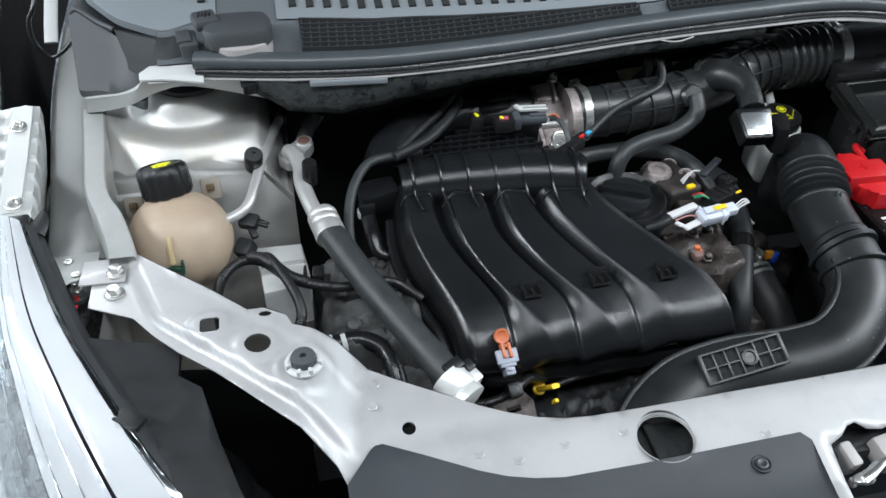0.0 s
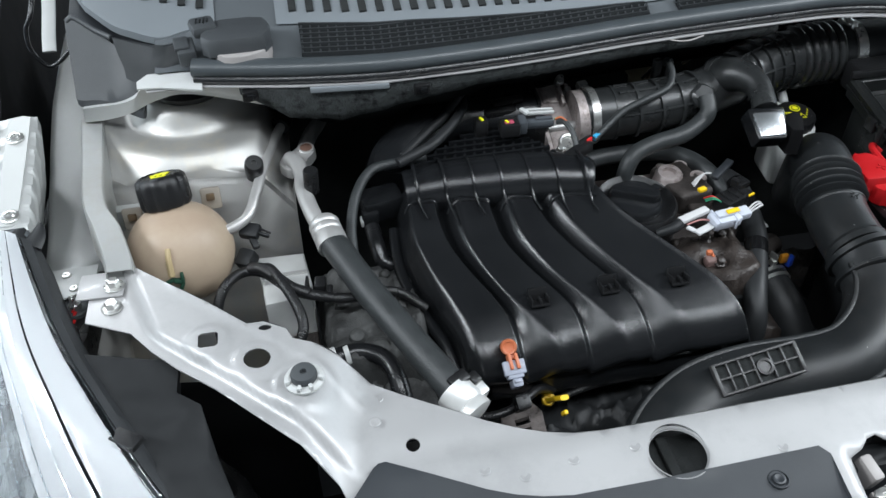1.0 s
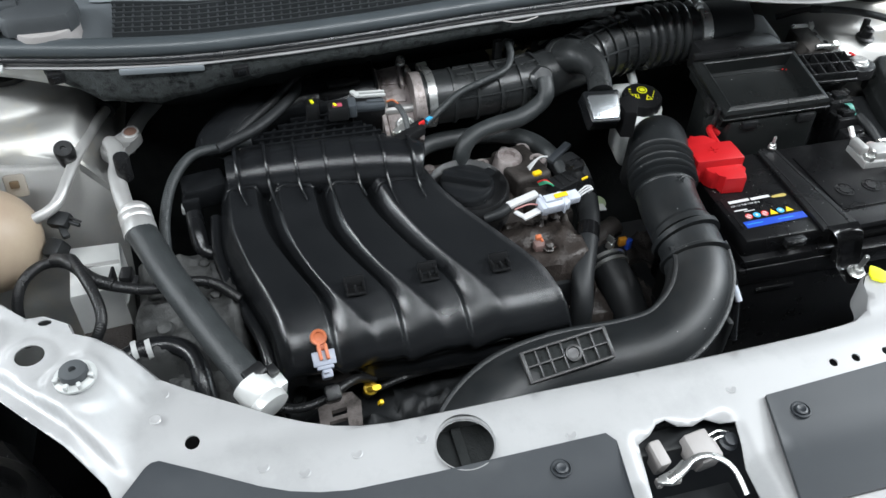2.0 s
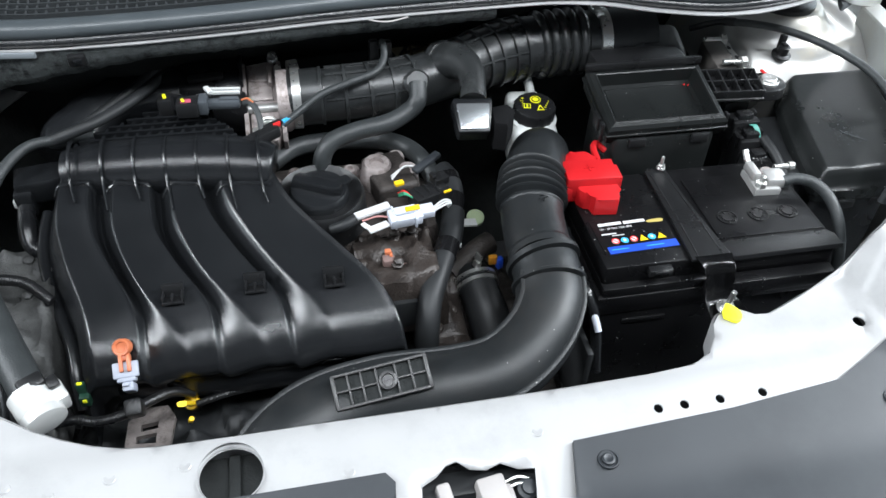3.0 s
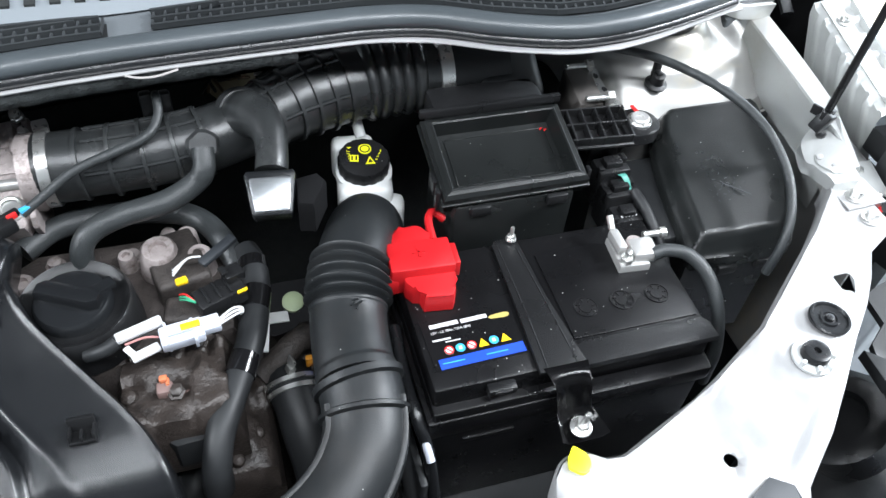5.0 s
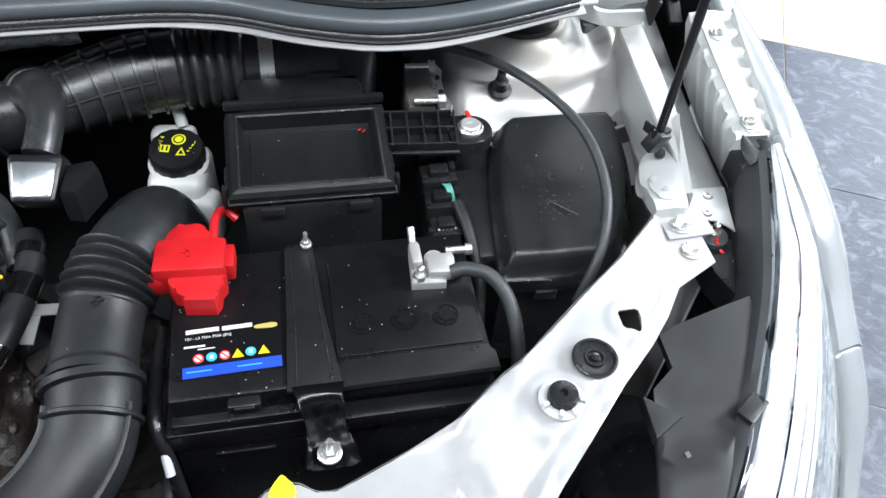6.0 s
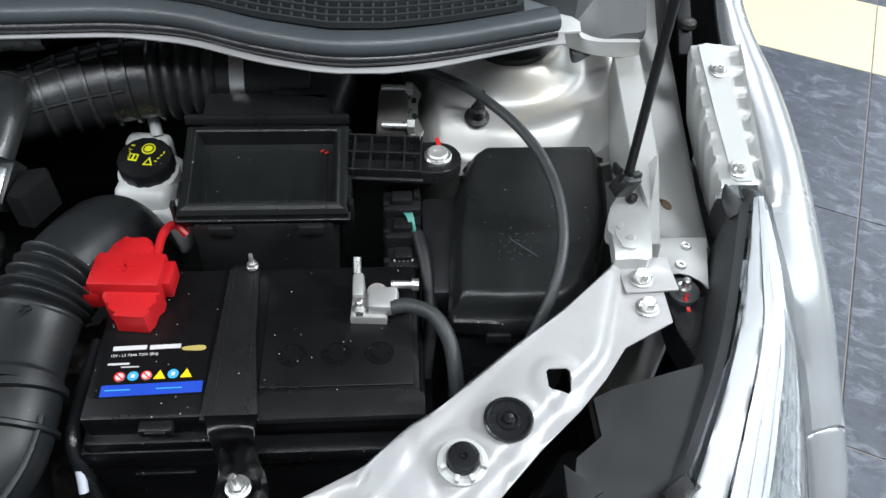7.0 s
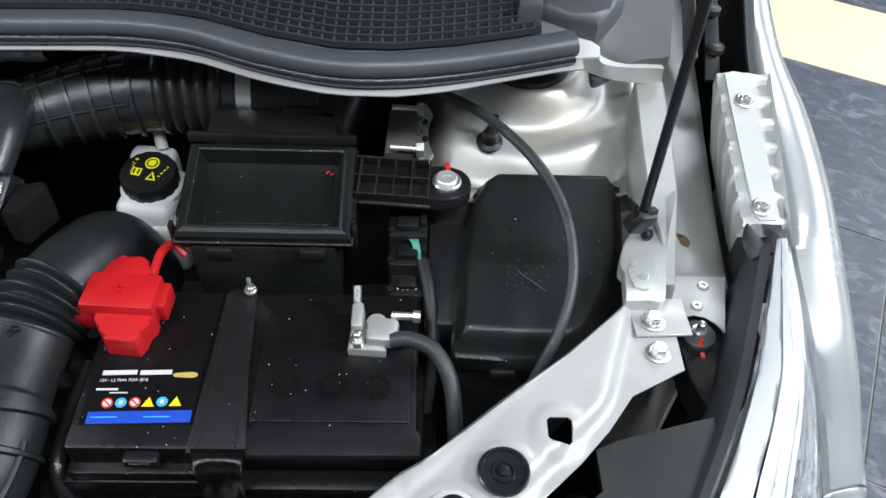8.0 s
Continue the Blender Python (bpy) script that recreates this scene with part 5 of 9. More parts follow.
    # black housing inside the bay: sloping deflector plate
    bm = sheet(blank(), [(x * sx, y) for x, y in ((0.684 + off, -0.043), (0.614 + off, -0.058), (0.598 + off, -0.064), (0.600 + off, -0.092), (0.580 + off, -0.106), (0.566 + off, -0.16), (0.548 + off, -0.215), (0.50 + off, -0.30), (0.56 + off, -0.27), (0.605 + off, -0.195), (0.648 + off, -0.13), (0.684 + off, -0.07))], [], lambda x, y: 0.928 + 0.20 * (y + 0.045) - 0.10 * max(0, 0.66 - abs(x)) - 0.006 * smooth(-0.11, -0.09, -abs(y + 0.09) - 0.03), 0.012, 0.003, 0.004)
    part("deflector", bm, DULL, h)
    if sx > 0:
        bm = blank()
        stick(bm, Vector((0.588, -0.158, 0.893)), Vector((0.598, -0.196, 0.885)), 0.004, 0.003)
        part("edge_bar", bm, GREY, h)
        bm = blank()
        prism(bm, [(0.570, -0.109), (0.595, -0.131), (0.568, -0.146)], 0.888, 0.900, 0.001)
        part("stiffener", bm, DULL, h)
    bm = blank()
    box(bm, (0.60 * sx, -0.16, 0.72), (0.16, 0.26, 0.1), 0.03, (0, 0, -35 * sx))
    lathe(bm, [(0.05, 0), (0.05, 0.03), (0.042, 0.035), (0.03, 0.035), (0.028, 0.025)], (0.60 * sx, -0.13, 0.775), (-0.5 * sx, 0.3, 0.8), 24)
    part("housing", bm, BLACK, h)
    return h


headlight(-1)
headlight(1)


def bumper():
    b = thing("front_bumper", (0, -0.4, 0.5), "silver painted front bumper below wings and headlights", "bumper")
    bm = blank()
    line = [(-0.67, -0.29), (-0.6, -0.36), (-0.4, -0.43), (0, -0.46), (0.4, -0.43), (0.6, -0.36), (0.67, -0.29)]
    rows = []
    for x, y in round_line(line, 4):
        rows.append([bm.verts.new((x * 0.96, y * 0.96, 0.62)), bm.verts.new((x, y, 0.61)), bm.verts.new((x * 1.015, y * 1.015, 0.52)), bm.verts.new((x, y, 0.28))])
    for a, c in zip(rows, rows[1:]):
        for i in range(3):
            bm.faces.new((a[i], a[i + 1], c[i + 1], c[i]))
    bmesh.ops.solidify(bm, geom=bm.faces[:], thickness=0.003)
    part("fascia", bm, BODY, b)
    for sx in (-1, 1):
        wing_skin(b, "bumper_corner", sx, 0.6945, 1.0)
    return b


bumper()


def bonnet():
    """The open bonnet above and behind the camera's view."""
    h = thing("bonnet", (0, 0.5, 1.05), "raised bonnet with dark underside standing open on its prop", "bonnet")
    bm = blank()
    rows = []
    for i in range(12):
        k = i / 11
        y, z = 0.62 - 0.56 * k - 0.04 * k * k, 1.11 + 0.74 * k
        w = 0.76 - 0.04 * k
        rows.append([bm.verts.new((w * (j / 8 - 1), y + 0.04 * math.cos((j / 8 - 1) * 1.5), z)) for j in range(17)])
    for a, b in zip(rows, rows[1:]):
        for j in range(16):
            bm.faces.new((a[j], a[j + 1], b[j + 1], b[j]))
    bmesh.ops.solidify(bm, geom=bm.faces[:], thickness=0.012)
    part("bonnet_panel", bm, HOODP, h)
    return h


bonnet()

# ---- closed sides and floor of the bay ----
# black sheet added under the bay to block light and hide the floor
bm = blank()
box(bm, (0, 0.33, 0.33), (1.58, 1.5, 0.02), 0)
single("undertray", bm, NEARBLACK, "black sheet added to close the bottom of the bay", "undertray", kind="structure")
bm = blank()
box(bm, (0, -0.245, 0.60), (0.86, 0.03, 0.50), 0.004)
RAD = thing("radiator", (0, -0.245, 0.35), "black radiator pack behind the front panel", "radiator")
part("core", bm, DULL, RAD)
# black sheets added at the sides against leaking light
for sx in (-1, 1):
    bm = blank()
    box(bm, (0.745 * sx, 0.28, 0.61), (0.03, 0.50, 0.54), 0)
    single("wheel_arch_liner", bm, DULL, "black sheet added to close the side of the bay", "liner", kind="structure")


# ---- coolant tank ----
def coolant_tank():
    t = thing("expansion_tank", (-0.6, 0.12, 0.78), "round amber plastic coolant expansion tank with black cap", "coolant tank")
    bm = blank()
    c = Vector((-0.597, 0.13, 0.883))
    ax = Vector((-0.09, 0.40, 0.91)).normalized()
    prof = [(0.0575 * math.sin(radians(a)), -0.0565 * math.cos(radians(a))) for a in range(12, 158, 8)]
    lathe(bm, prof + [(0.023, 0.054), (0.023, 0.066)], c, ax, 48)
    part("bottle", bm, TANK, t)
    for x, z in ((-0.645, 0.908), (-0.558, 0.922)):
        bm = blank()
        box(bm, (x, 0.168, z), (0.022, 0.005, 0.026), 0.003, (-14, 0, 0))
        lug = part("lug", bm, mat("dull_lug_plastic", (0.30, 0.27, 0.23), 0.5), t, "pale fixing lug")
        bm = blank()
        box(bm, (x, 0.1645, z + 0.004), (0.009, 0.004, 0.008), 0.001, (-14, 0, 0))
        part("lug_hole", bm, RUST, lug)
    top = c + ax * 0.057
    bm = blank()
    lathe(bm, [(0.0255, -0.004), (0.0275, 0.0), (0.0275, 0.020), (0.0265, 0.027), (0.023, 0.0305), (0.0205, 0.031), (0.0195, 0.0295)], top, ax, 60, lambda k: 1.0 if k % 6 > 1 else 0.94)
    cap = part("cap", bm, BLACK, t, "ribbed black screw cap")
    bm = blank()
    m = Matrix.Translation(top + ax * 0.0302) @ Vector((0, 0, 1)).rotation_difference(ax).to_matrix().to_4x4()
    for i in range(3):
        box(bm, (-0.006 + 0.006 * i, -0.001, 0), (0.003, 0.008 - 0.002 * (i == 1), 0.0008), 0, (0, 0, -12))
    box(bm, (0.001, -0.009, 0), (0.015, 0.002, 0.0008), 0)
    prism(bm, [(-0.011, 0.004), (-0.006, 0.007), (-0.006, 0.011), (0.004, 0.012), (0.010, 0.008), (0.009, 0.004)], -0.0004, 0.0004)
    move(bm, bm.verts[:], m)
    part("warning_symbol", bm, LEMON, cap)
    bm = blank()
    tube(bm, [(-0.6011, 0.0880, 0.9229), (-0.6017, 0.0808, 0.9134), (-0.6019, 0.0742, 0.8971)], lambda s: 0.0026 + 0.0012 * s, 8, 4)
    part("level_streak", bm, mat("yellow_mould_mark", (0.40, 0.31, 0.17), 0.5, 0, 0.1, 60, 700, 0.05), t)
    bm = blank()
    box(bm, (-0.5955, 0.0715, 0.8915), (0.011, 0.006, 0.005), 0.0015, (-10, 20, 10))
    box(bm, (-0.5915, 0.0725, 0.8945), (0.003, 0.006, 0.012), 0.001, (-10, 0, 0))
    box(bm, (-0.6045, 0.0725, 0.8915), (0.009, 0.004, 0.004), 0.001, (-10, -20, 0))
    box(bm, (-0.5935, 0.0705, 0.885), (0.004, 0.005, 0.009), 0.001, (-10, 25, 0))
    part("clip", bm, mat("dark_green_clip", (0.012, 0.05, 0.03), 0.5, 0, 0.3, 60, 700, 0.1), t)
    return t


coolant_tank()

# bracket and sleeve behind the tank
bm = blank()
box(bm, (-0.645, 0.2, 0.88), (0.05, 0.012, 0.05), 0.003, (10, 0, 0))
single("tank_bracket", bm, INNER, "small grey steel bracket behind the coolant tank", "bracket")
bm = blank()
lathe(bm, [(0.010, 0), (0.010, 0.03), (0.007, 0.03)], (-0.672, 0.165, 0.9), (0, -1, 0.3), 16)
single("copper_sleeve", bm, RUST, "short copper-coloured sleeve on the inner wing", "sleeve")


# ---- air conditioning pipes ----
def ac_line():
    a = thing("air_conditioning_pipe", (-0.44, 0.1, 0.85), "bare aluminium air conditioning pipe with black rubber hose", "pipe")
    bm = blank()
    tube(bm, [(-0.467, 0.240, 0.905), (-0.4665, 0.233, 0.917), (-0.460, 0.213, 0.923), (-0.456, 0.188, 0.921), (-0.4565, 0.165, 0.918), (-0.450, 0.128, 0.913), (-0.442, 0.10, 0.908)], 0.0092, 16)
    part("pipe", bm, ALLOY, a)
    bm = blank()
    lathe(bm, [(0.015, 0), (0.017, 0.004), (0.017, 0.008), (0.0155, 0.010), (0.017, 0.012), (0.017, 0.018), (0.0155, 0.02), (0.0168, 0.022), (0.0172, 0.034), (0.0168, 0.037)], (-0.440, 0.112, 0.910), (0.2, -0.95, -0.15), 24)
    part("crimp_sleeve", bm, ALLOY, a)
    bm = blank()
    tube(bm, [(-0.435, 0.085, 0.907), (-0.424, 0.06, 0.902), (-0.405, 0.015, 0.893), (-0.378, -0.04, 0.882), (-0.352, -0.09, 0.871), (-0.336, -0.12, 0.862)], 0.0155, 20)
    part("hose", bm, HOSE, a)
    bm = blank()
    lathe(bm, [(0.012, -0.018), (0.0185, -0.016), (0.0185, 0.004), (0.017, 0.006), (0.0185, 0.008), (0.0185, 0.016), (0.012, 0.018)], (-0.335, -0.122, 0.860), (0.5, -0.8, -0.25), 28)
    box(bm, (-0.326, -0.112, 0.858), (0.026, 0.022, 0.024), 0.003, (15, 0, 32))
    part("end_block", bm, BLOCKALU, a)
    bm = blank()
    box(bm, (-0.338, -0.108, 0.876), (0.022, 0.014, 0.012), 0.003, (15, 0, 32))
    box(bm, (-0.322, -0.106, 0.872), (0.010, 0.012, 0.010), 0.002, (15, 0, 32))
    part("end_cap", bm, BLACK, a)
    bm = blank()
    lathe(bm, [(0.0085, -0.012), (0.0085, 0.016), (0.0075, 0.018), (0.003, 0.018)], (-0.4465, 0.160, 0.931), (0.05, -0.05, 1), 16)
    part("valve_cap", bm, BLACK, a)
    bm = blank()
    prism(bm, round_line([(-0.481, 0.236), (-0.478, 0.250), (-0.464, 0.262), (-0.452, 0.273), (-0.442, 0.274), (-0.436, 0.264), (-0.441, 0.250), (-0.450, 0.238), (-0.456, 0.226), (-0.470, 0.222), (-0.481, 0.236)], 3)[:-1], 0.896, 0.909, 0.0025)
    part("eye_block", bm, ALLOY, a)
    bm = blank()
    lathe(bm, [(0.0100, -0.006), (0.0100, 0.002), (0.0092, 0.003), (0.0075, 0.003), (0.007, 0.0)], (-0.447, 0.263, 0.909), (0, -0.15, 1), 24)
    part("eye_ring", bm, ALLOY, a)
    bm = blank()
    lathe(bm, [(0.0075, 0), (0.0075, 0.003), (0.005, 0.0035)], (-0.447, 0.263, 0.9085), (0, -0.15, 1), 12)
    part("bolt_end", bm, mat("bronze_seal", (0.22, 0.13, 0.10), 0.4, 0.4, 0.1, 60, 700, 0.1), a)
    bm = blank()
    tube(bm, [(-0.456, 0.262, 0.888), (-0.449, 0.285, 0.895), (-0.440, 0.31, 0.898), (-0.428, 0.34, 0.895), (-0.41, 0.40, 0.885)], 0.0095, 12)
    part("rear_pipe", bm, ALLOY, a)
    b = thing("air_conditioning_pipe", (-0.5, 0.2, 0.85), "thin aluminium pipe bent round the strut tower", "pipe")
    bm = blank()
    tube(bm, [(-0.473, 0.312, 0.918), (-0.4855, 0.270, 0.92), (-0.500, 0.216, 0.92), (-0.5085, 0.180, 0.916), (-0.518, 0.152, 0.908), (-0.530, 0.140, 0.903), (-0.552, 0.133, 0.898)], 0.0060, 14)
    part("pipe", bm, ALLOY, b)
    bm = blank()
    lathe(bm, [(0.011, 0), (0.011, 0.02), (0.008, 0.02)], (-0.475, 0.306, 0.918), (0.3, 0.9, 0.0), 14)
    part("rubber_sleeve", bm, BLACK, b)
    bm = blank()
    box(bm, (-0.521, 0.140, 0.890), (0.022, 0.018, 0.012), 0.003, (20, 0, -25))
    box(bm, (-0.508, 0.134, 0.888), (0.016, 0.004, 0.006), 0.0015, (20, 10, -25))
    box(bm, (-0.529, 0.118, 0.868), (0.020, 0.022, 0.022), 0.005, (25, 0, -30))
    box(bm, (-0.518, 0.128, 0.882), (0.008, 0.014, 0.008), 0.002, (25, 0, 20))
    part("pipe_clip", bm, DULL, b, "black plastic pipe clip")
    bm = blank()
    tube(bm, [(-0.514, 0.140, 0.894), (-0.505, 0.134, 0.893), (-0.499, 0.133, 0.889)], 0.0013, 8)
    part("clip_tongue", bm, BLACK, b)


ac_line()


# ---- engine mount area on the tank side ----
def engine_mount():
    m = thing("engine_mount", (-0.49, 0.07, 0.8), "silver aluminium engine mount block beside the tank", "engine mount")
    bm = blank()
    prism(bm, [(-0.519, 0.124), (-0.466, 0.122), (-0.461, 0.07), (-0.463, 0.05), (-0.512, 0.045)], 0.80, 0.864, 0.004)
    part("block", bm, BLOCKALU, m)
    bm = blank()
    prism(bm, [(-0.512, 0.042), (-0.462, 0.046), (-0.455, -0.05), (-0.50, -0.055)], 0.76, 0.815, 0.006)
    part("foot", bm, CAST, m)
    bm = blank()
    box(bm, (-0.49, 0.088, 0.8645), (0.05, 0.005, 0.003), 0.001)
    part("rib", bm, ALLOY, m)
    return m


engine_mount()


def lump(name, at, size, seed, material, label, category, rough=0.25, rot=(0, 0, 0)):
    """A dirty casting: an uneven top with ridges, standing bosses and bolts."""
    rnd = random.Random(seed)
    t = thing(name, at, label, category)
    nx, ny = max(12, int(size[0] / 0.0045)), max(12, int(size[1] / 0.0045))
    off = Vector((seed * 3.1, seed * 1.7, 0))
    bm = blank()
    grid = []
    turn = rnd.uniform(0.2, 0.6)
    for i in range(nx + 1):
        row = []
        for j in range(ny + 1):
            u, v = i / nx - 0.5, j / ny - 0.5
            x, y = at[0] + u * size[0], at[1] + v * size[1]
            p = Vector((x, y, 0)) + off
            w = x * math.cos(turn) + y * math.sin(turn)
            z = 0.010 * noise.noise(p * 22) + 0.004 * noise.noise(p * 70) + 0.004 * smooth(0.5, 0.8, math.sin(w * 190)) * smooth(-0.1, 0.15, noise.noise(p * 15)) + 0.008 * smooth(0.05, 0.12, noise.noise(p * 30 + off))
            z -= 0.5 * size[2] * smooth(0.40, 0.5, max(abs(u), abs(v)))
            row.append(bm.verts.new((x, y, at[2] + size[2] / 2 + z)))
        grid.append(row)
    for a, b in zip(grid, grid[1:]):
        for j in range(ny):
            bm.faces.new((a[j], a[j + 1], b[j + 1], b[j]))
    edge = [e for e in bm.edges if len(e.link_faces) == 1]
    o = bmesh.ops.extrude_edge_only(bm, edges=edge)
    for v in o["geom"]:
        if isinstance(v, bmesh.types.BMVert):
            v.co.z = at[2] - size[2] / 2
    part("casting", bm, material, t, sharp=60)
    for i in range(9):
        x, y = at[0] + (rnd.random() - 0.5) * size[0] * 0.75, at[1] + (rnd.random() - 0.5) * size[1] * 0.75
        z = at[2] + size[2] / 2
        bm = blank()
        if i % 3:
            r = 0.004 + 0.004 * rnd.random()
            lathe(bm, [(r * 1.5, -0.012), (r * 1.1, 0.002), (r * 0.9, 0.006), (r * 0.5, 0.0075), (r * 0.1, 0.0078)], (x, y, z), (rnd.uniform(-0.3, 0.3), -0.3, 1), 14)
            part("boss", bm, material, t)
        else:
            lathe(bm, [(0.008, 0), (0.008, 0.002), (0.0055, 0.0025), (0.0055, 0.007), (0.004, 0.008)], (x, y, z + 0.004), (rnd.uniform(-0.3, 0.3), -0.3, 1), 6)
            part("bolt", bm, material, t)
    return t


lump("engine_block", (-0.40, 0.03, 0.79), (0.12, 0.17, 0.11), 3, CASTGREY, "dirty cast alloy engine end with bolts and ribs", "engine casting")
lump("engine_block", (-0.39, -0.06, 0.775), (0.09, 0.08, 0.07), 8, CASTGREY, "dirty cast alloy casting below the hose", "engine casting")
lump("alternator", (-0.44, -0.07, 0.76), (0.08, 0.08, 0.06), 5, DULL, "dark alternator body below the front panel", "alternator")
lump("engine_block", (-0.15, 0.05, 0.635), (0.46, 0.36, 0.18), 11, DULL, "dark greasy engine block under the manifold", "engine casting")
lump("gearbox", (0.19, 0.08, 0.56), (0.3, 0.3, 0.2), 13, CAST, "dark cast gearbox deep below the air duct", "gearbox")


# ---- intake manifold ----
CRESTS = [
    [(0.16, -0.338), (0.113, -0.341), (0.08, -0.341), (0.037, -0.329), (0.0, -0.314), (-0.023, -0.307), (-0.045, -0.303), (-0.08, -0.300)],
    [(0.16, -0.285), (0.103, -0.286), (0.08, -0.287), (0.041, -0.276), (0.006, -0.260), (-0.019, -0.242), (-0.052, -0.220), (-0.08, -0.214)],
    [(0.16, -0.232), (0.102, -0.226), (0.073, -0.223), (0.027, -0.204), (0.001, -0.187), (-0.029, -0.163), (-0.054, -0.147), (-0.08, -0.142)],
    [(0.16, -0.188), (0.091, -0.168), (0.054, -0.149), (0.017, -0.127), (-0.021, -0.097), (-0.045, -0.083), (-0.08, -0.076)],
    [(0.16, -0.140), (0.092, -0.111), (0.06, -0.086), (0.03, -0.062), (0.0, -0.038), (-0.03, -0.020), (-0.06, -0.012), (-0.08, -0.010)],
]
VALLEYS = [
    [(0.16, -0.348), (0.113, -0.353), (0.08, -0.354), (0.037, -0.343), (0.0, -0.328), (-0.023, -0.319), (-0.08, -0.312)],
    [(0.16, -0.300), (0.115, -0.306), (0.076, -0.300), (0.039, -0.284), (0.016, -0.271), (-0.01, -0.259), (-0.03, -0.255), (-0.08, -0.252)],
    [(0.16, -0.245), (0.11, -0.243), (0.074, -0.240), (0.035, -0.220), (0.009, -0.203), (-0.015, -0.188), (-0.032, -0.184), (-0.08, -0.181)],
    [(0.16, -0.200), (0.09, -0.186), (0.047, -0.162), (0.017, -0.142), (-0.008, -0.124), (-0.026, -0.116), (-0.08, -0.111)],
    [(0.16, -0.138), (0.092, -0.109), (0.06, -0.084), (0.03, -0.060), (0.0, -0.036), (-0.03, -0.018), (-0.06, -0.010), (-0.08, -0.008)],
]


def along(line, y):
    """Where a line of the runners runs at the depth y, smoothed."""
    e = sorted(line)
    tot = 0
    for d in (-0.012, -0.006, 0, 0.006, 0.012):
        tot += float(np.interp(y + d, [q[0] for q in e], [q[1] for q in e]))
    return tot / 5


def edge_x(k, y):
    return along(VALLEYS[k], y)


def top_z(y):
    return float(np.interp(y, [-0.088, -0.084, -0.079, -0.073, -0.066, -0.057, -0.045, -0.03, -0.015, 0.01, 0.06, 0.1, 0.13, 0.16], [0.768, 0.784, 0.800, 0.814, 0.826, 0.837, 0.846, 0.853, 0.859, 0.866, 0.881, 0.895, 0.904, 0.908]))


def manifold():
    t = thing("intake_manifold", (-0.2, 0.05, 0.78), "black moulded plastic intake manifold with four curved runners", "intake manifold")
    ys = list(np.linspace(0.16, -0.04, 30)) + [-0.045, -0.051, -0.057, -0.062, -0.066, -0.070, -0.073, -0.076, -0.079, -0.082, -0.084, -0.086, -0.088]

    def skin(k, f, y):
        """Place and height across a runner: a slope up to its crest, a flat top and a steep drop."""
        v0, c, v1 = edge_x(k, y), along(CRESTS[k], y), edge_x(k + 1, y)
        x = v0 + (v1 - v0) * f
        deep = 0.009 + 0.011 * smooth(-0.04, 0.05, y)
        d = v1 - (0.009 if k < 3 else 0.0)
        if x < c:
            u = (x - v0) / (c - v0)
            return x, -deep * (1 - math.sin(u * math.pi / 2) ** 1.2) + 0.0012 * u ** 6
        if x < d or k == 3:
            return x, 0.0012 * math.exp(-((x - c) / 0.005) ** 2) - 0.0016 * math.sin(math.pi * (x - c) / (d - c)) + (0.0012 * smooth(d - 0.006, d, x) if k == 3 else 0)
        return x, -deep * smooth(d, v1, x) ** 0.8

    for k in range(4):
        bm = blank()
        rows = []
        n = 40
        for y in ys:
            x0, x1 = edge_x(k, y), edge_x(k + 1, y)
            row = []
            if k == 0:
                row.append(bm.verts.new((x0 - 0.006, y, top_z(y) - 0.05)))
                row.append(bm.verts.new((x0 - 0.004, y, top_z(y) - 0.03)))
            for j in range(n + 1):
                f = j / n
                y2 = y if y > -0.072 else -0.072 + (-0.072 - y) * 1.6
                x, dz = skin(k, f, y)
                row.append(bm.verts.new((x, y2, top_z(y) + dz)))
            if k == 3:
                row.append(bm.verts.new((x1 + 0.003, y, top_z(y) - 0.004)))
                row.append(bm.verts.new((x1 + 0.006, y, top_z(y) - 0.028)))
                row.append(bm.verts.new((x1 + 0.008, y, top_z(y) - 0.05)))
            rows.append(row)
        for a, b in zip(rows, rows[1:]):
            for j in range(len(a) - 1):
                bm.faces.new((a[j], a[j + 1], b[j + 1], b[j]))
        part("runner", bm, GLOSS, t, sharp=80)
    for k, dx in ((0, -0.010),):
        pts = [(edge_x(k, y) + dx, y, top_z(y) - (0.034 if k == 0 else 0.022)) for y in np.linspace(0.13, -0.07, 12)]
        part("side_seam", tube(blank(), pts, 0.0065, 10, 3), GLOSS, t)
    bm = blank()
    tube(bm, [(-0.29, -0.040, 0.785), (-0.2, -0.043, 0.782), (-0.03, -0.043, 0.78)], 0.020, 16, 4, power=3)
    part("foot", bm, GLOSS, t)
    # plenum with raised ribs
    axis = [(-0.34, 0.166, 0.892), (-0.30, 0.165, 0.895), (-0.24, 0.16, 0.897), (-0.18, 0.154, 0.897), (-0.14, 0.147, 0.895), (-0.122, 0.143, 0.892)]
    bm = blank()
    tube(bm, axis, lambda s: 0.035 * (0.7 + 0.3 * math.sin(math.pi * min(1, max(0, s * 0.9 + 0.05))) ** 0.5), 28, 8, flat=0.92)
    part("plenum", bm, GLOSS, t, sharp=80)
    def rib_line(x, tail):
        cy = float(np.interp(x, [q[0] for q in axis], [q[1] for q in axis]))
        pts = []
        for deg in (120, 100, 80, 60, 40, 22):
            a = radians(deg)
            pts.append((x, cy - 0.0352 * math.cos(a), 0.8965 + 0.0325 * math.sin(a)))
        yy = cy - 0.036
        for i in range(1, 4):
            y = yy - tail * i / 3
            pts.append((x + 0.006 * i / 3, y, top_z(y) + 0.0015))
        return pts
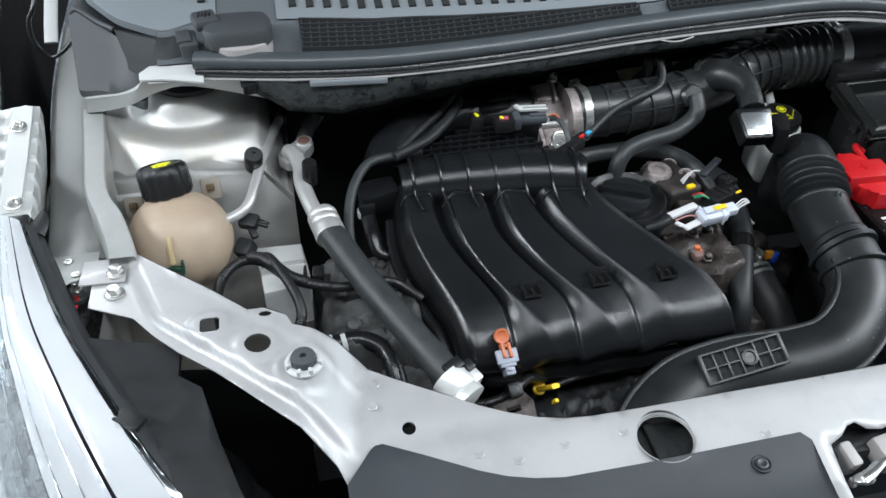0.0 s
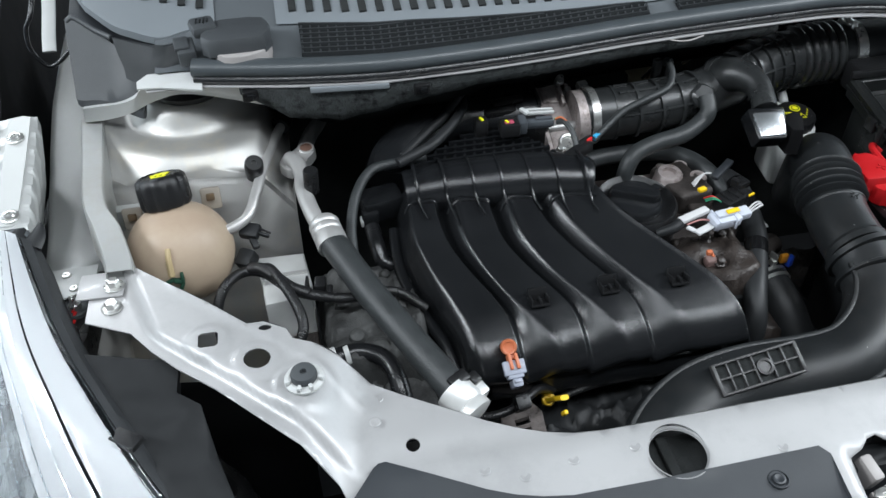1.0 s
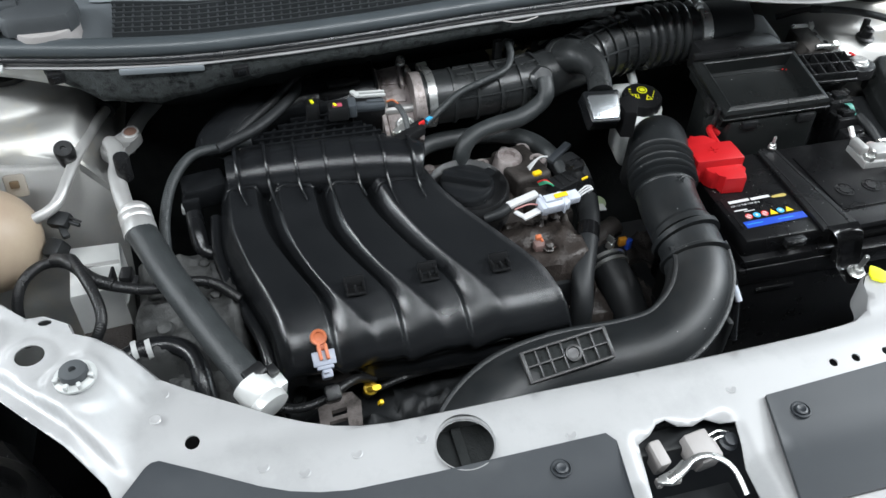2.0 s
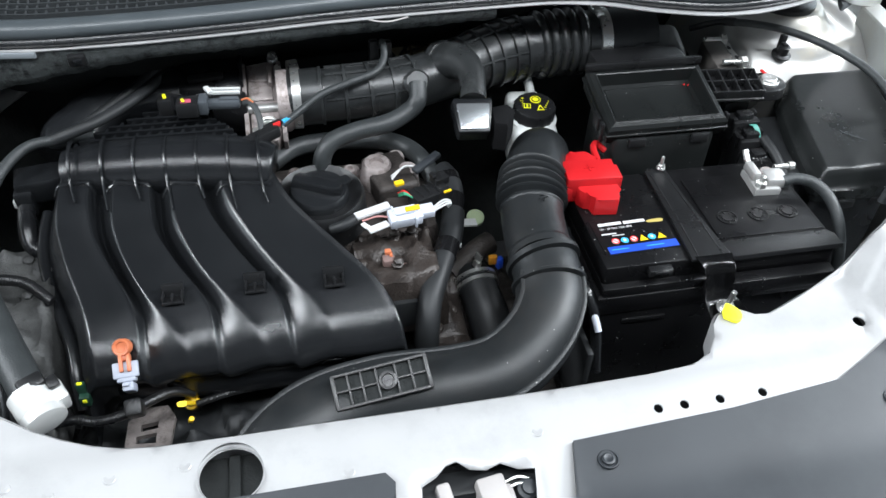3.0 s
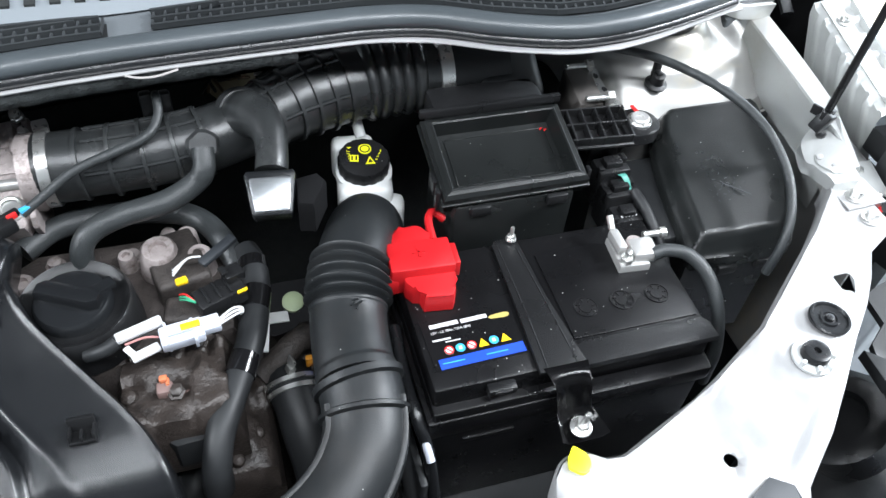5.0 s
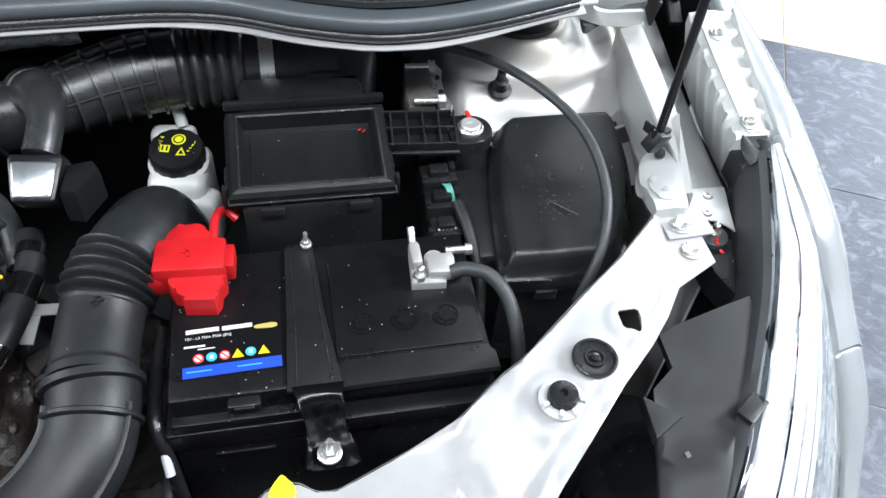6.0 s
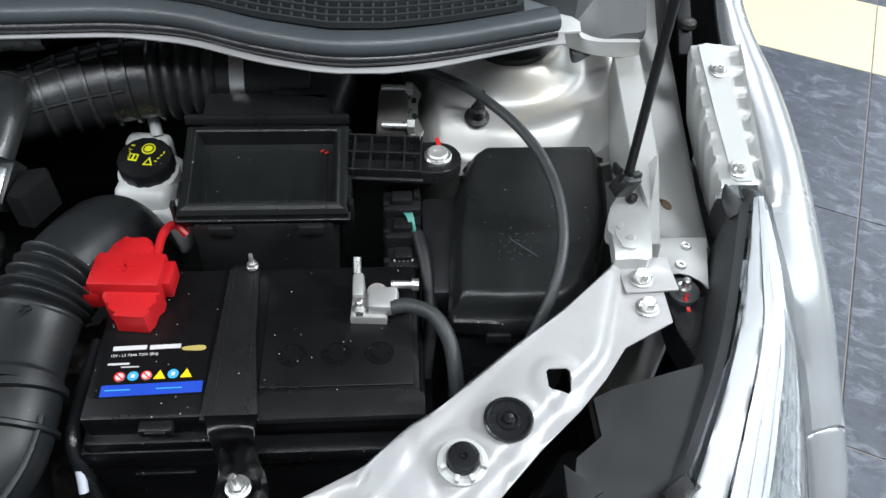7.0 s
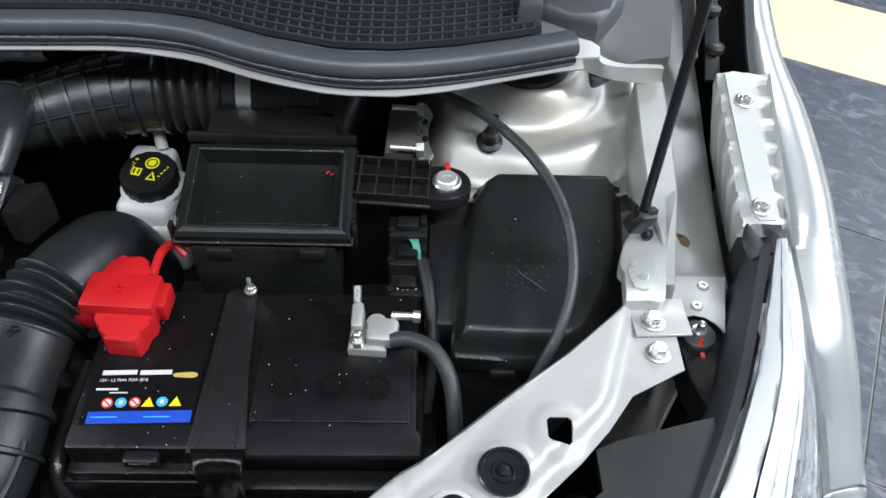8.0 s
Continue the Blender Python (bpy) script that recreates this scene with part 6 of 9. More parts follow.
    for i in range(7):
        x = -0.330 + i * 0.0325
        part("rib", tube(blank(), rib_line(x, 0.022 + 0.012 * (i % 2)), lambda s: 0.0023 * (1 - 0.45 * s), 8, 3), GLOSS, t)
    for k in range(4):
        y = 0.130 - 0.006 * k
        pts = []
        for f in (0.10, 0.2, 0.35, 0.5, 0.65, 0.8, 0.88):
            yy = y - 0.006 + 0.010 * math.sin(math.pi * f)
            x, dz = skin(k, f, yy)
            pts.append((x, yy, top_z(yy) + dz + 0.0006))
        part("collar_rib", tube(blank(), pts, 0.0022, 8, 4), GLOSS, t)
    # pale-edged lips and bolt recesses under the runner ends
    for x, y, w in ((-0.197, -0.033, 0.027), (-0.111, -0.035, 0.018)):
        pts = [(x + w * k, y - 0.011 * (1 - k * k), 0.762) for k in (-1, -0.6, 0, 0.6, 1)]
        part("lower_lip", tube(blank(), pts, 0.0042, 10, 4, flat=0.45), GREY, t)
    for x in (-0.240, -0.080):
        pts = [(x + 0.011 * math.cos(a), -0.0625 - 0.0045 * math.sin(a), 0.798 + 0.010 * math.sin(a)) for a in (0.1, 0.6, 1.2, 1.9, 2.5, 3.0)]
        part("bolt_recess", tube(blank(), pts, 0.0016, 8, 4), GLOSS, t)
    # three clip brackets
    for x, y, z in ((-0.228, -0.008, 0.858), (-0.149, -0.005, 0.858), (-0.071, -0.009, 0.858)):
        cb = part("clip_bracket", box(blank(), (x, y + 0.006, z + 0.004), (0.021, 0.004, 0.02), 0.001, (-15, 0, 0)), BLACK, t)
        bm = blank()
        box(bm, (x, y - 0.002, z + 0.002), (0.020, 0.016, 0.003), 0.0008, (-15, 0, 0))
        box(bm, (x - 0.009, y - 0.001, z + 0.005), (0.002, 0.014, 0.009), 0.0005, (-15, 0, 0))
        box(bm, (x + 0.009, y - 0.001, z + 0.005), (0.002, 0.014, 0.009), 0.0005, (-15, 0, 0))
        box(bm, (x, y - 0.004, z + 0.005), (0.0025, 0.010, 0.008), 0.0005, (-15, 0, 0))
        part("prong", bm, BLACK, cb)
    # waffle plate behind the plenum
    tri = [(-0.335, 0.172), (-0.15, 0.160), (-0.165, 0.19), (-0.195, 0.225), (-0.222, 0.238), (-0.252, 0.234), (-0.31, 0.195)]
    bm = blank()
    prism(bm, tri, 0.90, 0.914, 0.002)
    w = part("waffle_plate", bm, GLOSS, t)
    bm = blank()
    for i in range(16):
        x = -0.34 + i * 0.012
        ys = [y for y in np.arange(0.160, 0.286, 0.002) if inside(x + (y - 0.172) * 0.25, y, tri)]
        if len(ys) > 3:
            stick(bm, Vector((x + (ys[0] - 0.172) * 0.25, ys[0], 0.912)), Vector((x + (ys[-1] - 0.172) * 0.25, ys[-1], 0.912)), 0.003, 0.010)
    for j in range(8):
        y = 0.170 + 0.0115 * j
        xs = [x for x in np.arange(-0.345, -0.155, 0.002) if inside(x, y, tri)]
        if len(xs) > 3:
            stick(bm, Vector((xs[0], y, 0.912)), Vector((xs[-1], y, 0.912)), 0.0034, 0.012)
    ob = part("waffle_rib", bm, GLOSS, w)
    ob["kind"] = "stuff"
    # lobes to the rear
    bm = blank()
    tube(bm, [(-0.352, 0.205, 0.885), (-0.335, 0.235, 0.902), (-0.30, 0.27, 0.912), (-0.25, 0.285, 0.912), (-0.15, 0.275, 0.915)], lambda s: 0.034 - 0.006 * s, 20, 6, flat=0.85)
    for v in bm.verts:
        v.co += Vector((0, 0, 0.006 * noise.noise(v.co * 45))) + Vector((0.004 * noise.noise(v.co * 30 + Vector((5, 0, 0))), 0, 0))
    part("snout", bm, GLOSS, t)
    bm = blank()
    box(bm, (-0.37, 0.165, 0.885), (0.05, 0.035, 0.03), 0.005, (0, 0, 10))
    box(bm, (-0.385, 0.15, 0.875), (0.02, 0.02, 0.03), 0.004)
    part("side_bracket", bm, GLOSS, t)
    return t


manifold()


def throttle():
    t = thing("throttle_unit", (-0.125, 0.25, 0.85), "stained cast alloy throttle body with black motor cover", "throttle body")
    m = pose(-0.126, 0.262, 0.892, 25, 0, 0)

    def place(bm):
        move(bm, bm.verts[:], m)
        return bm
    bm = blank()
    prism(bm, [(-0.018, -0.056), (0.012, -0.058), (0.017, -0.048), (0.018, 0.0), (0.017, 0.046), (0.010, 0.054), (-0.018, 0.05)], -0.03, 0.0265, 0.004)
    part("casting", place(bm), CASTLIGHT, t)
    for x, w in ((-0.0215, 0.005), (0.0205, 0.005)):
        bm = blank()
        prism(bm, [(-0.056, -0.03), (-0.048, -0.04), (0.05, -0.036), (0.055, -0.02), (0.055, 0.022), (0.047, 0.031), (-0.05, 0.030), (-0.057, 0.022)], -w / 2, w / 2, 0.0012, m @ pose(x, 0, 0, 90, 0, 90))
        part("end_flange", bm, CASTLIGHT, t)
    bm = blank()
    tube(bm, [(-0.019, -0.014, 0.028), (0.019, -0.014, 0.028)], 0.0055, 12, 2)
    part("shaft_boss", place(bm), ALLOY, t)
    bm = blank()
    lathe(bm, [(0.0125, 0.024), (0.0125, 0.0295), (0.0108, 0.0305), (0.009, 0.0300), (0.0082, 0.027), (0.002, 0.027)], (0.002, -0.038, 0), (0, 0, 1), 26)
    part("bearing_ring", place(bm), STEEL, t)
    for y0, y1 in ((-0.005, 0.018), (0.022, 0.045)):
        bm = blank()
        box(bm, (-0.002, (y0 + y1) / 2, 0.0272), (0.026, y1 - y0 - 0.004, 0.003), 0.0012)
        part("web", place(bm), CASTLIGHT, t)
    bm = blank()
    box(bm, (0.009, 0.03, 0.031), (0.005, 0.03, 0.010), 0.002)
    part("lever", place(bm), CASTLIGHT, t)
    for x, y, r in ((0.014, 0.055, 0.0055), (0.019, 0.036, 0.0045), (-0.012, -0.048, 0.0045)):
        bm = blank()
        lathe(bm, [(r * 1.2, 0.018), (r * 1.2, 0.030), (r, 0.031), (r, 0.036), (r * 0.7, 0.037)], (x, y, 0), (0, 0, 1), 8)
        part("screw", place(bm), STEEL, t)
    bm = blank()
    lathe(bm, [(0.037, -0.006), (0.037, 0.006), (0.034, 0.010), (0.034, 0.02)], (-0.104, 0.250, 0.912), (1, 0, 0.0), 28)
    part("flange", bm, CASTLIGHT, t)
    bm = blank()
    box(bm, (-0.188, 0.288, 0.912), (0.072, 0.055, 0.05), 0.008, (10, 0, 0))
    box(bm, (-0.165, 0.245, 0.905), (0.04, 0.03, 0.04), 0.005)
    box(bm, (-0.150, 0.284, 0.937), (0.004, 0.05, 0.010), 0.001, (10, 0, 0))
    box(bm, (-0.190, 0.268, 0.940), (0.04, 0.010, 0.006), 0.002, (10, 0, 6))
    part("motor_cover", bm, BLACK, t)
    return t


throttle()


def hose_clamp(name, at, axis, r, width=0.012, label="bright steel worm-drive hose clamp"):
    c = thing(name, at, label, "hose clamp", "hose clamps")
    bm = blank()
    lathe(bm, [(r, -width / 2), (r + 0.0015, -width / 2), (r + 0.0015, width / 2), (r, width / 2)], at, axis, 32)
    part("band", bm, STEEL, c)
    return c


def screw_block(at, parent):
    bm = blank()
    box(bm, at, (0.014, 0.02, 0.010), 0.002, (20, 0, 10))
    lathe(bm, [(0.005, 0), (0.005, 0.008), (0.003, 0.009)], (at[0], at[1] - 0.01, at[2]), (0, -1, 0.2), 8)
    part("screw_block", bm, STEEL, parent)


c = hose_clamp("hose_clamp", (-0.088, 0.249, 0.915), (1, 0, 0.0), 0.0350, 0.010)
screw_block((-0.089, 0.272, 0.942), c)
c = hose_clamp("hose_clamp", (0.306, 0.307, 0.933), (1, 0.0, 0.0), 0.0395, 0.014)
screw_block((0.301, 0.315, 0.971), c)


def intake_pipe():
    t = thing("intake_pipe", (0.1, 0.26, 0.88), "ribbed black rubber air intake pipe with corrugated section", "intake pipe")
    line = [(-0.10, 0.249, 0.915), (-0.05, 0.247, 0.917), (0.0, 0.247, 0.919), (0.05, 0.252, 0.922), (0.10, 0.267, 0.926), (0.15, 0.289, 0.928), (0.20, 0.303, 0.93), (0.255, 0.308, 0.932), (0.325, 0.306, 0.934)]
    bm = blank()
    dense = spline(line, 60)
    last = len(dense) - 1

    def rad(s):
        x = dense[round(s * last)].x
        r = 0.0315 + 0.0075 * smooth(0.08, 0.19, x)
        if 0.218 < x < 0.286:
            r += 0.0055 * (abs(math.sin((x - 0.218) / 0.0136 * math.pi)) ** 0.7) - 0.001
        if x < -0.06:
            r += 0.002
        if x > 0.286:
            r = 0.0372
        return r

    tube(bm, line, rad, 28, 60)
    part("pipe", bm, PIPER, t, sharp=60)
    fr = frames_along(dense)

    def ring(x, w):
        i = min(range(last), key=lambda q: abs(dense[q].x - x))
        r = rad(i / last) + 0.0034
        c, tg, side, up = fr[i]
        bm = blank()
        lathe(bm, [(r - 0.004, -w / 2), (r, -w / 2 + 0.0006), (r, w / 2 - 0.0006), (r - 0.004, w / 2)], c, tg, 28)
        part("rib_ring", bm, PIPER, t)
    for x in (-0.058, -0.03, -0.002, 0.026, 0.052, 0.118, 0.138, 0.158, 0.178, 0.197):
        ring(x, 0.0046)
    for ang in (22, 78, 120):
        for x0, x1 in ((0.105, 0.2), (-0.06, 0.055)):
            pts = []
            for i in range(0, last, 8):
                if x0 <= dense[i].x <= x1:
                    c, tg, side, up = fr[i]
                    a = radians(ang)
                    pts.append(c + (side * math.cos(a) + Vector((0, 0, 1)) * math.sin(a)) * (rad(i / last) + 0.0012))
            part("long_rib", tube(blank(), pts, 0.0019, 6, 1), PIPER, t)
    # breather clip on top
    bm = blank()
    box(bm, (0.008, 0.272, 0.957), (0.012, 0.010, 0.030), 0.003, (0, 0, 8))
    box(bm, (0.024, 0.274, 0.956), (0.012, 0.010, 0.026), 0.003, (0, 0, 8))
    part("breather_clip", bm, BLACK, t)
    bm = blank()
    lathe(bm, [(0.016, -0.004), (0.0165, 0.004), (0.013, 0.008), (0.010, 0.008)], (0.052, 0.225, 0.938), (0.1, -0.7, 0.6), 14, lambda k: 0.9 + 0.12 * abs(math.sin(k * 1.9)))
    part("breather_stub", bm, PIPER, t)
    return t


intake_pipe()


def resonator():
    t = thing("breather_elbow", (0.1, 0.2, 0.9), "black rubber elbow ending in a glossy grey block", "breather elbow")
    bm = blank()
    tube(bm, [(0.090, 0.268, 0.935), (0.098, 0.250, 0.950), (0.108, 0.230, 0.957), (0.113, 0.208, 0.957), (0.112, 0.188, 0.950), (0.109, 0.172, 0.943)], lambda q: 0.0225 - 0.0075 * smooth(0.15, 0.75, q), 22)
    part("elbow", bm, PIPER, t)
    bm = blank()
    lathe(bm, [(0.024, -0.004), (0.0275, 0.0), (0.0275, 0.004), (0.024, 0.008)], (0.092, 0.262, 0.940), (0.25, -0.75, 0.6), 26)
    part("collar", bm, PIPER, t)
    # tapered block: dark rim round a satin face
    m = pose(0.105, 0.151, 0.9375, 32, 0, -6)
    bm = blank()
    prism(bm, [(-0.016, -0.0215), (0.016, -0.0215), (0.0185, -0.019), (0.023, 0.017), (0.021, 0.021), (-0.021, 0.021), (-0.0235, 0.017), (-0.0185, -0.019)], -0.022, 0.0, 0.003, m)
    part("rim", bm, GLOSS, t, "black moulded rim")
    bm = blank()
    prism(bm, [(-0.0145, -0.0180), (0.0145, -0.0180), (0.0155, -0.0165), (0.0190, 0.0115), (0.0175, 0.0135), (-0.0175, 0.0135), (-0.0190, 0.0115), (-0.0155, -0.0165)], -0.001, 0.0022, 0.0012, m)
    part("block", bm, BLOCK, t, "satin grey end block")
    bm = blank()
    prism(bm, [(0.128, 0.168), (0.150, 0.172), (0.156, 0.160), (0.140, 0.130), (0.126, 0.134)], 0.900, 0.936, 0.005)
    part("bracket", bm, NEARBLACK, t)
    return t


resonator()


def plain_hose(name, pts, r, material, label, category="hose", flat=1.0):
    ribbed = "corrugated" in label or "braided" in label or "taped" in label
    size = sum((Vector(b) - Vector(a)).length for a, b in zip(pts, pts[1:]))
    if ribbed:
        pitch = 0.0032 if "corrugated" in label else 0.0026
        n = max(8, int(size / (len(pts) - 1) / pitch * 4))
        turns = size / pitch
        deep = 0.09 if "corrugated" in label else 0.03
        t = tube(blank(), pts, lambda q: r * (1 + deep * math.sin(q * turns * 2 * math.pi)), 12, n, flat=flat)
    else:
        bend = random.Random(len(label) + int(size * 1000))
        a, b = bend.uniform(0, 6), bend.uniform(0, 6)
        t = tube(blank(), pts, lambda q: r * (1 + 0.02 * math.sin(q * 9 + a) + 0.015 * math.sin(q * 23 + b)), 16, 8, flat=flat)
    return single(name, t, material, label, category, "engine bay hoses", sharp=80)


plain_hose("breather_hose", [(0.052, 0.214, 0.945), (0.05, 0.2, 0.932), (0.04, 0.195, 0.921), (0.012, 0.184, 0.913), (-0.025, 0.178, 0.910), (-0.052, 0.171, 0.904), (-0.065, 0.163, 0.892), (-0.070, 0.158, 0.866)], 0.0105, HOSE, "grey-black rubber breather hose bent down to the engine")
plain_hose("vacuum_hose", [(0.016, 0.272, 0.965), (0.018, 0.264, 0.972), (0.017, 0.246, 0.962), (0.004, 0.228, 0.955), (-0.028, 0.215, 0.951), (-0.060, 0.206, 0.944), (-0.085, 0.194, 0.933), (-0.106, 0.181, 0.925)], 0.0043, HOSE, "thin black rubber vacuum hose over the intake pipe")
plain_hose("coolant_hose", [(-0.125, 0.20, 0.86), (-0.098, 0.222, 0.862), (-0.062, 0.23, 0.862), (-0.008, 0.228, 0.862), (0.033, 0.212, 0.86), (0.055, 0.18, 0.855), (0.068, 0.14, 0.84)], 0.0115, HOSE, "black rubber coolant hose behind the oil filler")
loom = plain_hose("wiring_loom", [(0.074, 0.165, 0.852), (0.079, 0.145, 0.852), (0.078, 0.115, 0.846), (0.066, 0.066, 0.840), (0.047, 0.024, 0.833), (0.030, -0.010, 0.824), (0.022, -0.034, 0.806), (0.020, -0.040, 0.78)], 0.0130, DULL, "thick black wrapped wiring loom beside the duct", "wiring")
for a, b, r in (((0.0788, 0.118, 0.8465), (0.0735, 0.096, 0.8435), 0.0140), ((0.060, 0.052, 0.838), (0.052, 0.034, 0.835), 0.0136), ((0.079, 0.150, 0.852), (0.0788, 0.138, 0.851), 0.0138)):
    part("tape_band", tube(blank(), [a, b], r, 16, 6), SHINE, loom, "glossy black tape wrapped round the loom")
plain_hose("coolant_hose", [(0.094, 0.072, 0.762), (0.097, 0.05, 0.765), (0.104, 0.015, 0.748), (0.112, -0.04, 0.70), (0.11, -0.1, 0.66)], 0.024, DULL, "wide black radiator hose going down")
plain_hose("coolant_pipe", [(0.122, 0.10, 0.786), (0.108, 0.092, 0.786), (0.092, 0.082, 0.78), (0.07, 0.072, 0.77)], 0.014, CAST, "short dirty metal coolant pipe", "pipe")
plain_hose("vacuum_hose", [(-0.407, 0.03, 0.875), (-0.412, 0.07, 0.885), (-0.41, 0.11, 0.90), (-0.398, 0.15, 0.915), (-0.375, 0.182, 0.922), (-0.34, 0.19, 0.922), (-0.31, 0.195, 0.922)], 0.0058, HOSE, "braided black vacuum hose beside the manifold")
plain_hose("wiring_loom", [(-0.346, 0.170, 0.935), (-0.326, 0.178, 0.938), (-0.302, 0.192, 0.940), (-0.273, 0.228, 0.938), (-0.246, 0.275, 0.935), (-0.224, 0.330, 0.931)], 0.0062, DULL, "taped black wiring loom to the throttle", "wiring")
plain_hose("wiring_loom", [(-0.335, 0.21, 0.915), (-0.30, 0.24, 0.925), (-0.27, 0.262, 0.935), (-0.24, 0.3, 0.945)], 0.006, DULL, "taped black wiring loom to the throttle", "wiring")
plain_hose("coolant_hose", [(-0.385, 0.142, 0.87), (-0.383, 0.12, 0.862), (-0.378, 0.102, 0.85), (-0.36, 0.095, 0.845), (-0.345, 0.098, 0.845)], 0.0095, RUBBER, "short curved black hose by the manifold")
bm = blank()
box(bm, (-0.389, 0.147, 0.876), (0.016, 0.012, 0.010), 0.002)
single("hose_collar", bm, WHITEPL, "small white plastic hose collar", "collar")
plain_hose("wiring_loom", [(-0.563, 0.030, 0.82), (-0.562, 0.046, 0.86), (-0.552, 0.062, 0.88), (-0.533, 0.077, 0.885), (-0.509, 0.071, 0.886), (-0.481, 0.040, 0.884), (-0.446, 0.026, 0.880), (-0.423, 0.022, 0.878), (-0.398, 0.030, 0.874), (-0.370, 0.030, 0.866), (-0.345, 0.012, 0.854)], 0.0056, BLACK, "braided black wiring loom across the engine mount", "wiring")
plain_hose("wiring_loom", [(-0.522, 0.078, 0.889), (-0.509, 0.068, 0.894), (-0.497, 0.054, 0.894), (-0.482, 0.040, 0.888), (-0.464, 0.032, 0.883)], 0.0064, BLACK, "braided black loom wrapped at the branch", "wiring")
plain_hose("wiring_loom", [(-0.508, 0.074, 0.890), (-0.501, 0.064, 0.896), (-0.490, 0.040, 0.896), (-0.478, 0.012, 0.888), (-0.474, -0.008, 0.879), (-0.480, -0.020, 0.868), (-0.490, -0.022, 0.856)], 0.0055, BLACK, "braided black wiring branch looped to a plug", "wiring")
bm = blank()
box(bm, (-0.493, -0.02, 0.838), (0.03, 0.03, 0.024), 0.006, (20, 0, 20))
single("wiring_plug", bm, BLACK, "black plug at the end of the wiring branch", "connector")
bm = blank()
box(bm, (-0.452, 0.045, 0.878), (0.012, 0.017, 0.018), 0.002, (0, 0, -8))
box(bm, (-0.466, 0.047, 0.878), (0.003, 0.018, 0.019), 0.001, (0, 0, -8))
box(bm, (-0.443, 0.036, 0.880), (0.006, 0.012, 0.006), 0.001, (0, 0, -8))
single("loom_clip", bm, BLACK, "black plastic clip round the wiring loom", "clip")
plain_hose("coolant_hose", [(-0.475, -0.042, 0.845), (-0.446, -0.032, 0.85), (-0.418, -0.030, 0.85), (-0.396, -0.046, 0.847), (-0.388, -0.075, 0.835), (-0.384, -0.11, 0.80)], 0.0095, RUBBER, "black rubber hose with two white rings")
for x in (-0.4485, -0.4355):
    bm = blank()
    lathe(bm, [(0.0102, -0.0025), (0.0108, -0.0025), (0.0108, 0.0025), (0.0102, 0.0025)], (x, -0.0315, 0.850), (1, 0.15, 0.05), 18)
    single("hose_ring", bm, WHITEPL, "white marking ring round a black hose", "ring", "hose rings")


# ---- valve cover, oil filler, connectors ----
COVER = mat("dusty_brown_cover", (0.066, 0.056, 0.052), 0.5, 0.25, 0.45, 60, 350, 0.9, stain=(0.028, 0.023, 0.021))


def valve_cover():
    t = thing("valve_cover", (-0.03, 0.13, 0.8), "dirty black and cast alloy valve cover with bolts", "valve cover")
    bm = blank()
    prism(bm, [(-0.14, 0.2), (-0.12, 0.215), (0.0, 0.215), (0.03, 0.20), (0.055, 0.17), (0.055, 0.085), (0.0, 0.075), (-0.08, 0.06)], 0.78, 0.838, 0.006)
    part("casting", bm, COVER, t)
    bm = blank()
    lathe(bm, [(0.052, -0.03), (0.049, 0.006), (0.046, 0.010), (0.040, 0.004), (0.03, 0.002)], (-0.074, 0.110, 0.872), (0, -0.05, 1), 36)
    part("filler_neck", bm, BLACK, t)
    for x, y, z in ((-0.1, 0.19, 0.846), (0.004, 0.206, 0.846), (0.02, 0.198, 0.85), (-0.012, 0.175, 0.846), (-0.03, 0.185, 0.846), (-0.125, 0.150, 0.846)):
        bm = blank()
        lathe(bm, [(0.010, -0.012), (0.0095, 0.0), (0.0065, 0.0), (0.0065, 0.006), (0.004, 0.007)], (x, y, z), (0, 0, 1), 12)
        part("bolt", bm, CASTLIGHT, t)
    for c, s, a in (((0.01, 0.16, 0.85), (0.05, 0.07, 0.03), 12), ((0.02, 0.1, 0.845), (0.05, 0.03, 0.03), -10)):
        bm = blank()
        box(bm, c, s, 0.006, (0, 0, a), 3)
        part("rib", bm, CAST, t)
    for x, y, r, h in ((-0.004, 0.168, 0.017, 0.868), (0.022, 0.19, 0.010, 0.86), (-0.035, 0.178, 0.008, 0.855), (-0.125, 0.165, 0.010, 0.855), (0.032, 0.16, 0.012, 0.862)):
        bm = blank()
        lathe(bm, [(r * 1.25, -0.03), (r, 0.0), (r * 0.85, 0.003), (r * 0.5, 0.003), (r * 0.45, -0.002)], (x, y, h), (0, -0.1, 1), 18)
        part("boss", bm, CASTLIGHT, t)
    return t


valve_cover()
lump("cylinder_head", (-0.002, 0.038, 0.803), (0.105, 0.095, 0.07), 17, GRIME, "oily brown ribbed cylinder head end below the plugs", "engine casting")


def oil_cap():
    t = thing("oil_filler_cap", (-0.073, 0.107, 0.86), "black plastic oil filler cap with raised grip bar", "oil cap")
    bm = blank()
    lathe(bm, [(0.033, 0.0), (0.033, 0.008), (0.030, 0.012), (0.024, 0.013)], (-0.075, 0.111, 0.874), (0, -0.05, 1), 32)
    part("disc", bm, GLOSS, t)
    bm = blank()
    prism(bm, [(-0.029, -0.006), (0.020, -0.009), (0.027, -0.004), (0.027, 0.004), (0.020, 0.008), (-0.024, 0.010), (-0.03, 0.004)], -0.012, 0.010, 0.004, pose(-0.075, 0.109, 0.888, 0, 0, -24))
    box(bm, (-0.049, 0.118, 0.886), (0.012, 0.020, 0.006), 0.002, (0, 0, -60))
    part("grip", bm, GLOSS, t)
    return t


oil_cap()


def plain_tube(pts, r):
    return tube(blank(), pts, r, 8, 6)


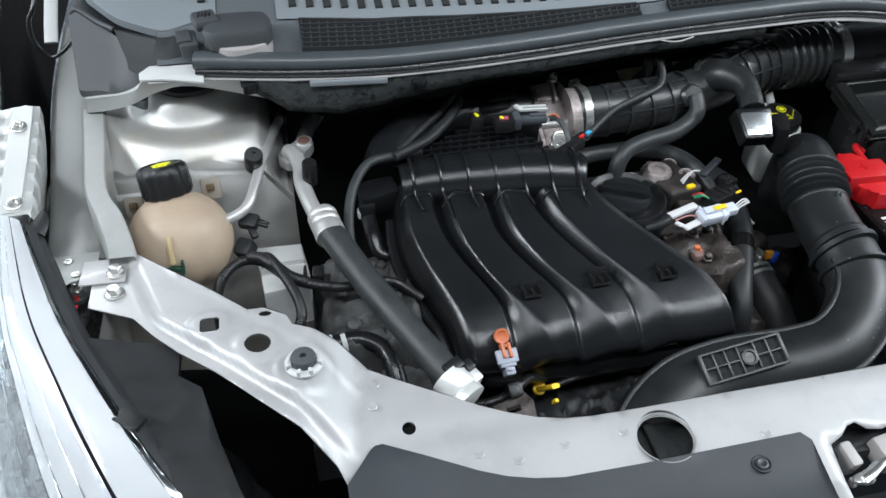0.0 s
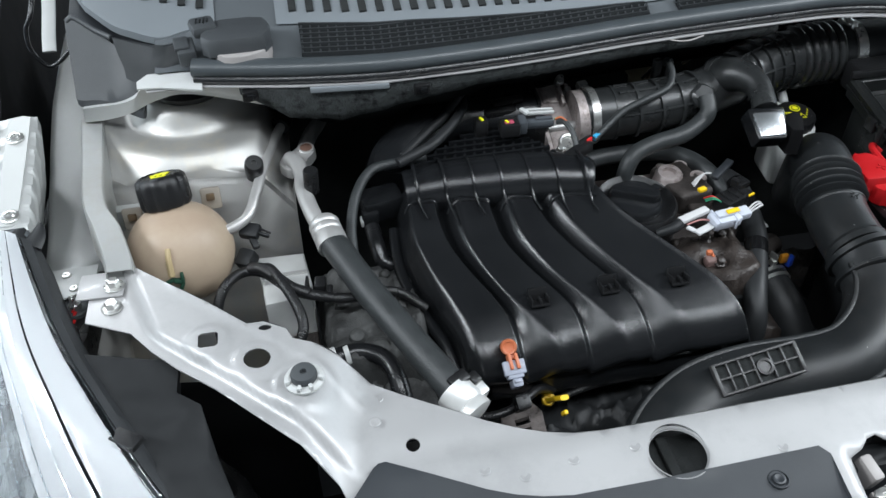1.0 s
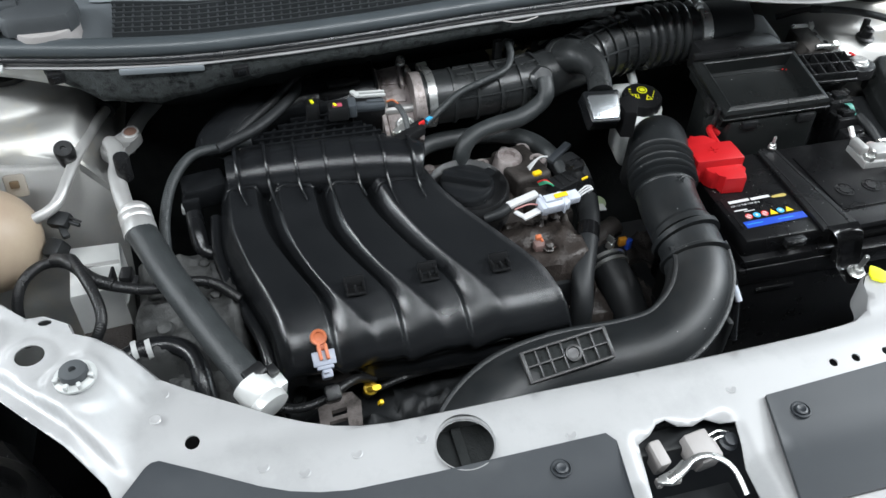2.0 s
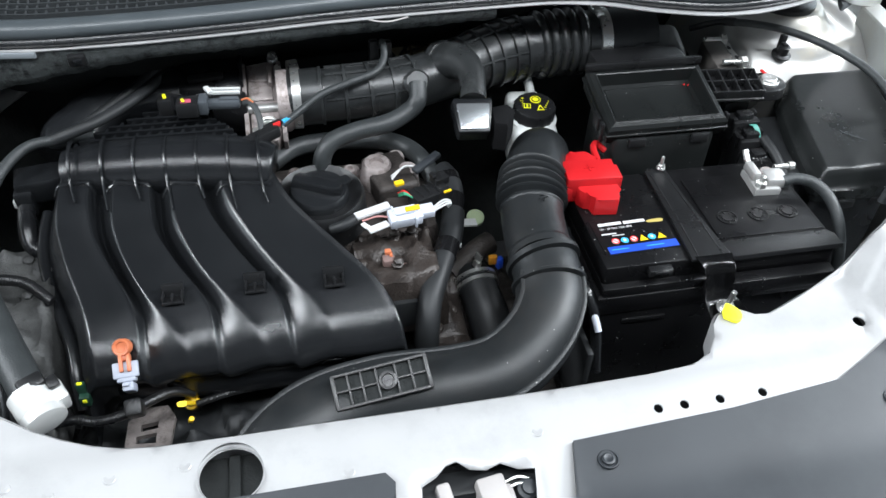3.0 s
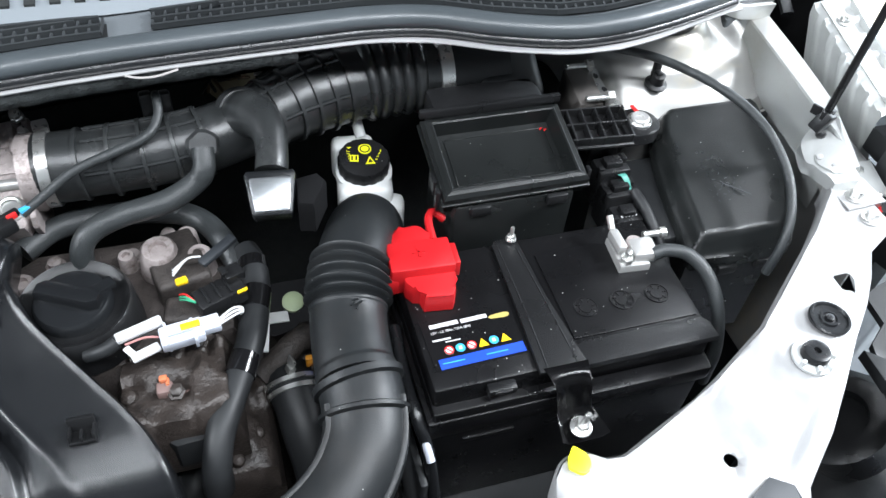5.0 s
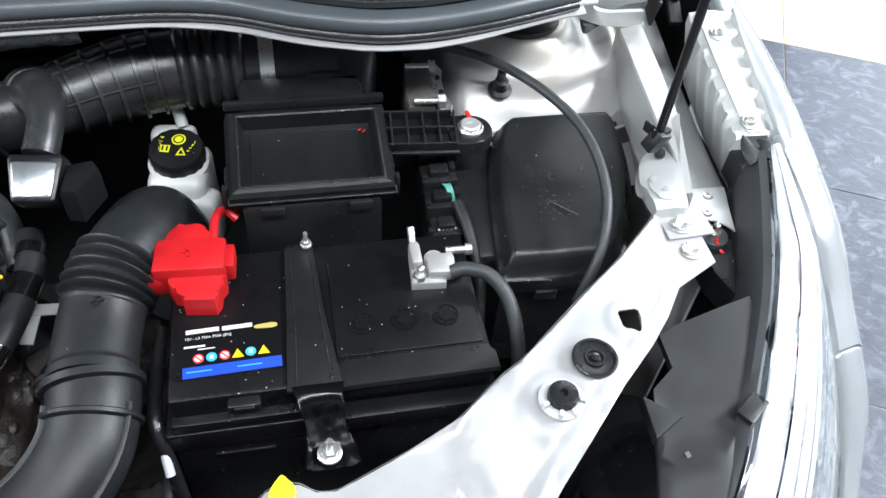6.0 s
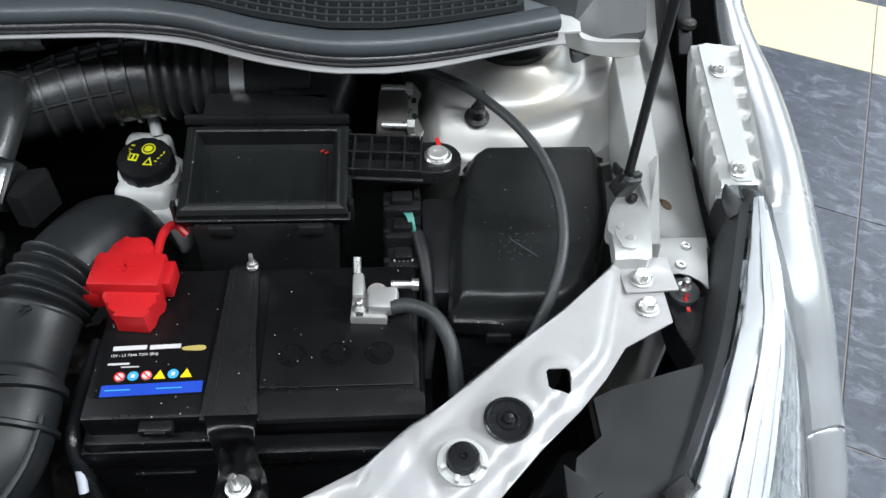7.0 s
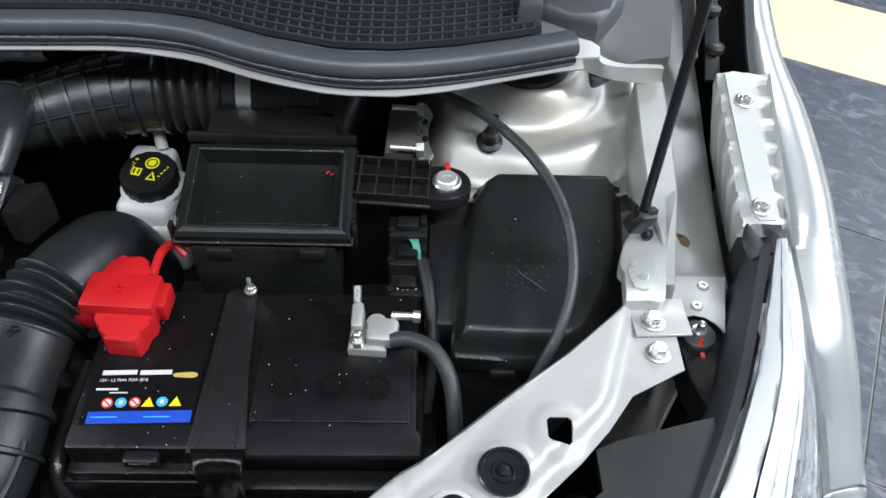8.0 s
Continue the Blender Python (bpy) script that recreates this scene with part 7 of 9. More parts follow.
def connectors():
    t = thing("wiring_connector", (0.01, 0.055, 0.87), "pale grey plastic wiring connector with white tape", "connector")
    bm = blank()
    box(bm, (0.012, 0.056, 0.879), (0.036, 0.019, 0.013), 0.002, (8, 0, 8))
    box(bm, (0.012, 0.057, 0.887), (0.024, 0.010, 0.005), 0.0012, (8, 0, 8))
    box(bm, (0.036, 0.060, 0.881), (0.016, 0.014, 0.010), 0.0015, (8, 0, 8))
    for x in (0.000, 0.022):
        box(bm, (x, 0.056, 0.879), (0.0025, 0.022, 0.015), 0.0008, (8, 0, 8))
    part("shell", bm, LILAC, t)
    bm = blank()
    box(bm, (0.020, 0.056, 0.8903), (0.016, 0.006, 0.0018), 0.0005, (8, 0, 8))
    part("lock", bm, YELLOW, t)
    bm = blank()
    box(bm, (-0.022, 0.066, 0.883), (0.040, 0.010, 0.006), 0.002, (0, -6, 14))
    box(bm, (-0.018, 0.045, 0.878), (0.024, 0.009, 0.003), 0.001, (0, 0, 22))
    box(bm, (-0.031, 0.050, 0.877), (0.006, 0.011, 0.0026), 0.001, (0, 0, 35))
    part("tape", bm, PRINT, t)
    for k, m in enumerate((mat("faded_pink_wire", (0.42, 0.20, 0.19), 0.5), DULL)):
        part("sleeve_wire", tube(blank(), [(-0.034 + 0.004 * k, 0.056, 0.879), (-0.018, 0.0575 + 0.003 * k, 0.882), (-0.006, 0.057, 0.880)], 0.0010, 6), m, t)
    for k in range(3):
        part("wire", tube(blank(), [(0.043, 0.057 + 0.003 * k, 0.882), (0.056, 0.061 + 0.004 * k, 0.886), (0.064, 0.066 + 0.002 * k, 0.883), (0.062, 0.07, 0.875)], 0.0011, 6), PRINT, t)
    bm = blank()
    tube(bm, [(-0.04, 0.06, 0.880), (-0.052, 0.056, 0.876), (-0.066, 0.06, 0.868)], 0.0062, 12)
    part("loom_end", bm, DULL, t)
    u = thing("wiring_connector", (0.05, 0.11, 0.86), "black wiring connectors with yellow locks and green wires", "connector")
    bm = blank()
    box(bm, (0.046, 0.098, 0.870), (0.044, 0.024, 0.018), 0.002, (0, 0, 22))
    for k in range(3):
        box(bm, (0.034 + 0.010 * k, 0.094 + 0.004 * k, 0.8795), (0.0022, 0.020, 0.003), 0.0006, (0, 0, 22))
    box(bm, (0.060, 0.112, 0.882), (0.018, 0.016, 0.010), 0.002, (0, 0, 22))
    box(bm, (0.052, 0.110, 0.889), (0.006, 0.010, 0.004), 0.001, (0, 0, 22))
    part("shell", bm, BLACK, u)
    bm = blank()
    box(bm, (0.05, 0.14, 0.885), (0.040, 0.010, 0.006), 0.002, (0, -8, 35))
    part("cable_tie", bm, GREY, u)
    bm = blank()
    box(bm, (0.015, 0.118, 0.876), (0.011, 0.007, 0.005), 0.0015, (0, 0, 15))
    part("lock", bm, YELLOW, u)
    bm = blank()
    box(bm, (0.066, 0.094, 0.8775), (0.010, 0.003, 0.003), 0.001, (0, 0, 20))
    part("lock", bm, YELLOW, u)
    for k in range(3):
        part("wire", tube(blank(), [(0.012, 0.1 + 0.003 * k, 0.872), (0.018, 0.092 + 0.003 * k, 0.880), (0.026, 0.09, 0.876)], 0.0010, 6), GREEN if k < 2 else REDPRINT, u)
    for k in range(3):
        part("white_wire", tube(blank(), [(0.008, 0.126 + 0.003 * k, 0.876), (0.022, 0.134 + 0.003 * k, 0.886 - 0.003 * k), (0.034, 0.137, 0.884)], 0.0011, 6), PRINT, u)
    w = thing("coil_plug", (0.03, 0.065, 0.84), "faded orange clip on a pink-grey plug", "connector")
    bm = blank()
    box(bm, (-0.010, 0.029, 0.842), (0.014, 0.013, 0.012), 0.003)
    box(bm, (0.004, 0.024, 0.838), (0.014, 0.006, 0.003), 0.001, (0, 0, 6))
    part("shell", bm, mat("pinkish_dusty_plug", (0.16, 0.105, 0.095), 0.5), w)
    bm = blank()
    box(bm, (-0.010, 0.035, 0.850), (0.007, 0.006, 0.006), 0.0015)
    box(bm, (-0.007, 0.033, 0.846), (0.003, 0.008, 0.008), 0.001)
    part("clip", bm, ORANGE, w)
    # connectors on the throttle
    v = thing("throttle_connector", (-0.185, 0.215, 0.92), "grey throttle plugs with yellow and pink locks", "connector")
    bm = blank()
    box(bm, (-0.172, 0.206, 0.942), (0.044, 0.012, 0.011), 0.004, (0, 0, -4))
    box(bm, (-0.162, 0.206, 0.948), (0.020, 0.006, 0.003), 0.001, (0, 0, -4))
    box(bm, (-0.190, 0.2045, 0.944), (0.010, 0.020, 0.017), 0.002, (0, 0, -4))
    part("shell", bm, mat("blue_grey_connector", (0.055, 0.062, 0.07), 0.36, 0, 0.2, 40, 800, 0.2), v)
    bm = blank()
    box(bm, (-0.2065, 0.201, 0.944), (0.024, 0.020, 0.018), 0.003, (0, 0, -4))
    box(bm, (-0.234, 0.230, 0.930), (0.016, 0.018, 0.024), 0.003, (0, 0, -4))
    part("head", bm, BLACK, v)
    bm = blank()
    box(bm, (-0.166, 0.2175, 0.953), (0.034, 0.0035, 0.004), 0.001, (0, 0, -6))
    box(bm, (-0.166, 0.2105, 0.953), (0.034, 0.0035, 0.004), 0.001, (0, 0, -6))
    box(bm, (-0.184, 0.2165, 0.954), (0.006, 0.014, 0.004), 0.0012, (0, 0, 25))
    part("latch", bm, WHITEPL, v, "white latch clip")
    bm = blank()
    box(bm, (-0.2075, 0.1985, 0.9530), (0.011, 0.007, 0.0025), 0.001)
    part("pink_lock", bm, mat("faded_pink_lock", (0.40, 0.07, 0.11), 0.45), v)
    bm = blank()
    box(bm, (-0.2105, 0.1975, 0.9550), (0.003, 0.006, 0.0015), 0.0005, (0, 0, 20))
    part("yellow_lock", bm, LEMON, v)
    bm = blank()
    box(bm, (-0.234, 0.229, 0.9425), (0.004, 0.008, 0.003), 0.001, (0, 0, 15))
    part("yellow_lock", bm, LEMON, v)
    part("wire", plain_tube([(-0.147, 0.204, 0.942), (-0.138, 0.200, 0.943), (-0.132, 0.188, 0.936), (-0.130, 0.172, 0.922), (-0.133, 0.158, 0.905)], 0.0036), HOSE, v)
    part("wire", plain_tube([(-0.149, 0.207, 0.944), (-0.142, 0.206, 0.946), (-0.137, 0.202, 0.945)], 0.0014), GREEN, v)
    part("wire", plain_tube([(-0.149, 0.204, 0.946), (-0.142, 0.203, 0.948), (-0.136, 0.198, 0.945)], 0.0012), ORANGE, v)
    x = thing("sensor_plug", (-0.12, 0.165, 0.915), "black sensor plug with red and blue tape", "connector")
    bm = blank()
    box(bm, (-0.132, 0.166, 0.920), (0.046, 0.014, 0.014), 0.003, (0, -4, 30))
    box(bm, (-0.118, 0.179, 0.926), (0.022, 0.006, 0.008), 0.002, (0, -4, 30))
    part("shell", bm, BLACK, x)
    bm = blank()
    box(bm, (-0.113, 0.1775, 0.9275), (0.009, 0.0030, 0.0060), 0.001, (0, 0, 32))
    part("red_tape", bm, REDPRINT, x)
    bm = blank()
    box(bm, (-0.1025, 0.1825, 0.9275), (0.009, 0.0050, 0.0075), 0.001, (0, 0, 32))
    part("blue_tape", bm, SKY, x)
    y = thing("loom_tape", (-0.24, 0.3, 0.95), "blue and red tape on a loom end", "tape")
    bm = blank()
    box(bm, (-0.2234, 0.334, 0.932), (0.014, 0.010, 0.010), 0.002, (0, 0, 20))
    part("blue_tape", bm, SKY, y)
    bm = blank()
    box(bm, (-0.207, 0.330, 0.924), (0.014, 0.006, 0.006), 0.002, (0, 0, -20))
    part("red_tape", bm, REDPRINT, y)


connectors()

# ---- injector plug and dipstick at the front of the manifold ----
J = thing("injector_plug", (-0.268, -0.085, 0.81), "orange ball cap on a pale grey injector connector", "connector")
bm = blank()
lathe(bm, [(0.0045, -0.008), (0.0078, -0.007), (0.0085, 0.003), (0.0072, 0.005), (0.0055, 0.0045), (0.0045, 0.003), (0.001, 0.0025)], (-0.274, -0.056, 0.851), (-0.1, -0.7, 0.7), 20)
box(bm, (-0.2755, -0.069, 0.842), (0.0035, 0.016, 0.010), 0.001, (30, 0, 5))
box(bm, (-0.2685, -0.069, 0.842), (0.0035, 0.016, 0.010), 0.001, (30, 0, 5))
box(bm, (-0.272, -0.062, 0.843), (0.009, 0.008, 0.010), 0.002, (30, 0, 5))
part("cap", bm, ORANGE, J, "faded orange cap")
bm = blank()
box(bm, (-0.272, -0.073, 0.838), (0.023, 0.015, 0.005), 0.0012, (32, 0, 3))
box(bm, (-0.272, -0.076, 0.832), (0.017, 0.011, 0.010), 0.0015, (32, 0, 3))
box(bm, (-0.271, -0.081, 0.822), (0.0105, 0.009, 0.020), 0.002, (32, 0, 3))
box(bm, (-0.272, -0.0845, 0.830), (0.006, 0.003, 0.010), 0.0008, (32, 0, 3))
part("shell", bm, mat("grey_injector_plastic", (0.30, 0.32, 0.38), 0.4, 0, 0.06, 30, 800, 0.1), J)
bm = blank()
box(bm, (-0.269, -0.094, 0.806), (0.016, 0.016, 0.026), 0.003, (30, 0, 5))
part("socket", bm, BLACK, J)
D = thing("oil_dipstick", (-0.245, -0.12, 0.82), "yellow dipstick handle ring in a black tube", "dipstick")
bm = blank()
lathe(bm, [(0.0068, -0.003), (0.0082, 0.0), (0.0070, 0.003), (0.004, 0.003)], (-0.2262, -0.060, 0.760), (0.0, -0.6, 0.8), 20)
tube(bm, [(-0.2262, -0.062, 0.761), (-0.2256, -0.082, 0.787), (-0.2252, -0.100, 0.811)], 0.0046, 12, 4, flat=0.6, power=3)
part("handle", bm, YELLOW, D)
bm = blank()
tube(bm, [(-0.2262, -0.058, 0.757), (-0.228, -0.045, 0.735), (-0.23, -0.03, 0.70)], 0.006, 10)
part("tube", bm, BLACK, D)
bm = blank()
box(bm, (-0.222, -0.098, 0.782), (0.005, 0.005, 0.009), 0.0015, (20, 20, 0))
part("clip", bm, YELLOW, D)
G = thing("fuel_rail_bracket", (-0.265, -0.09, 0.765), "grey cast bracket with two rectangular openings", "bracket")
bm = sheet(blank(), [(-0.285, -0.080), (-0.268, -0.066), (-0.248, -0.066), (-0.240, -0.080), (-0.244, -0.118), (-0.286, -0.110)], [[(-0.272, -0.086), (-0.256, -0.084), (-0.256, -0.092), (-0.272, -0.094)], [(-0.276, -0.099), (-0.257, -0.097), (-0.257, -0.109), (-0.276, -0.107)]], lambda x, y: 0.768, 0.006, 0.006)
part("casting", bm, mat("grimy_bracket_alloy", (0.15, 0.132, 0.125), 0.5, 0.3, 0.35, 90, 350, 0.8, stain=(0.07, 0.06, 0.055)), G)
plain_hose("wiring_loom", [(-0.36, -0.085, 0.785), (-0.325, -0.090, 0.795), (-0.304, -0.099, 0.80), (-0.280, -0.095, 0.80), (-0.259, -0.082, 0.798), (-0.241, -0.068, 0.79), (-0.222, -0.060, 0.775)], 0.0048, BLACK, "black wiring loom along the manifold foot", "wiring")
plain_hose("wiring_loom", [(-0.220, -0.066, 0.764), (-0.205, -0.065, 0.768), (-0.183, -0.060, 0.768), (-0.155, -0.056, 0.766), (-0.127, -0.054, 0.762), (-0.102, -0.053, 0.756)], 0.0036, BLACK, "thin corrugated loom by the dipstick", "wiring")
K = thing("sensor_connector", (-0.318, -0.068, 0.795), "dark green and yellow sensor clip under the hose end", "connector")
bm = blank()
box(bm, (-0.319, -0.066, 0.812), (0.009, 0.006, 0.014), 0.002)
box(bm, (-0.317, -0.072, 0.801), (0.010, 0.008, 0.014), 0.002)
part("shell", bm, mat("olive_plug_plastic", (0.012, 0.045, 0.028), 0.4, 0, 0.2, 60, 700, 0.1), K)
bm = blank()
box(bm, (-0.319, -0.067, 0.8195), (0.005, 0.003, 0.002), 0.0006)
box(bm, (-0.3165, -0.0765, 0.804), (0.004, 0.002, 0.004), 0.0006)
part("lock", bm, LEMON, K)


# ---- fresh air duct ----
def air_duct():
    t = thing("air_duct", (0.1, -0.05, 0.8), "large black plastic fresh air duct with bellows", "air duct")
    upper = [(0.203, 0.178, 0.79), (0.201, 0.172, 0.825), (0.192, 0.155, 0.866), (0.176, 0.12, 0.878), (0.16, 0.08, 0.876), (0.152, 0.045, 0.867), (0.149, 0.015, 0.862), (0.1485, -0.01, 0.858)]
    bm = blank()
    def rad(s):
        r = 0.0355
        if 0.50 < s < 0.655:
            r += 0.0005 + 0.0044 * math.sin((s - 0.50) / 0.155 * math.pi * 10)
        if s > 0.67:
            r = 0.0345
        return r + 0.0015 * smooth(0.93, 0.96, s)
    tube(bm, upper, rad, 32, 40)
    part("bellows_pipe", bm, DUCT, t, sharp=60)
    lower = [(0.1485, -0.008, 0.858), (0.149, -0.03, 0.852), (0.143, -0.062, 0.842), (0.12, -0.094, 0.83), (0.08, -0.12, 0.82), (0.035, -0.124, 0.812), (-0.03, -0.121, 0.806), (-0.085, -0.130, 0.803), (-0.122, -0.147, 0.798), (-0.146, -0.168, 0.786), (-0.158, -0.195, 0.765)]
    bm = blank()
    tube(bm, lower, lambda s: 0.036 + 0.006 * smooth(0.3, 0.8, s), 32, 10, flat=0.92)
    part("front_pipe", bm, DUCT, t, sharp=60)
    fr = frames_along(spline(lower, 10))
    bm = blank()
    lathe(bm, [(0.036, -0.004), (0.040, -0.003), (0.040, 0.003), (0.036, 0.004)], fr[2][0], fr[2][1], 32)
    part("joint_ring", bm, DUCT, t)
    bm = blank()
    lathe(bm, [(0.0365, -0.003), (0.0392, -0.0015), (0.0392, 0.0015), (0.0365, 0.003)], fr[13][0], fr[13][1], 32)
    part("joint_ring", bm, DUCT, t)
    # moulding seams on both sides
    for sgn in (-1, 1):
        pts = []
        for i in range(12, len(fr) - 6, 4):
            c, tg, s, u = fr[i]
            k = i / (len(fr) - 1)
            r = 0.036 + 0.006 * smooth(0.3, 0.8, k)
            pts.append(c + (s * sgn * 0.85 + Vector((0, 0, 0.5))).normalized() * (r - 0.0005))
        part("seam", tube(blank(), pts, 0.0034, 10, 2, flat=0.7, power=3), DUCT, t)
    # ribbed fixing plate with its screw
    m = pose(-0.034, -0.134, 0.8485, 28, -7, 3)
    bm = blank()
    for x in (-0.036, -0.0235, -0.0095, 0.0085, 0.0225):
        box(bm, (x, 0, 0), (0.0018, 0.028, 0.006), 0.0004)
    for x in (-0.0495, 0.0375):
        box(bm, (x, 0, 0), (0.0036, 0.032, 0.0075), 0.001)
    box(bm, (-0.006, 0, 0), (0.084, 0.0018, 0.006), 0.0004)
    for y in (-0.0150, 0.0150):
        box(bm, (-0.006, y, 0), (0.090, 0.0028, 0.0072), 0.0008)
    move(bm, bm.verts[:], m)
    g = part("fixing_grid", bm, GRIDPL, t)
    # dark floor paints the shade of the grid's recesses
    bm = blank()
    box(bm, (-0.006, 0, -0.004), (0.088, 0.032, 0.004), 0.0004)
    move(bm, bm.verts[:], m)
    part("grid_plate", bm, FELT, g)
    bm = blank()
    lathe(bm, [(0.0085, 0), (0.0085, 0.005), (0.006, 0.0055), (0.0055, 0.003), (0.003, 0.003)], (0, 0, 0), (0, 0, 1), 18)
    move(bm, bm.verts[:], m)
    part("screw", bm, GRIDPL, g)
    bm = blank()
    for i, (x, y) in enumerate(((0, 0.004), (0.003, 0), (-0.003, 0), (0, -0.004))):
        box(bm, (0.158 + x, 0.038 + y, 0.9025), (0.005, 0.0015, 0.001), 0, (0, 0, 20 * i))
    part("moulded_mark", bm, DUCT, t)
    return t


air_duct()


# ---- brake fluid reservoir ----
def brake_reservoir():
    t = thing("brake_fluid_reservoir", (0.22, 0.24, 0.8), "milky white brake fluid reservoir with black cap", "fluid reservoir")
    bm = blank()
    box(bm, (0.209, 0.240, 0.825), (0.058, 0.066, 0.08), 0.012, (0, 0, -8), 4)
    box(bm, (0.228, 0.212, 0.815), (0.036, 0.03, 0.06), 0.009, (0, 0, -14), 3)
    box(bm, (0.204, 0.278, 0.852), (0.046, 0.024, 0.05), 0.008, (0, 0, -6), 3)
    lathe(bm, [(0.030, 0), (0.030, 0.012), (0.026, 0.014)], (0.209, 0.243, 0.853), (0, -0.12, 1), 30)
    lathe(bm, [(0.006, 0), (0.006, 0.02)], (0.214, 0.280, 0.878), (-0.15, 0.5, 0.7), 12)
    part("bottle", bm, MILK, t)
    bm = blank()
    ax = (0.0, -0.12, 1)
    lathe(bm, [(0.0275, -0.008), (0.0275, 0.008), (0.026, 0.0105), (0.022, 0.011)], (0.209, 0.243, 0.872), ax, 48, lambda k: 1.0 if k % 3 else 0.97)
    cap = part("cap", bm, BLACK, t, "ribbed black screw cap with yellow symbols")
    m = pose(0.209, 0.2418, 0.8832, 7, 0, -12)
    bm = blank()
    lathe(bm, [(0.007, 0), (0.007, 0.0006), (0.003, 0.0006)], (0.001, 0.010, 0), (0, 0, 1), 20)
    box(bm, (-0.010, -0.003, 0), (0.009, 0.009, 0.0006), 0)
    prism(bm, [(0.002, -0.011), (0.012, -0.010), (0.006, 0.0)], 0, 0.0006)
    for k in range(4):
        box(bm, (0.013 + 0.0015 * k, -0.004 + 0.004 * k, 0), (0.0025, 0.001, 0.0006), 0, (0, 0, 30 * k))
    move(bm, bm.verts[:], m)
    part("symbol", bm, LEMON, cap)
    bm = blank()
    lathe(bm, [(0.0054, 0.0006), (0.0054, 0.0010), (0.0042, 0.0010), (0.0042, 0.0006)], (0.001, 0.010, 0), (0, 0, 1), 20)
    bm.faces.ensure_lookup_table()
    for f in [f for f in bm.faces if len(f.verts) > 8]:
        bm.faces.remove(f)
    prism(bm, [(0.0045, -0.0092), (0.0095, -0.0088), (0.0063, -0.0035)], 0.0005, 0.0010)
    for k in (-0.0022, 0.0022):
        box(bm, (-0.010 + k, -0.003, 0.0006), (0.0016, 0.0055, 0.0008), 0)
    move(bm, bm.verts[:], m)
    part("symbol_gap", bm, BLACK, cap)
    words("lettering", "DOT 4", 0.0065, m @ pose(-0.0155, -0.006, 0.0, 0, 0, 84), LEMON, cap)
    return t


brake_reservoir()


# ---- air filter box ----
def air_box():
    t = thing("air_filter_box", (0.34, 0.18, 0.72), "black plastic air filter box with recessed lid", "air filter box")
    bm = blank()
    box(bm, (0.337, 0.175, 0.80), (0.128, 0.09, 0.20), 0.006)
    part("lower_case", bm, LIDPL, t)
    # lid: sloping frame round a recessed panel
    m = pose(0.338, 0.178, 0.926, 12, 0, 0)
    W, H = 0.146, 0.094
    def ringface(x0, y0, z0, x1, y1, z1, bm):
        a = [bm.verts.new((sx * x0, sy * y0, z0)) for sx, sy in ((-1, -1), (1, -1), (1, 1), (-1, 1))]
        b = [bm.verts.new((sx * x1, sy * y1, z1)) for sx, sy in ((-1, -1), (1, -1), (1, 1), (-1, 1))]
        for i in range(4):
            bm.faces.new((a[i], a[(i + 1) % 4], b[(i + 1) % 4], b[i]))
        return a, b
    bm = blank()
    seq = [(W / 2, H / 2, -0.026), (W / 2 + 0.002, H / 2 + 0.002, -0.010), (W / 2 + 0.002, H / 2 + 0.002, -0.004), (W / 2 - 0.001, H / 2 - 0.001, 0.0), (W / 2 - 0.0055, H / 2 - 0.0045, 0.001), (W / 2 - 0.0075, H / 2 - 0.0065, 0.0025), (W / 2 - 0.009, H / 2 - 0.008, 0.0015), (W / 2 - 0.0135, H / 2 - 0.0115, -0.014)]
    last = None
    for p, q in zip(seq, seq[1:]):
        a, b = ringface(*p, *q, bm)
        last = b
    bm.faces.new(last)
    bmesh.ops.remove_doubles(bm, verts=bm.verts[:], dist=1e-5)
    move(bm, bm.verts[:], m)
    lid = part("lid", bm, LIDPL, t, sharp=20)
    bm = blank()
    for sy in (-1, 1):
        box(bm, (0, sy * 0.0285, -0.0138), (0.108, 0.0012, 0.0014), 0.0004)
        box(bm, (sy * 0.054, 0, -0.0138), (0.0012, 0.057, 0.0014), 0.0004)
    move(bm, bm.verts[:], m)
    part("panel_step", bm, LIDPL, lid)
    bm = blank()
    for sy in (-1, 1):
        box(bm, (0, sy * (H / 2 + 0.0026), -0.012), (W + 0.008, 0.003, 0.003), 0.001)
        box(bm, (sy * (W / 2 + 0.0026), 0, -0.012), (0.003, H + 0.006, 0.003), 0.001)
    move(bm, bm.verts[:], m)
    part("lid_lip", bm, LIDPL, lid)
    bm = blank()
    box(bm, (0.338, 0.227, 0.941), (0.152, 0.006, 0.010), 0.002)
    box(bm, (0.337, 0.245, 0.925), (0.12, 0.04, 0.04), 0.006)
    part("rear_rim", bm, BLACK, t)
    bm = blank()
    lathe(bm, [(0.0385, -0.04), (0.0385, 0.03), (0.036, 0.03)], (0.345, 0.306, 0.934), (1, 0.0, 0), 28)
    box(bm, (0.378, 0.285, 0.915), (0.07, 0.08, 0.06), 0.012, (0, 0, -12), 3)
    part("outlet", bm, DULL, t)
    for x in (0.30, 0.38):
        bm = blank()
        box(bm, (x, 0.128, 0.895), (0.022, 0.006, 0.012), 0.002)
        part("catch", bm, BLACK, t)
    for x in (0.262, 0.413):
        bm = blank()
        box(bm, (x, 0.165, 0.905), (0.006, 0.018, 0.018), 0.002)
        box(bm, (x + (0.003 if x > 0.3 else -0.003), 0.142, 0.905), (0.004, 0.008, 0.024), 0.001)
        part("clip", bm, BLACK, t)
    bm = blank()
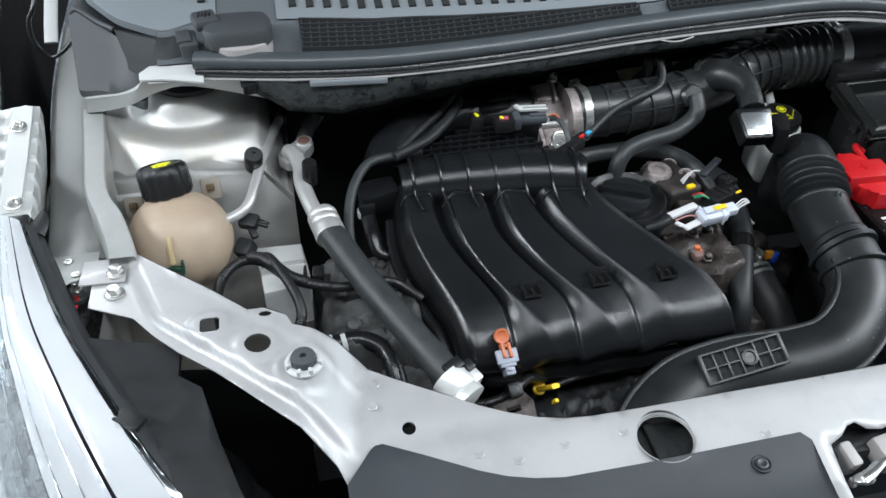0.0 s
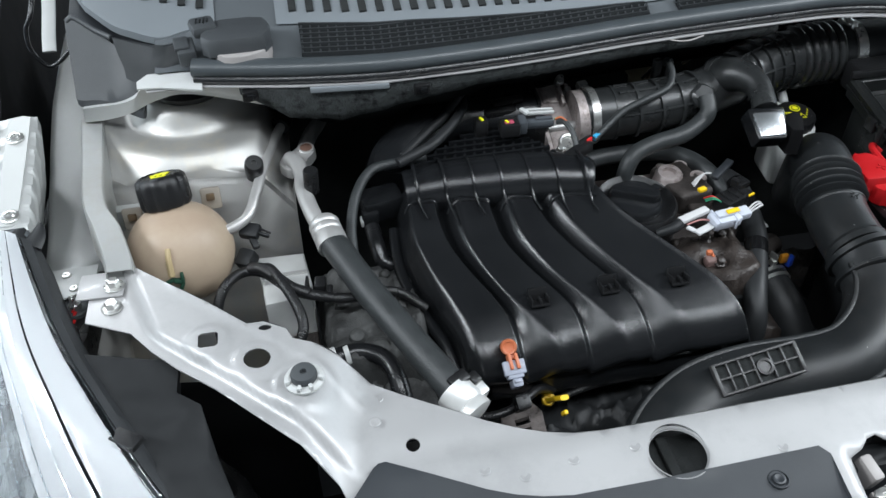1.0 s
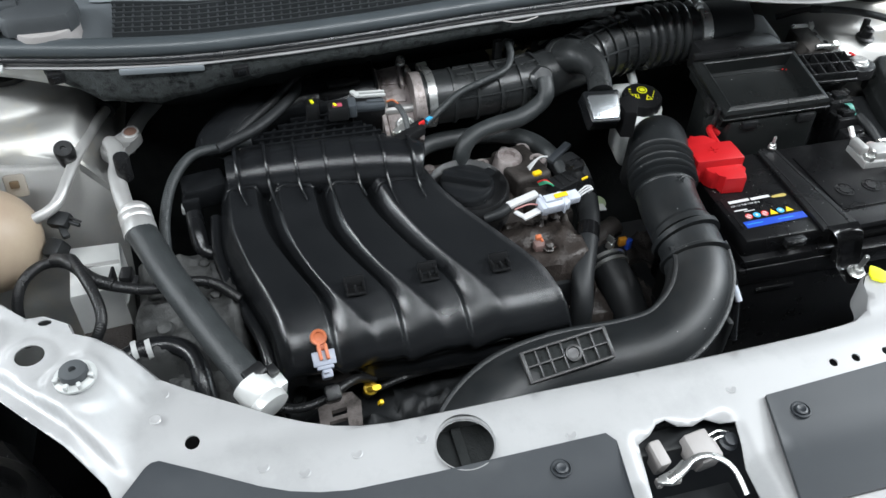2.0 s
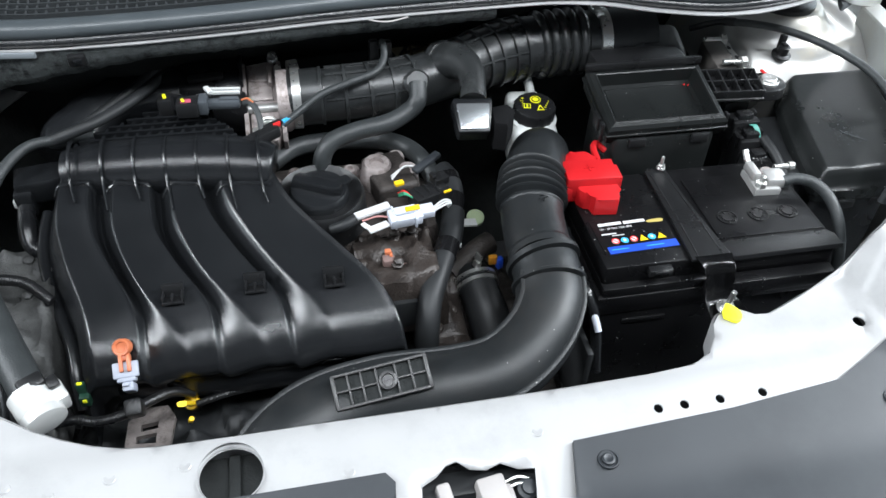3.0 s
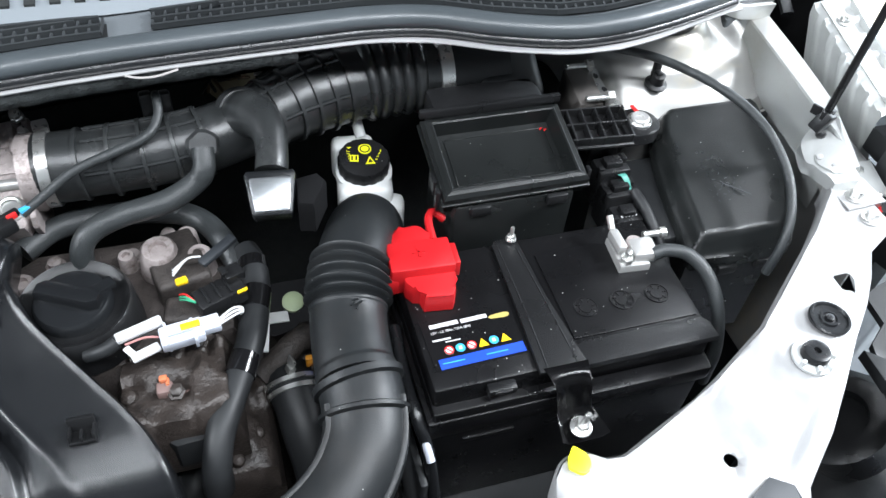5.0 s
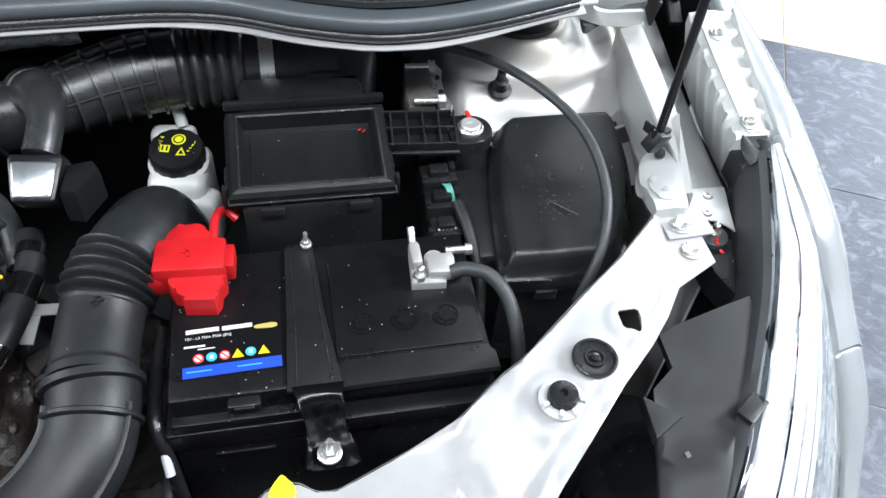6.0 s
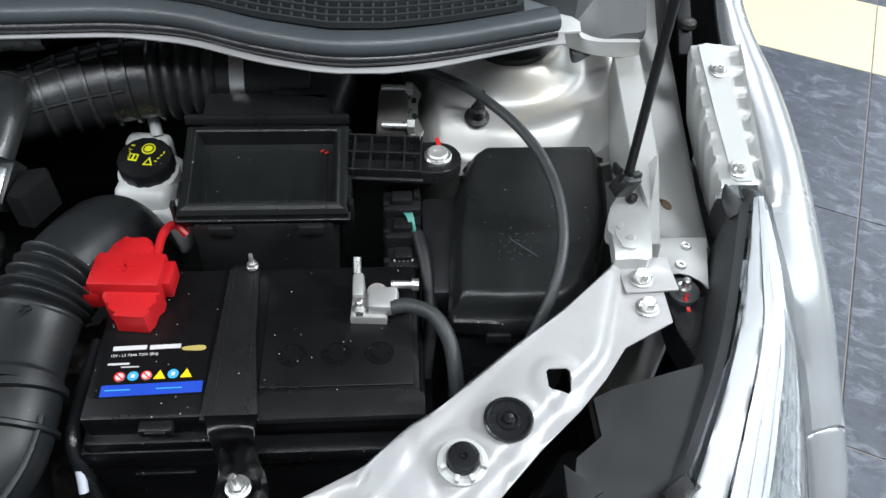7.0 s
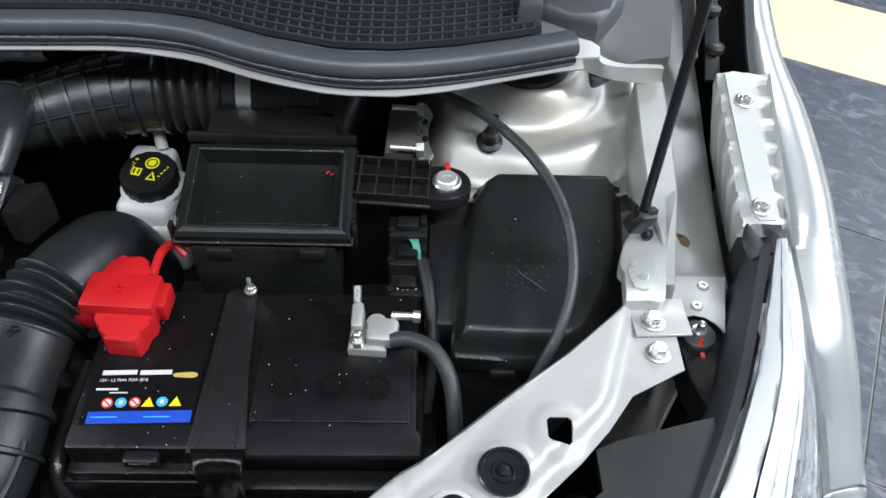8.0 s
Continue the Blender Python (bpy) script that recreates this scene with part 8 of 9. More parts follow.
    for dx in (0, 0.006):
        box(bm, (0.388 + 0.7 * dx, 0.2065 - dx * 0.4, 0.9192), (0.0035, 0.0014, 0.001), 0, (12, 0, 40))
    part("red_mark", bm, REDPRINT, lid)
    return t


air_box()


def grid_bracket():
    t = thing("ecu_bracket", (0.45, 0.19, 0.9), "black ribbed plastic bracket with a large bolt", "bracket")
    bm = blank()
    box(bm, (0.446, 0.196, 0.915), (0.074, 0.046, 0.004), 0.001, (10, 0, -4))
    w = part("base_plate", bm, BLACK, t)
    for i in range(5):
        part("rib", box(blank(), (0.418 + 0.0155 * i, 0.197 - 0.001 * i, 0.921), (0.002, 0.042, 0.014), 0.0004, (10, 0, -4)), BLACK, w)
    for j in (-0.02, 0, 0.02):
        part("rib", box(blank(), (0.446, 0.196 + j, 0.921 + j * 0.17), (0.068, 0.002, 0.014), 0.0004, (10, 0, -4)), BLACK, w)
    bm = blank()
    arc = [(0.497 + 0.0215 * math.cos(radians(a)), 0.195 + 0.0215 * math.sin(radians(a))) for a in range(-90, 91, 15)]
    prism(bm, [(0.474, 0.1735)] + arc + [(0.474, 0.2165)], 0.907, 0.921, 0.002)
    part("ear", bm, BLACK, t)
    return t


grid_bracket()
B = thing("bracket_bolt", (0.496, 0.195, 0.921), "round flat zinc bolt head with red paint mark", "bolt")
bm = blank()
lathe(bm, [(0.0132, 0.0), (0.0132, 0.0022), (0.0120, 0.0036), (0.0104, 0.0036)], (0.496, 0.195, 0.921), (0, 0, 1), 30)
part("washer", bm, STEEL, B)
bm = blank()
lathe(bm, [(0.0102, 0.001), (0.0100, 0.0058), (0.0086, 0.0070), (0.0040, 0.0068), (0.0034, 0.0052), (0.001, 0.0052)], (0.496, 0.195, 0.921), (0, 0, 1), 24)
part("head", bm, ALLOY, B)
bm = blank()
box(bm, (0.497, 0.211, 0.925), (0.004, 0.012, 0.002), 0.0004, (0, 0, 8))
single("paint_mark", bm, REDPRINT, "red paint mark beside the bolt", "paint mark")


def ecu_plate():
    t = thing("ecu_mount", (0.46, 0.24, 0.9), "zinc steel mounting plate with two studs", "bracket")
    bm = blank()
    box(bm, (0.455, 0.256, 0.905), (0.030, 0.062, 0.056), 0.005, (6, 0, -3))
    part("body", bm, mat("dull_brown_steel", (0.10, 0.092, 0.086), 0.45, 0.5, 0.25, 60, 700, 0.3), t)
    bm = blank()
    prism(bm, [(0.470, 0.217), (0.480, 0.213), (0.484, 0.224), (0.478, 0.244), (0.479, 0.266), (0.484, 0.282), (0.478, 0.298), (0.470, 0.296), (0.467, 0.270), (0.467, 0.236)], 0.925, 0.9285, 0.001)
    box(bm, (0.4725, 0.256, 0.905), (0.003, 0.075, 0.045), 0.001, (6, 0, -3))
    part("plate", bm, STEEL, t)
    for y in (0.2235, 0.281):
        bm = blank()
        lathe(bm, [(0.0034, 0), (0.0034, 0.028), (0.002, 0.029)], (0.472, y, 0.935), (-1, 0, 0.05), 12)
        lathe(bm, [(0.0072, 0), (0.0072, 0.007)], (0.468, y, 0.935), (1, 0, 0), 6)
        part("stud", bm, STEEL, t)
    # black discs laid on the plate stand for its shaded openings
    for y in (0.245, 0.27):
        bm = blank()
        prism(bm, circle(0.476, y, 0.0028, 12, 1.6), 0.9286, 0.9291)
        part("slot", bm, BLACK, t)
    return t


ecu_plate()


TEAL = mat("teal_wire", (0.10, 0.36, 0.30), 0.4, 0, 0.1, 30, 800, 0.0)


def relay_strip():
    t = thing("wiring_connector", (0.46, 0.16, 0.8), "stack of black wiring plugs with teal wires", "connector")
    for y, z, w in ((0.205, 0.87, 0.034), (0.172, 0.862, 0.036), (0.148, 0.85, 0.034), (0.122, 0.838, 0.03)):
        bm = blank()
        box(bm, (0.462, y, z), (w, 0.026, 0.05), 0.003)
        box(bm, (0.462, y, z + 0.027), (w * 0.55, 0.014, 0.010), 0.002)
        box(bm, (0.447, y - 0.006, z + 0.02), (0.006, 0.006, 0.016), 0.001)
        box(bm, (0.476, y + 0.004, z + 0.024), (0.006, 0.01, 0.014), 0.001)
        part("plug", bm, BLACK, t)
    for k in range(4):
        part("wire", tube(blank(), [(0.464 + 0.0022 * k, 0.158, 0.884), (0.466 + 0.0018 * k, 0.153, 0.885), (0.469 + 0.0014 * k, 0.146, 0.879), (0.471 + 0.001 * k, 0.139, 0.868)], 0.0008, 6), TEAL, t)
    bm = blank()
    for k in range(5):
        box(bm, (0.454 + 0.004 * k, 0.116, 0.8645), (0.002, 0.002, 0.001), 0)
    part("print", bm, PRINT, t)
    return t


relay_strip()
bm = blank()
box(bm, (0.505, 0.14, 0.84), (0.05, 0.11, 0.05), 0.006, (8, 0, 0))
single("side_casting", bm, DULL, "dark metal carrier beside the fuse box", "bracket")
plain_hose("wiring_loom", [(0.476, 0.14, 0.875), (0.482, 0.11, 0.865), (0.486, 0.07, 0.84), (0.48, 0.03, 0.80)], 0.006, DULL, "black wiring loom down from the plugs", "wiring")


def fuse_box():
    t = thing("fuse_box", (0.575, 0.13, 0.78), "black plastic fuse box with domed lid", "fuse box")
    bm = blank()
    prism(bm, [(0.505, 0.056), (0.605, 0.052), (0.622, 0.07), (0.648, 0.15), (0.65, 0.2), (0.528, 0.2)], 0.72, 0.85, 0.0)
    part("lower_case", bm, BLACK, t)
    out = round_line([(0.502, 0.047), (0.55, 0.044), (0.604, 0.045), (0.620, 0.052), (0.646, 0.11), (0.657, 0.15), (0.661, 0.208), (0.657, 0.220), (0.6, 0.222), (0.540, 0.222), (0.526, 0.217), (0.508, 0.14), (0.500, 0.053)], 3)
    top = [(0.511, 0.058), (0.55, 0.056), (0.600, 0.056), (0.611, 0.063), (0.631, 0.095), (0.645, 0.145), (0.650, 0.205), (0.646, 0.215), (0.545, 0.215), (0.534, 0.207), (0.526, 0.190), (0.516, 0.13)]
    cen = (0.58, 0.13)
    def hgt(x, y):
        # plateau that falls to the rim
        d = 1.0
        for i in range(len(top)):
            (x0, y0), (x1, y1) = top[i], top[(i + 1) % len(top)]
            ex, ey = x1 - x0, y1 - y0
            side = (ex * (y - y0) - ey * (x - x0)) / math.hypot(ex, ey)
            d = min(d, side)
        return 0.861 + 0.22 * (y - 0.05) + 0.020 * smooth(-0.010, 0.003, d) + 0.002 * math.exp(-((x - cen[0]) ** 2 + (y - cen[1]) ** 2) / 0.003)
    bm = sheet(blank(), out, [], hgt, 0.0035, 0.006, 0.010)
    lid = part("lid", bm, LIDPL, t, sharp=70)
    bm = blank()
    box(bm, (0.562, 0.108, hgt(0.562, 0.108) + 0.0004), (0.05, 0.0012, 0.0008), 0, (0, 0, -44))
    for k in range(22):
        a = k * 2.4
        r = 0.004 + 0.0009 * k
        x, y = 0.560 + r * math.cos(a), 0.106 + 0.8 * r * math.sin(a)
        box(bm, (x, y, hgt(x, y) + 0.0001), (0.0035, 0.0007, 0.0005), 0, (0, 0, 50 * k))
    part("moulded_emblem", bm, GREY, lid)
    for x in (0.555, 0.6):
        bm = blank()
        box(bm, (x - 0.01, 0.044, 0.84), (0.022, 0.006, 0.012), 0.002)
        part("catch", bm, BLACK, t)
    return t


fuse_box()
cable = [(0.44, 0.315, 0.935), (0.462, 0.297, 0.952), (0.477, 0.285, 0.958), (0.5, 0.261, 0.965), (0.525, 0.237, 0.968), (0.548, 0.209, 0.968), (0.566, 0.183, 0.966), (0.581, 0.152, 0.963), (0.59, 0.122, 0.957), (0.594, 0.094, 0.947), (0.592, 0.064, 0.934), (0.582, 0.035, 0.917), (0.57, 0.018, 0.895), (0.562, 0.013, 0.865)]
RC = thing("release_cable", (0.6, 0.14, 0.9), "thick black bonnet release cable looped over the fuse box", "cable")
part("sleeve", tube(blank(), cable[2:], 0.0048, 12), HOSE, RC)
part("cable_end", tube(blank(), cable[:3], 0.0042, 10), BLACK, RC)
bm = blank()
lathe(bm, [(0.0052, -0.008), (0.0057, -0.006), (0.0057, 0.006), (0.0052, 0.008)], cable[2], (0.75, -0.6, 0.2), 14)
part("ferrule", bm, BLACK, RC)

# ---- small things at the bulkhead behind the pipe ----
bm = blank()
lathe(bm, [(0.042, -0.01), (0.038, 0.004), (0.024, 0.010), (0.010, 0.012)], (0.092, 0.466, 0.848), (0, -1, 0.15), 24, lambda k: 0.9 + 0.14 * math.sin(k * 1.3))
single("bulkhead_grommet", bm, mat("beige_sealer", (0.24, 0.21, 0.14), 0.7, 0, 0.3, 60, 400, 0.4), "beige sealer grommet on the bulkhead", "grommet")
for i in range(4):
    bm = blank()
    a = 1.3 * i
    tube(bm, [(0.055 + 0.008 * i, 0.40, 0.87), (0.06 + 0.012 * math.cos(a) + 0.006 * i, 0.385, 0.905 + 0.006 * math.sin(a)), (0.082 - 0.006 * i, 0.375, 0.915 + 0.008 * math.cos(a)), (0.09 + 0.01 * math.sin(a), 0.39, 0.895), (0.075 + 0.012 * i, 0.42, 0.87)], 0.0021, 6, 6)
    single("bulkhead_wire", bm, RUST if i % 2 else DULL, "thin tangled wire in front of the bulkhead", "wire", "bulkhead wires")
bm = blank()
tube(bm, [(0.120, 0.405, 0.885), (0.135, 0.385, 0.912), (0.158, 0.36, 0.944), (0.166, 0.352, 0.952)], 0.005, 10, 4, flat=0.5)
single("bulkhead_strut", bm, ALLOY, "short bright metal strut behind the intake pipe", "strut")


# ---- battery ----
BX0, BX1, BY0, BY1, BZ = 0.203, 0.475, -0.05, 0.115, 0.865


def battery():
    t = thing("car_battery", (0.34, 0.03, 0.68), "black car battery with blue label and dust specks", "battery")
    cx, cy = (BX0 + BX1) / 2, (BY0 + BY1) / 2
    bm = blank()
    box(bm, (cx, cy, 0.74), (BX1 - BX0, BY1 - BY0, 0.14), 0.004)
    part("case", bm, BATTERY, t)
    bm = blank()
    box(bm, (cx, cy, 0.818), (BX1 - BX0 + 0.006, BY1 - BY0 + 0.006, 0.026), 0.003)
    part("rim", bm, BATTERY, t)
    bm = blank()
    box(bm, (BX0 + 0.062, cy + 0.001, 0.846), (0.116, BY1 - BY0 - 0.014, 0.038), 0.004)
    box(bm, (BX0 + 0.062, cy - 0.003, 0.834), (0.119, BY1 - BY0 - 0.004, 0.016), 0.003)
    part("lid", bm, BATTERY, t)
    bm = blank()
    box(bm, (BX0 + 0.192, cy + 0.0, 0.846), (0.156, BY1 - BY0 - 0.012, 0.042), 0.005)
    lid = part("raised_lid", bm, BATTERY, t)
    bm = blank()
    box(bm, (0.405, 0.032, 0.8675), (0.124, 0.104, 0.003), 0.0014)
    part("lid_panel", bm, BATTERY, lid)
    bm2 = blank()
    for x in (0.367, 0.404, 0.44):
        bm = blank()
        lathe(bm, [(0.0115, 0), (0.0115, 0.0012), (0.0105, 0.0012), (0.0102, 0.0004), (0.007, 0.0004), (0.0068, 0.0012), (0.003, 0.0012)], (x, 0.011, 0.869), (0, 0, 1), 20)
        plug = part("cell_plug", bm, BATTERY, lid)
        for k in range(7):
            a = k * 0.9
            for rr in (0.0062, 0.0086):
                box(bm2, (x + rr * math.cos(a), 0.011 + rr * math.sin(a), 0.8702), (0.0016, 0.0016, 0.0012), 0.0003, (0, 0, math.degrees(a)))
    part("plug_stud", bm2, BATTERY, lid)["kind"] = "stuff"
    bm = blank()
    box(bm, (0.28, BY0 + 0.016, 0.850), (0.03, 0.012, 0.016), 0.003)
    box(bm, (0.30, BY0 + 0.012, 0.853), (0.03, 0.006, 0.006), 0.002)
    part("lug", bm, BATTERY, t)
    bm = blank()
    box(bm, (0.395, BY0 - 0.004, 0.832), (0.15, 0.018, 0.02), 0.004)
    box(bm, (0.26, BY0 - 0.001, 0.79), (0.05, 0.003, 0.006), 0.001)
    part("ledge", bm, BATTERY, t)
    z = BZ + 0.0008
    # printed label
    before = set(t.children_recursive)
    lab = part("label_film", box(blank(), (0.257, 0.003, BZ + 0.0003), (0.086, 0.056, 0.0006), 0), BATTERY, t, "printed label")
    bm = blank()
    box(bm, (0.2585, -0.0185, z), (0.079, 0.0105, 0.0006), 0, (0, 0, 0.6))
    part("blue_band", bm, BLUE, lab)
    for x, w in ((0.2350, 0.027), (0.2635, 0.025)):
        bm = blank()
        box(bm, (x, 0.0220, z), (w, 0.0042, 0.0005), 0, (0, 0, 1))
        part("name_bar", bm, PRINT, lab)
    words("lettering", "12V - L3 70Ah 720A (EN)", 0.0036, pose(0.2205, 0.0135, z, 0, 0, 1), PRINT, lab)
    bm = blank()
    box(bm, (0.2285, 0.0065, z), (0.017, 0.0018, 0.0005), 0)
    part("small_print", bm, PRINT, lab)
    bm = blank()
    box(bm, (0.238, 0.0033, z), (0.014, 0.001, 0.0005), 0)
    part("small_print", bm, PRINT, lab)
    for x in (0.232, 0.272):
        bm = blank()
        box(bm, (x, -0.0185, z + 0.0004), (0.02, 0.001, 0.0003), 0)
        part("small_print", bm, SKY, lab)
    bm = blank()
    prism(bm, round_line([(0.279, 0.0175), (0.292, 0.0165), (0.2965, 0.018), (0.2965, 0.0205), (0.292, 0.022), (0.279, 0.021), (0.277, 0.019)], 2), z, z + 0.0005)
    part("gold_badge", bm, GOLD, lab)
    for i, (x, kind) in enumerate(((0.2315, "r"), (0.2420, "b"), (0.2525, "r"), (0.2630, "y"), (0.2735, "b"), (0.2840, "y"))):
        bm = blank()
        y = -0.0060 + 0.0002 * i
        if kind == "y":
            prism(bm, [(x - 0.0048, y - 0.004), (x + 0.0048, y - 0.004), (x, y + 0.0045)], z, z + 0.0005)
            part("hazard_sign", bm, YELLOW, lab)
        else:
            prism(bm, circle(x, y, 0.0044, 16), z, z + 0.0005)
            s = part("hazard_sign", bm, PRINT if kind == "r" else SKY, lab)
            bm = blank()
            if kind == "r":
                lathe(bm, [(0.0044, 0), (0.0044, 0.0004), (0.0034, 0.0004), (0.0034, 0.0001)], (x, y, z + 0.0004), (0, 0, 1), 16)
                for f in [f for f in bm.faces if len(f.verts) > 8]:
                    bm.faces.remove(f)
                box(bm, (x, y, z + 0.0007), (0.007, 0.001, 0.0003), 0, (0, 0, -45))
                part("sign_ring", bm, REDPRINT, lab)
            else:
                box(bm, (x, y, z + 0.0006), (0.003, 0.0035, 0.0003), 0)
                part("sign_mark", bm, PRINT, lab)
    for ob in set(t.children_recursive) - before:
        ob.data.transform(Matrix.Translation((0.2585, 0.0, 0.0)) @ pose(0, 0, 0, 0, 0, 1.2) @ Matrix.Translation((-0.2590, 0.0028, 0.0)))
    bm = blank()
    box(bm, (0.266, -0.047, 0.858), (0.026, 0.010, 0.010), 0.002)
    box(bm, (0.266, -0.0515, 0.860), (0.016, 0.004, 0.004), 0.001)
    part("handle_lug", bm, BLACK, t)
    return t


battery()




def clamp_strap():
    t = thing("battery_clamp", (0.33, 0.0, 0.8), "black battery hold-down strap with bolts", "battery clamp")
    bm = blank()
    prism(bm, [(0.300, -0.047), (0.346, -0.049), (0.343, -0.03), (0.336, 0.03), (0.333, 0.104), (0.328, 0.110), (0.310, 0.110), (0.306, 0.104), (0.304, 0.03)], 0.8655, 0.8692, 0.0015)
    part("strap", bm, BLACK, t)
    for x0, x1 in ((0.308, 0.311), (0.336, 0.328)):
        part("strap_ridge", tube(blank(), [(x0, -0.044, 0.8690), ((x0 + x1) / 2 + 0.001, 0.02, 0.8690), (x1, 0.104, 0.8688)], 0.0009, 8, 4), BLACK, t)
    bm = blank()
    prism(bm, [(0.330, -0.0485), (0.476, -0.0475), (0.476, -0.030), (0.470, -0.022), (0.350, -0.022), (0.338, -0.028)], 0.862, 0.8685, 0.003)
    part("side_band", bm, BLACK, t)
    bm = blank()
    rows = []
    for y, z, w, x, dip in ((-0.044, 0.8702, 0.021, 0.3245, 0.0), (-0.051, 0.8695, 0.019, 0.325, 0.0015), (-0.057, 0.866, 0.0175, 0.326, 0.003), (-0.061, 0.857, 0.0165, 0.327, 0.0035), (-0.064, 0.846, 0.016, 0.328, 0.003), (-0.067, 0.836, 0.0165, 0.329, 0.003), (-0.073, 0.829, 0.018, 0.330, 0.003), (-0.083, 0.8265, 0.0205, 0.331, 0.004), (-0.096, 0.825, 0.0225, 0.331, 0.005)):
        rows.append([bm.verts.new((x + w * f, y - (dip * (1 if abs(f) > 0.7 else 0) if z > 0.83 else 0), z + (dip * (1 if abs(f) > 0.7 else 0) if z < 0.83 else 0))) for f in (-1, -0.92, -0.7, -0.35, 0, 0.35, 0.7, 0.92, 1)])
    for a, b in zip(rows, rows[1:]):
        for k in range(8):
            bm.faces.new((a[k], a[k + 1], b[k + 1], b[k]))
    bmesh.ops.solidify(bm, geom=bm.faces[:], thickness=0.0025)
    part("front_bracket", bm, SHINE, t, "glossy black front tongue", sharp=60)
    return t


clamp_strap()
bolt("clamp_bolt", (0.329, -0.086, 0.832), (0, -0.15, 1), 0.0065, 0.010, 0.006, long=0.022, label="steel clamp bolt with red painted tip")
bolt("clamp_bolt", (0.3265, 0.106, 0.871), (0, 0, 1), 0.0045, 0.0055, 0.004, long=0.012, label="small steel stud behind the battery strap")


def red_cover():
    t = thing("terminal_cover", (0.235, 0.08, 0.865), "bright red plastic battery terminal cover", "terminal cover")
    bm = blank()
    box(bm, (0.233, 0.088, 0.884), (0.060, 0.036, 0.028), 0.0025, (0, 0, -3), 2)
    box(bm, (0.205, 0.088, 0.876), (0.022, 0.034, 0.022), 0.003, (0, 0, 4), 2)
    box(bm, (0.264, 0.089, 0.881), (0.012, 0.026, 0.020), 0.002, (0, 0, -3), 2)
    part("cover", bm, RED, t)
    bm = blank()
    prism(bm, [(0.214, 0.076), (0.214, 0.066), (0.219, 0.058), (0.225, 0.056), (0.227, 0.046), (0.253, 0.043), (0.257, 0.050), (0.258, 0.060), (0.262, 0.066), (0.262, 0.074)], 0.866, 0.888, 0.003)
    part("front_step", bm, RED, t)
    bm = blank()
    box(bm, (0.2395, 0.0455, 0.886), (0.020, 0.002, 0.003), 0.0006, (0, 0, -6))
    part("front_rib", bm, RED, t)
    bm = blank()
    prism(bm, round_line([(0.194, 0.098), (0.202, 0.114), (0.216, 0.127), (0.238, 0.131), (0.248, 0.122), (0.25, 0.10), (0.23, 0.095), (0.205, 0.09), (0.194, 0.098)], 3)[:-1], 0.872, 0.893, 0.005)
    part("wing", bm, RED, t)
    bm = blank()
    box(bm, (0.232, 0.09, 0.8985), (0.012, 0.0018, 0.0012), 0)
    box(bm, (0.232, 0.09, 0.8985), (0.0018, 0.012, 0.0012), 0)
    part("plus_sign", bm, RED, t)
    bm = blank()
    tube(bm, [(0.252, 0.11, 0.888), (0.254, 0.135, 0.89), (0.262, 0.147, 0.888), (0.272, 0.142, 0.88)], 0.004, 8)
    part("tether", bm, RED, t)
    return t


red_cover().location += Vector((-0.006, -0.004, 0))


def minus_terminal():
    t = thing("battery_terminal", (0.43, 0.07, 0.866), "cast metal battery terminal clamp with bolts", "battery terminal")
    bm = blank()
    prism(bm, [(0.415, 0.058), (0.446, 0.056), (0.447, 0.066), (0.43, 0.068), (0.427, 0.098), (0.418, 0.098)], 0.868, 0.878, 0.002)
    box(bm, (0.422, 0.085, 0.884), (0.010, 0.026, 0.012), 0.003)
    box(bm, (0.443, 0.072, 0.881), (0.026, 0.024, 0.014), 0.004, (0, 0, -4))
    part("clamp", bm, ALLOY, t)
    bm = blank()
    lathe(bm, [(0.009, 0), (0.009, 0.012), (0.008, 0.014)], (0.438, 0.08, 0.872), (0, 0, 1), 20)
    part("post", bm, CASTLIGHT, t)
    bm = blank()
    lathe(bm, [(0.0065, 0), (0.0065, 0.006), (0.0035, 0.006), (0.0035, 0.014), (0.002, 0.015)], (0.423, 0.064, 0.878), (0, 0, 1), 6)
    part("bolt", bm, STEEL, t)
    bm = blank()
    lathe(bm, [(0.0035, 0), (0.0035, 0.018), (0.0055, 0.018), (0.0055, 0.024)], (0.45, 0.087, 0.885), (1, -0.05, 0), 8)
    part("bolt", bm, STEEL, t)
    bm = blank()
    lathe(bm, [(0.0035, 0), (0.0035, 0.014)], (0.421, 0.098, 0.888), (0, 0.7, 0.6), 8)
    part("bolt", bm, STEEL, t)
    bm = blank()
    tube(bm, [(0.45, 0.064, 0.882), (0.465, 0.064, 0.884), (0.485, 0.055, 0.882), (0.498, 0.035, 0.872), (0.503, 0.01, 0.85), (0.504, -0.01, 0.81), (0.503, -0.015, 0.76)], 0.0066, 14)
    part("cable", bm, HOSE, t)
    return t


minus_terminal().location.y -= 0.016

Y = thing("yellow_plug", (0.292, -0.139, 0.885), "bright yellow plastic retainer on the panel edge", "plug")
bm = blank()
prism(bm, round_line([(0.283, -0.144), (0.285, -0.136), (0.289, -0.1315), (0.293, -0.127), (0.297, -0.1315), (0.302, -0.138), (0.300, -0.147), (0.292, -0.151), (0.283, -0.144)], 3)[:-1], 0.8865, 0.8895, 0.0012)
part("retainer", bm, LEMON, Y)
T = thing("battery_tray", (0.34, -0.02, 0.6), "black plastic battery tray with cable at its side", "battery tray")
bm = blank()
box(bm, (0.34, 0.03, 0.645), (0.31, 0.22, 0.05), 0.006)
part("tray", bm, DULL, T)
bm = blank()
box(bm, (0.193, 0.0, 0.70), (0.008, 0.16, 0.15), 0.003)
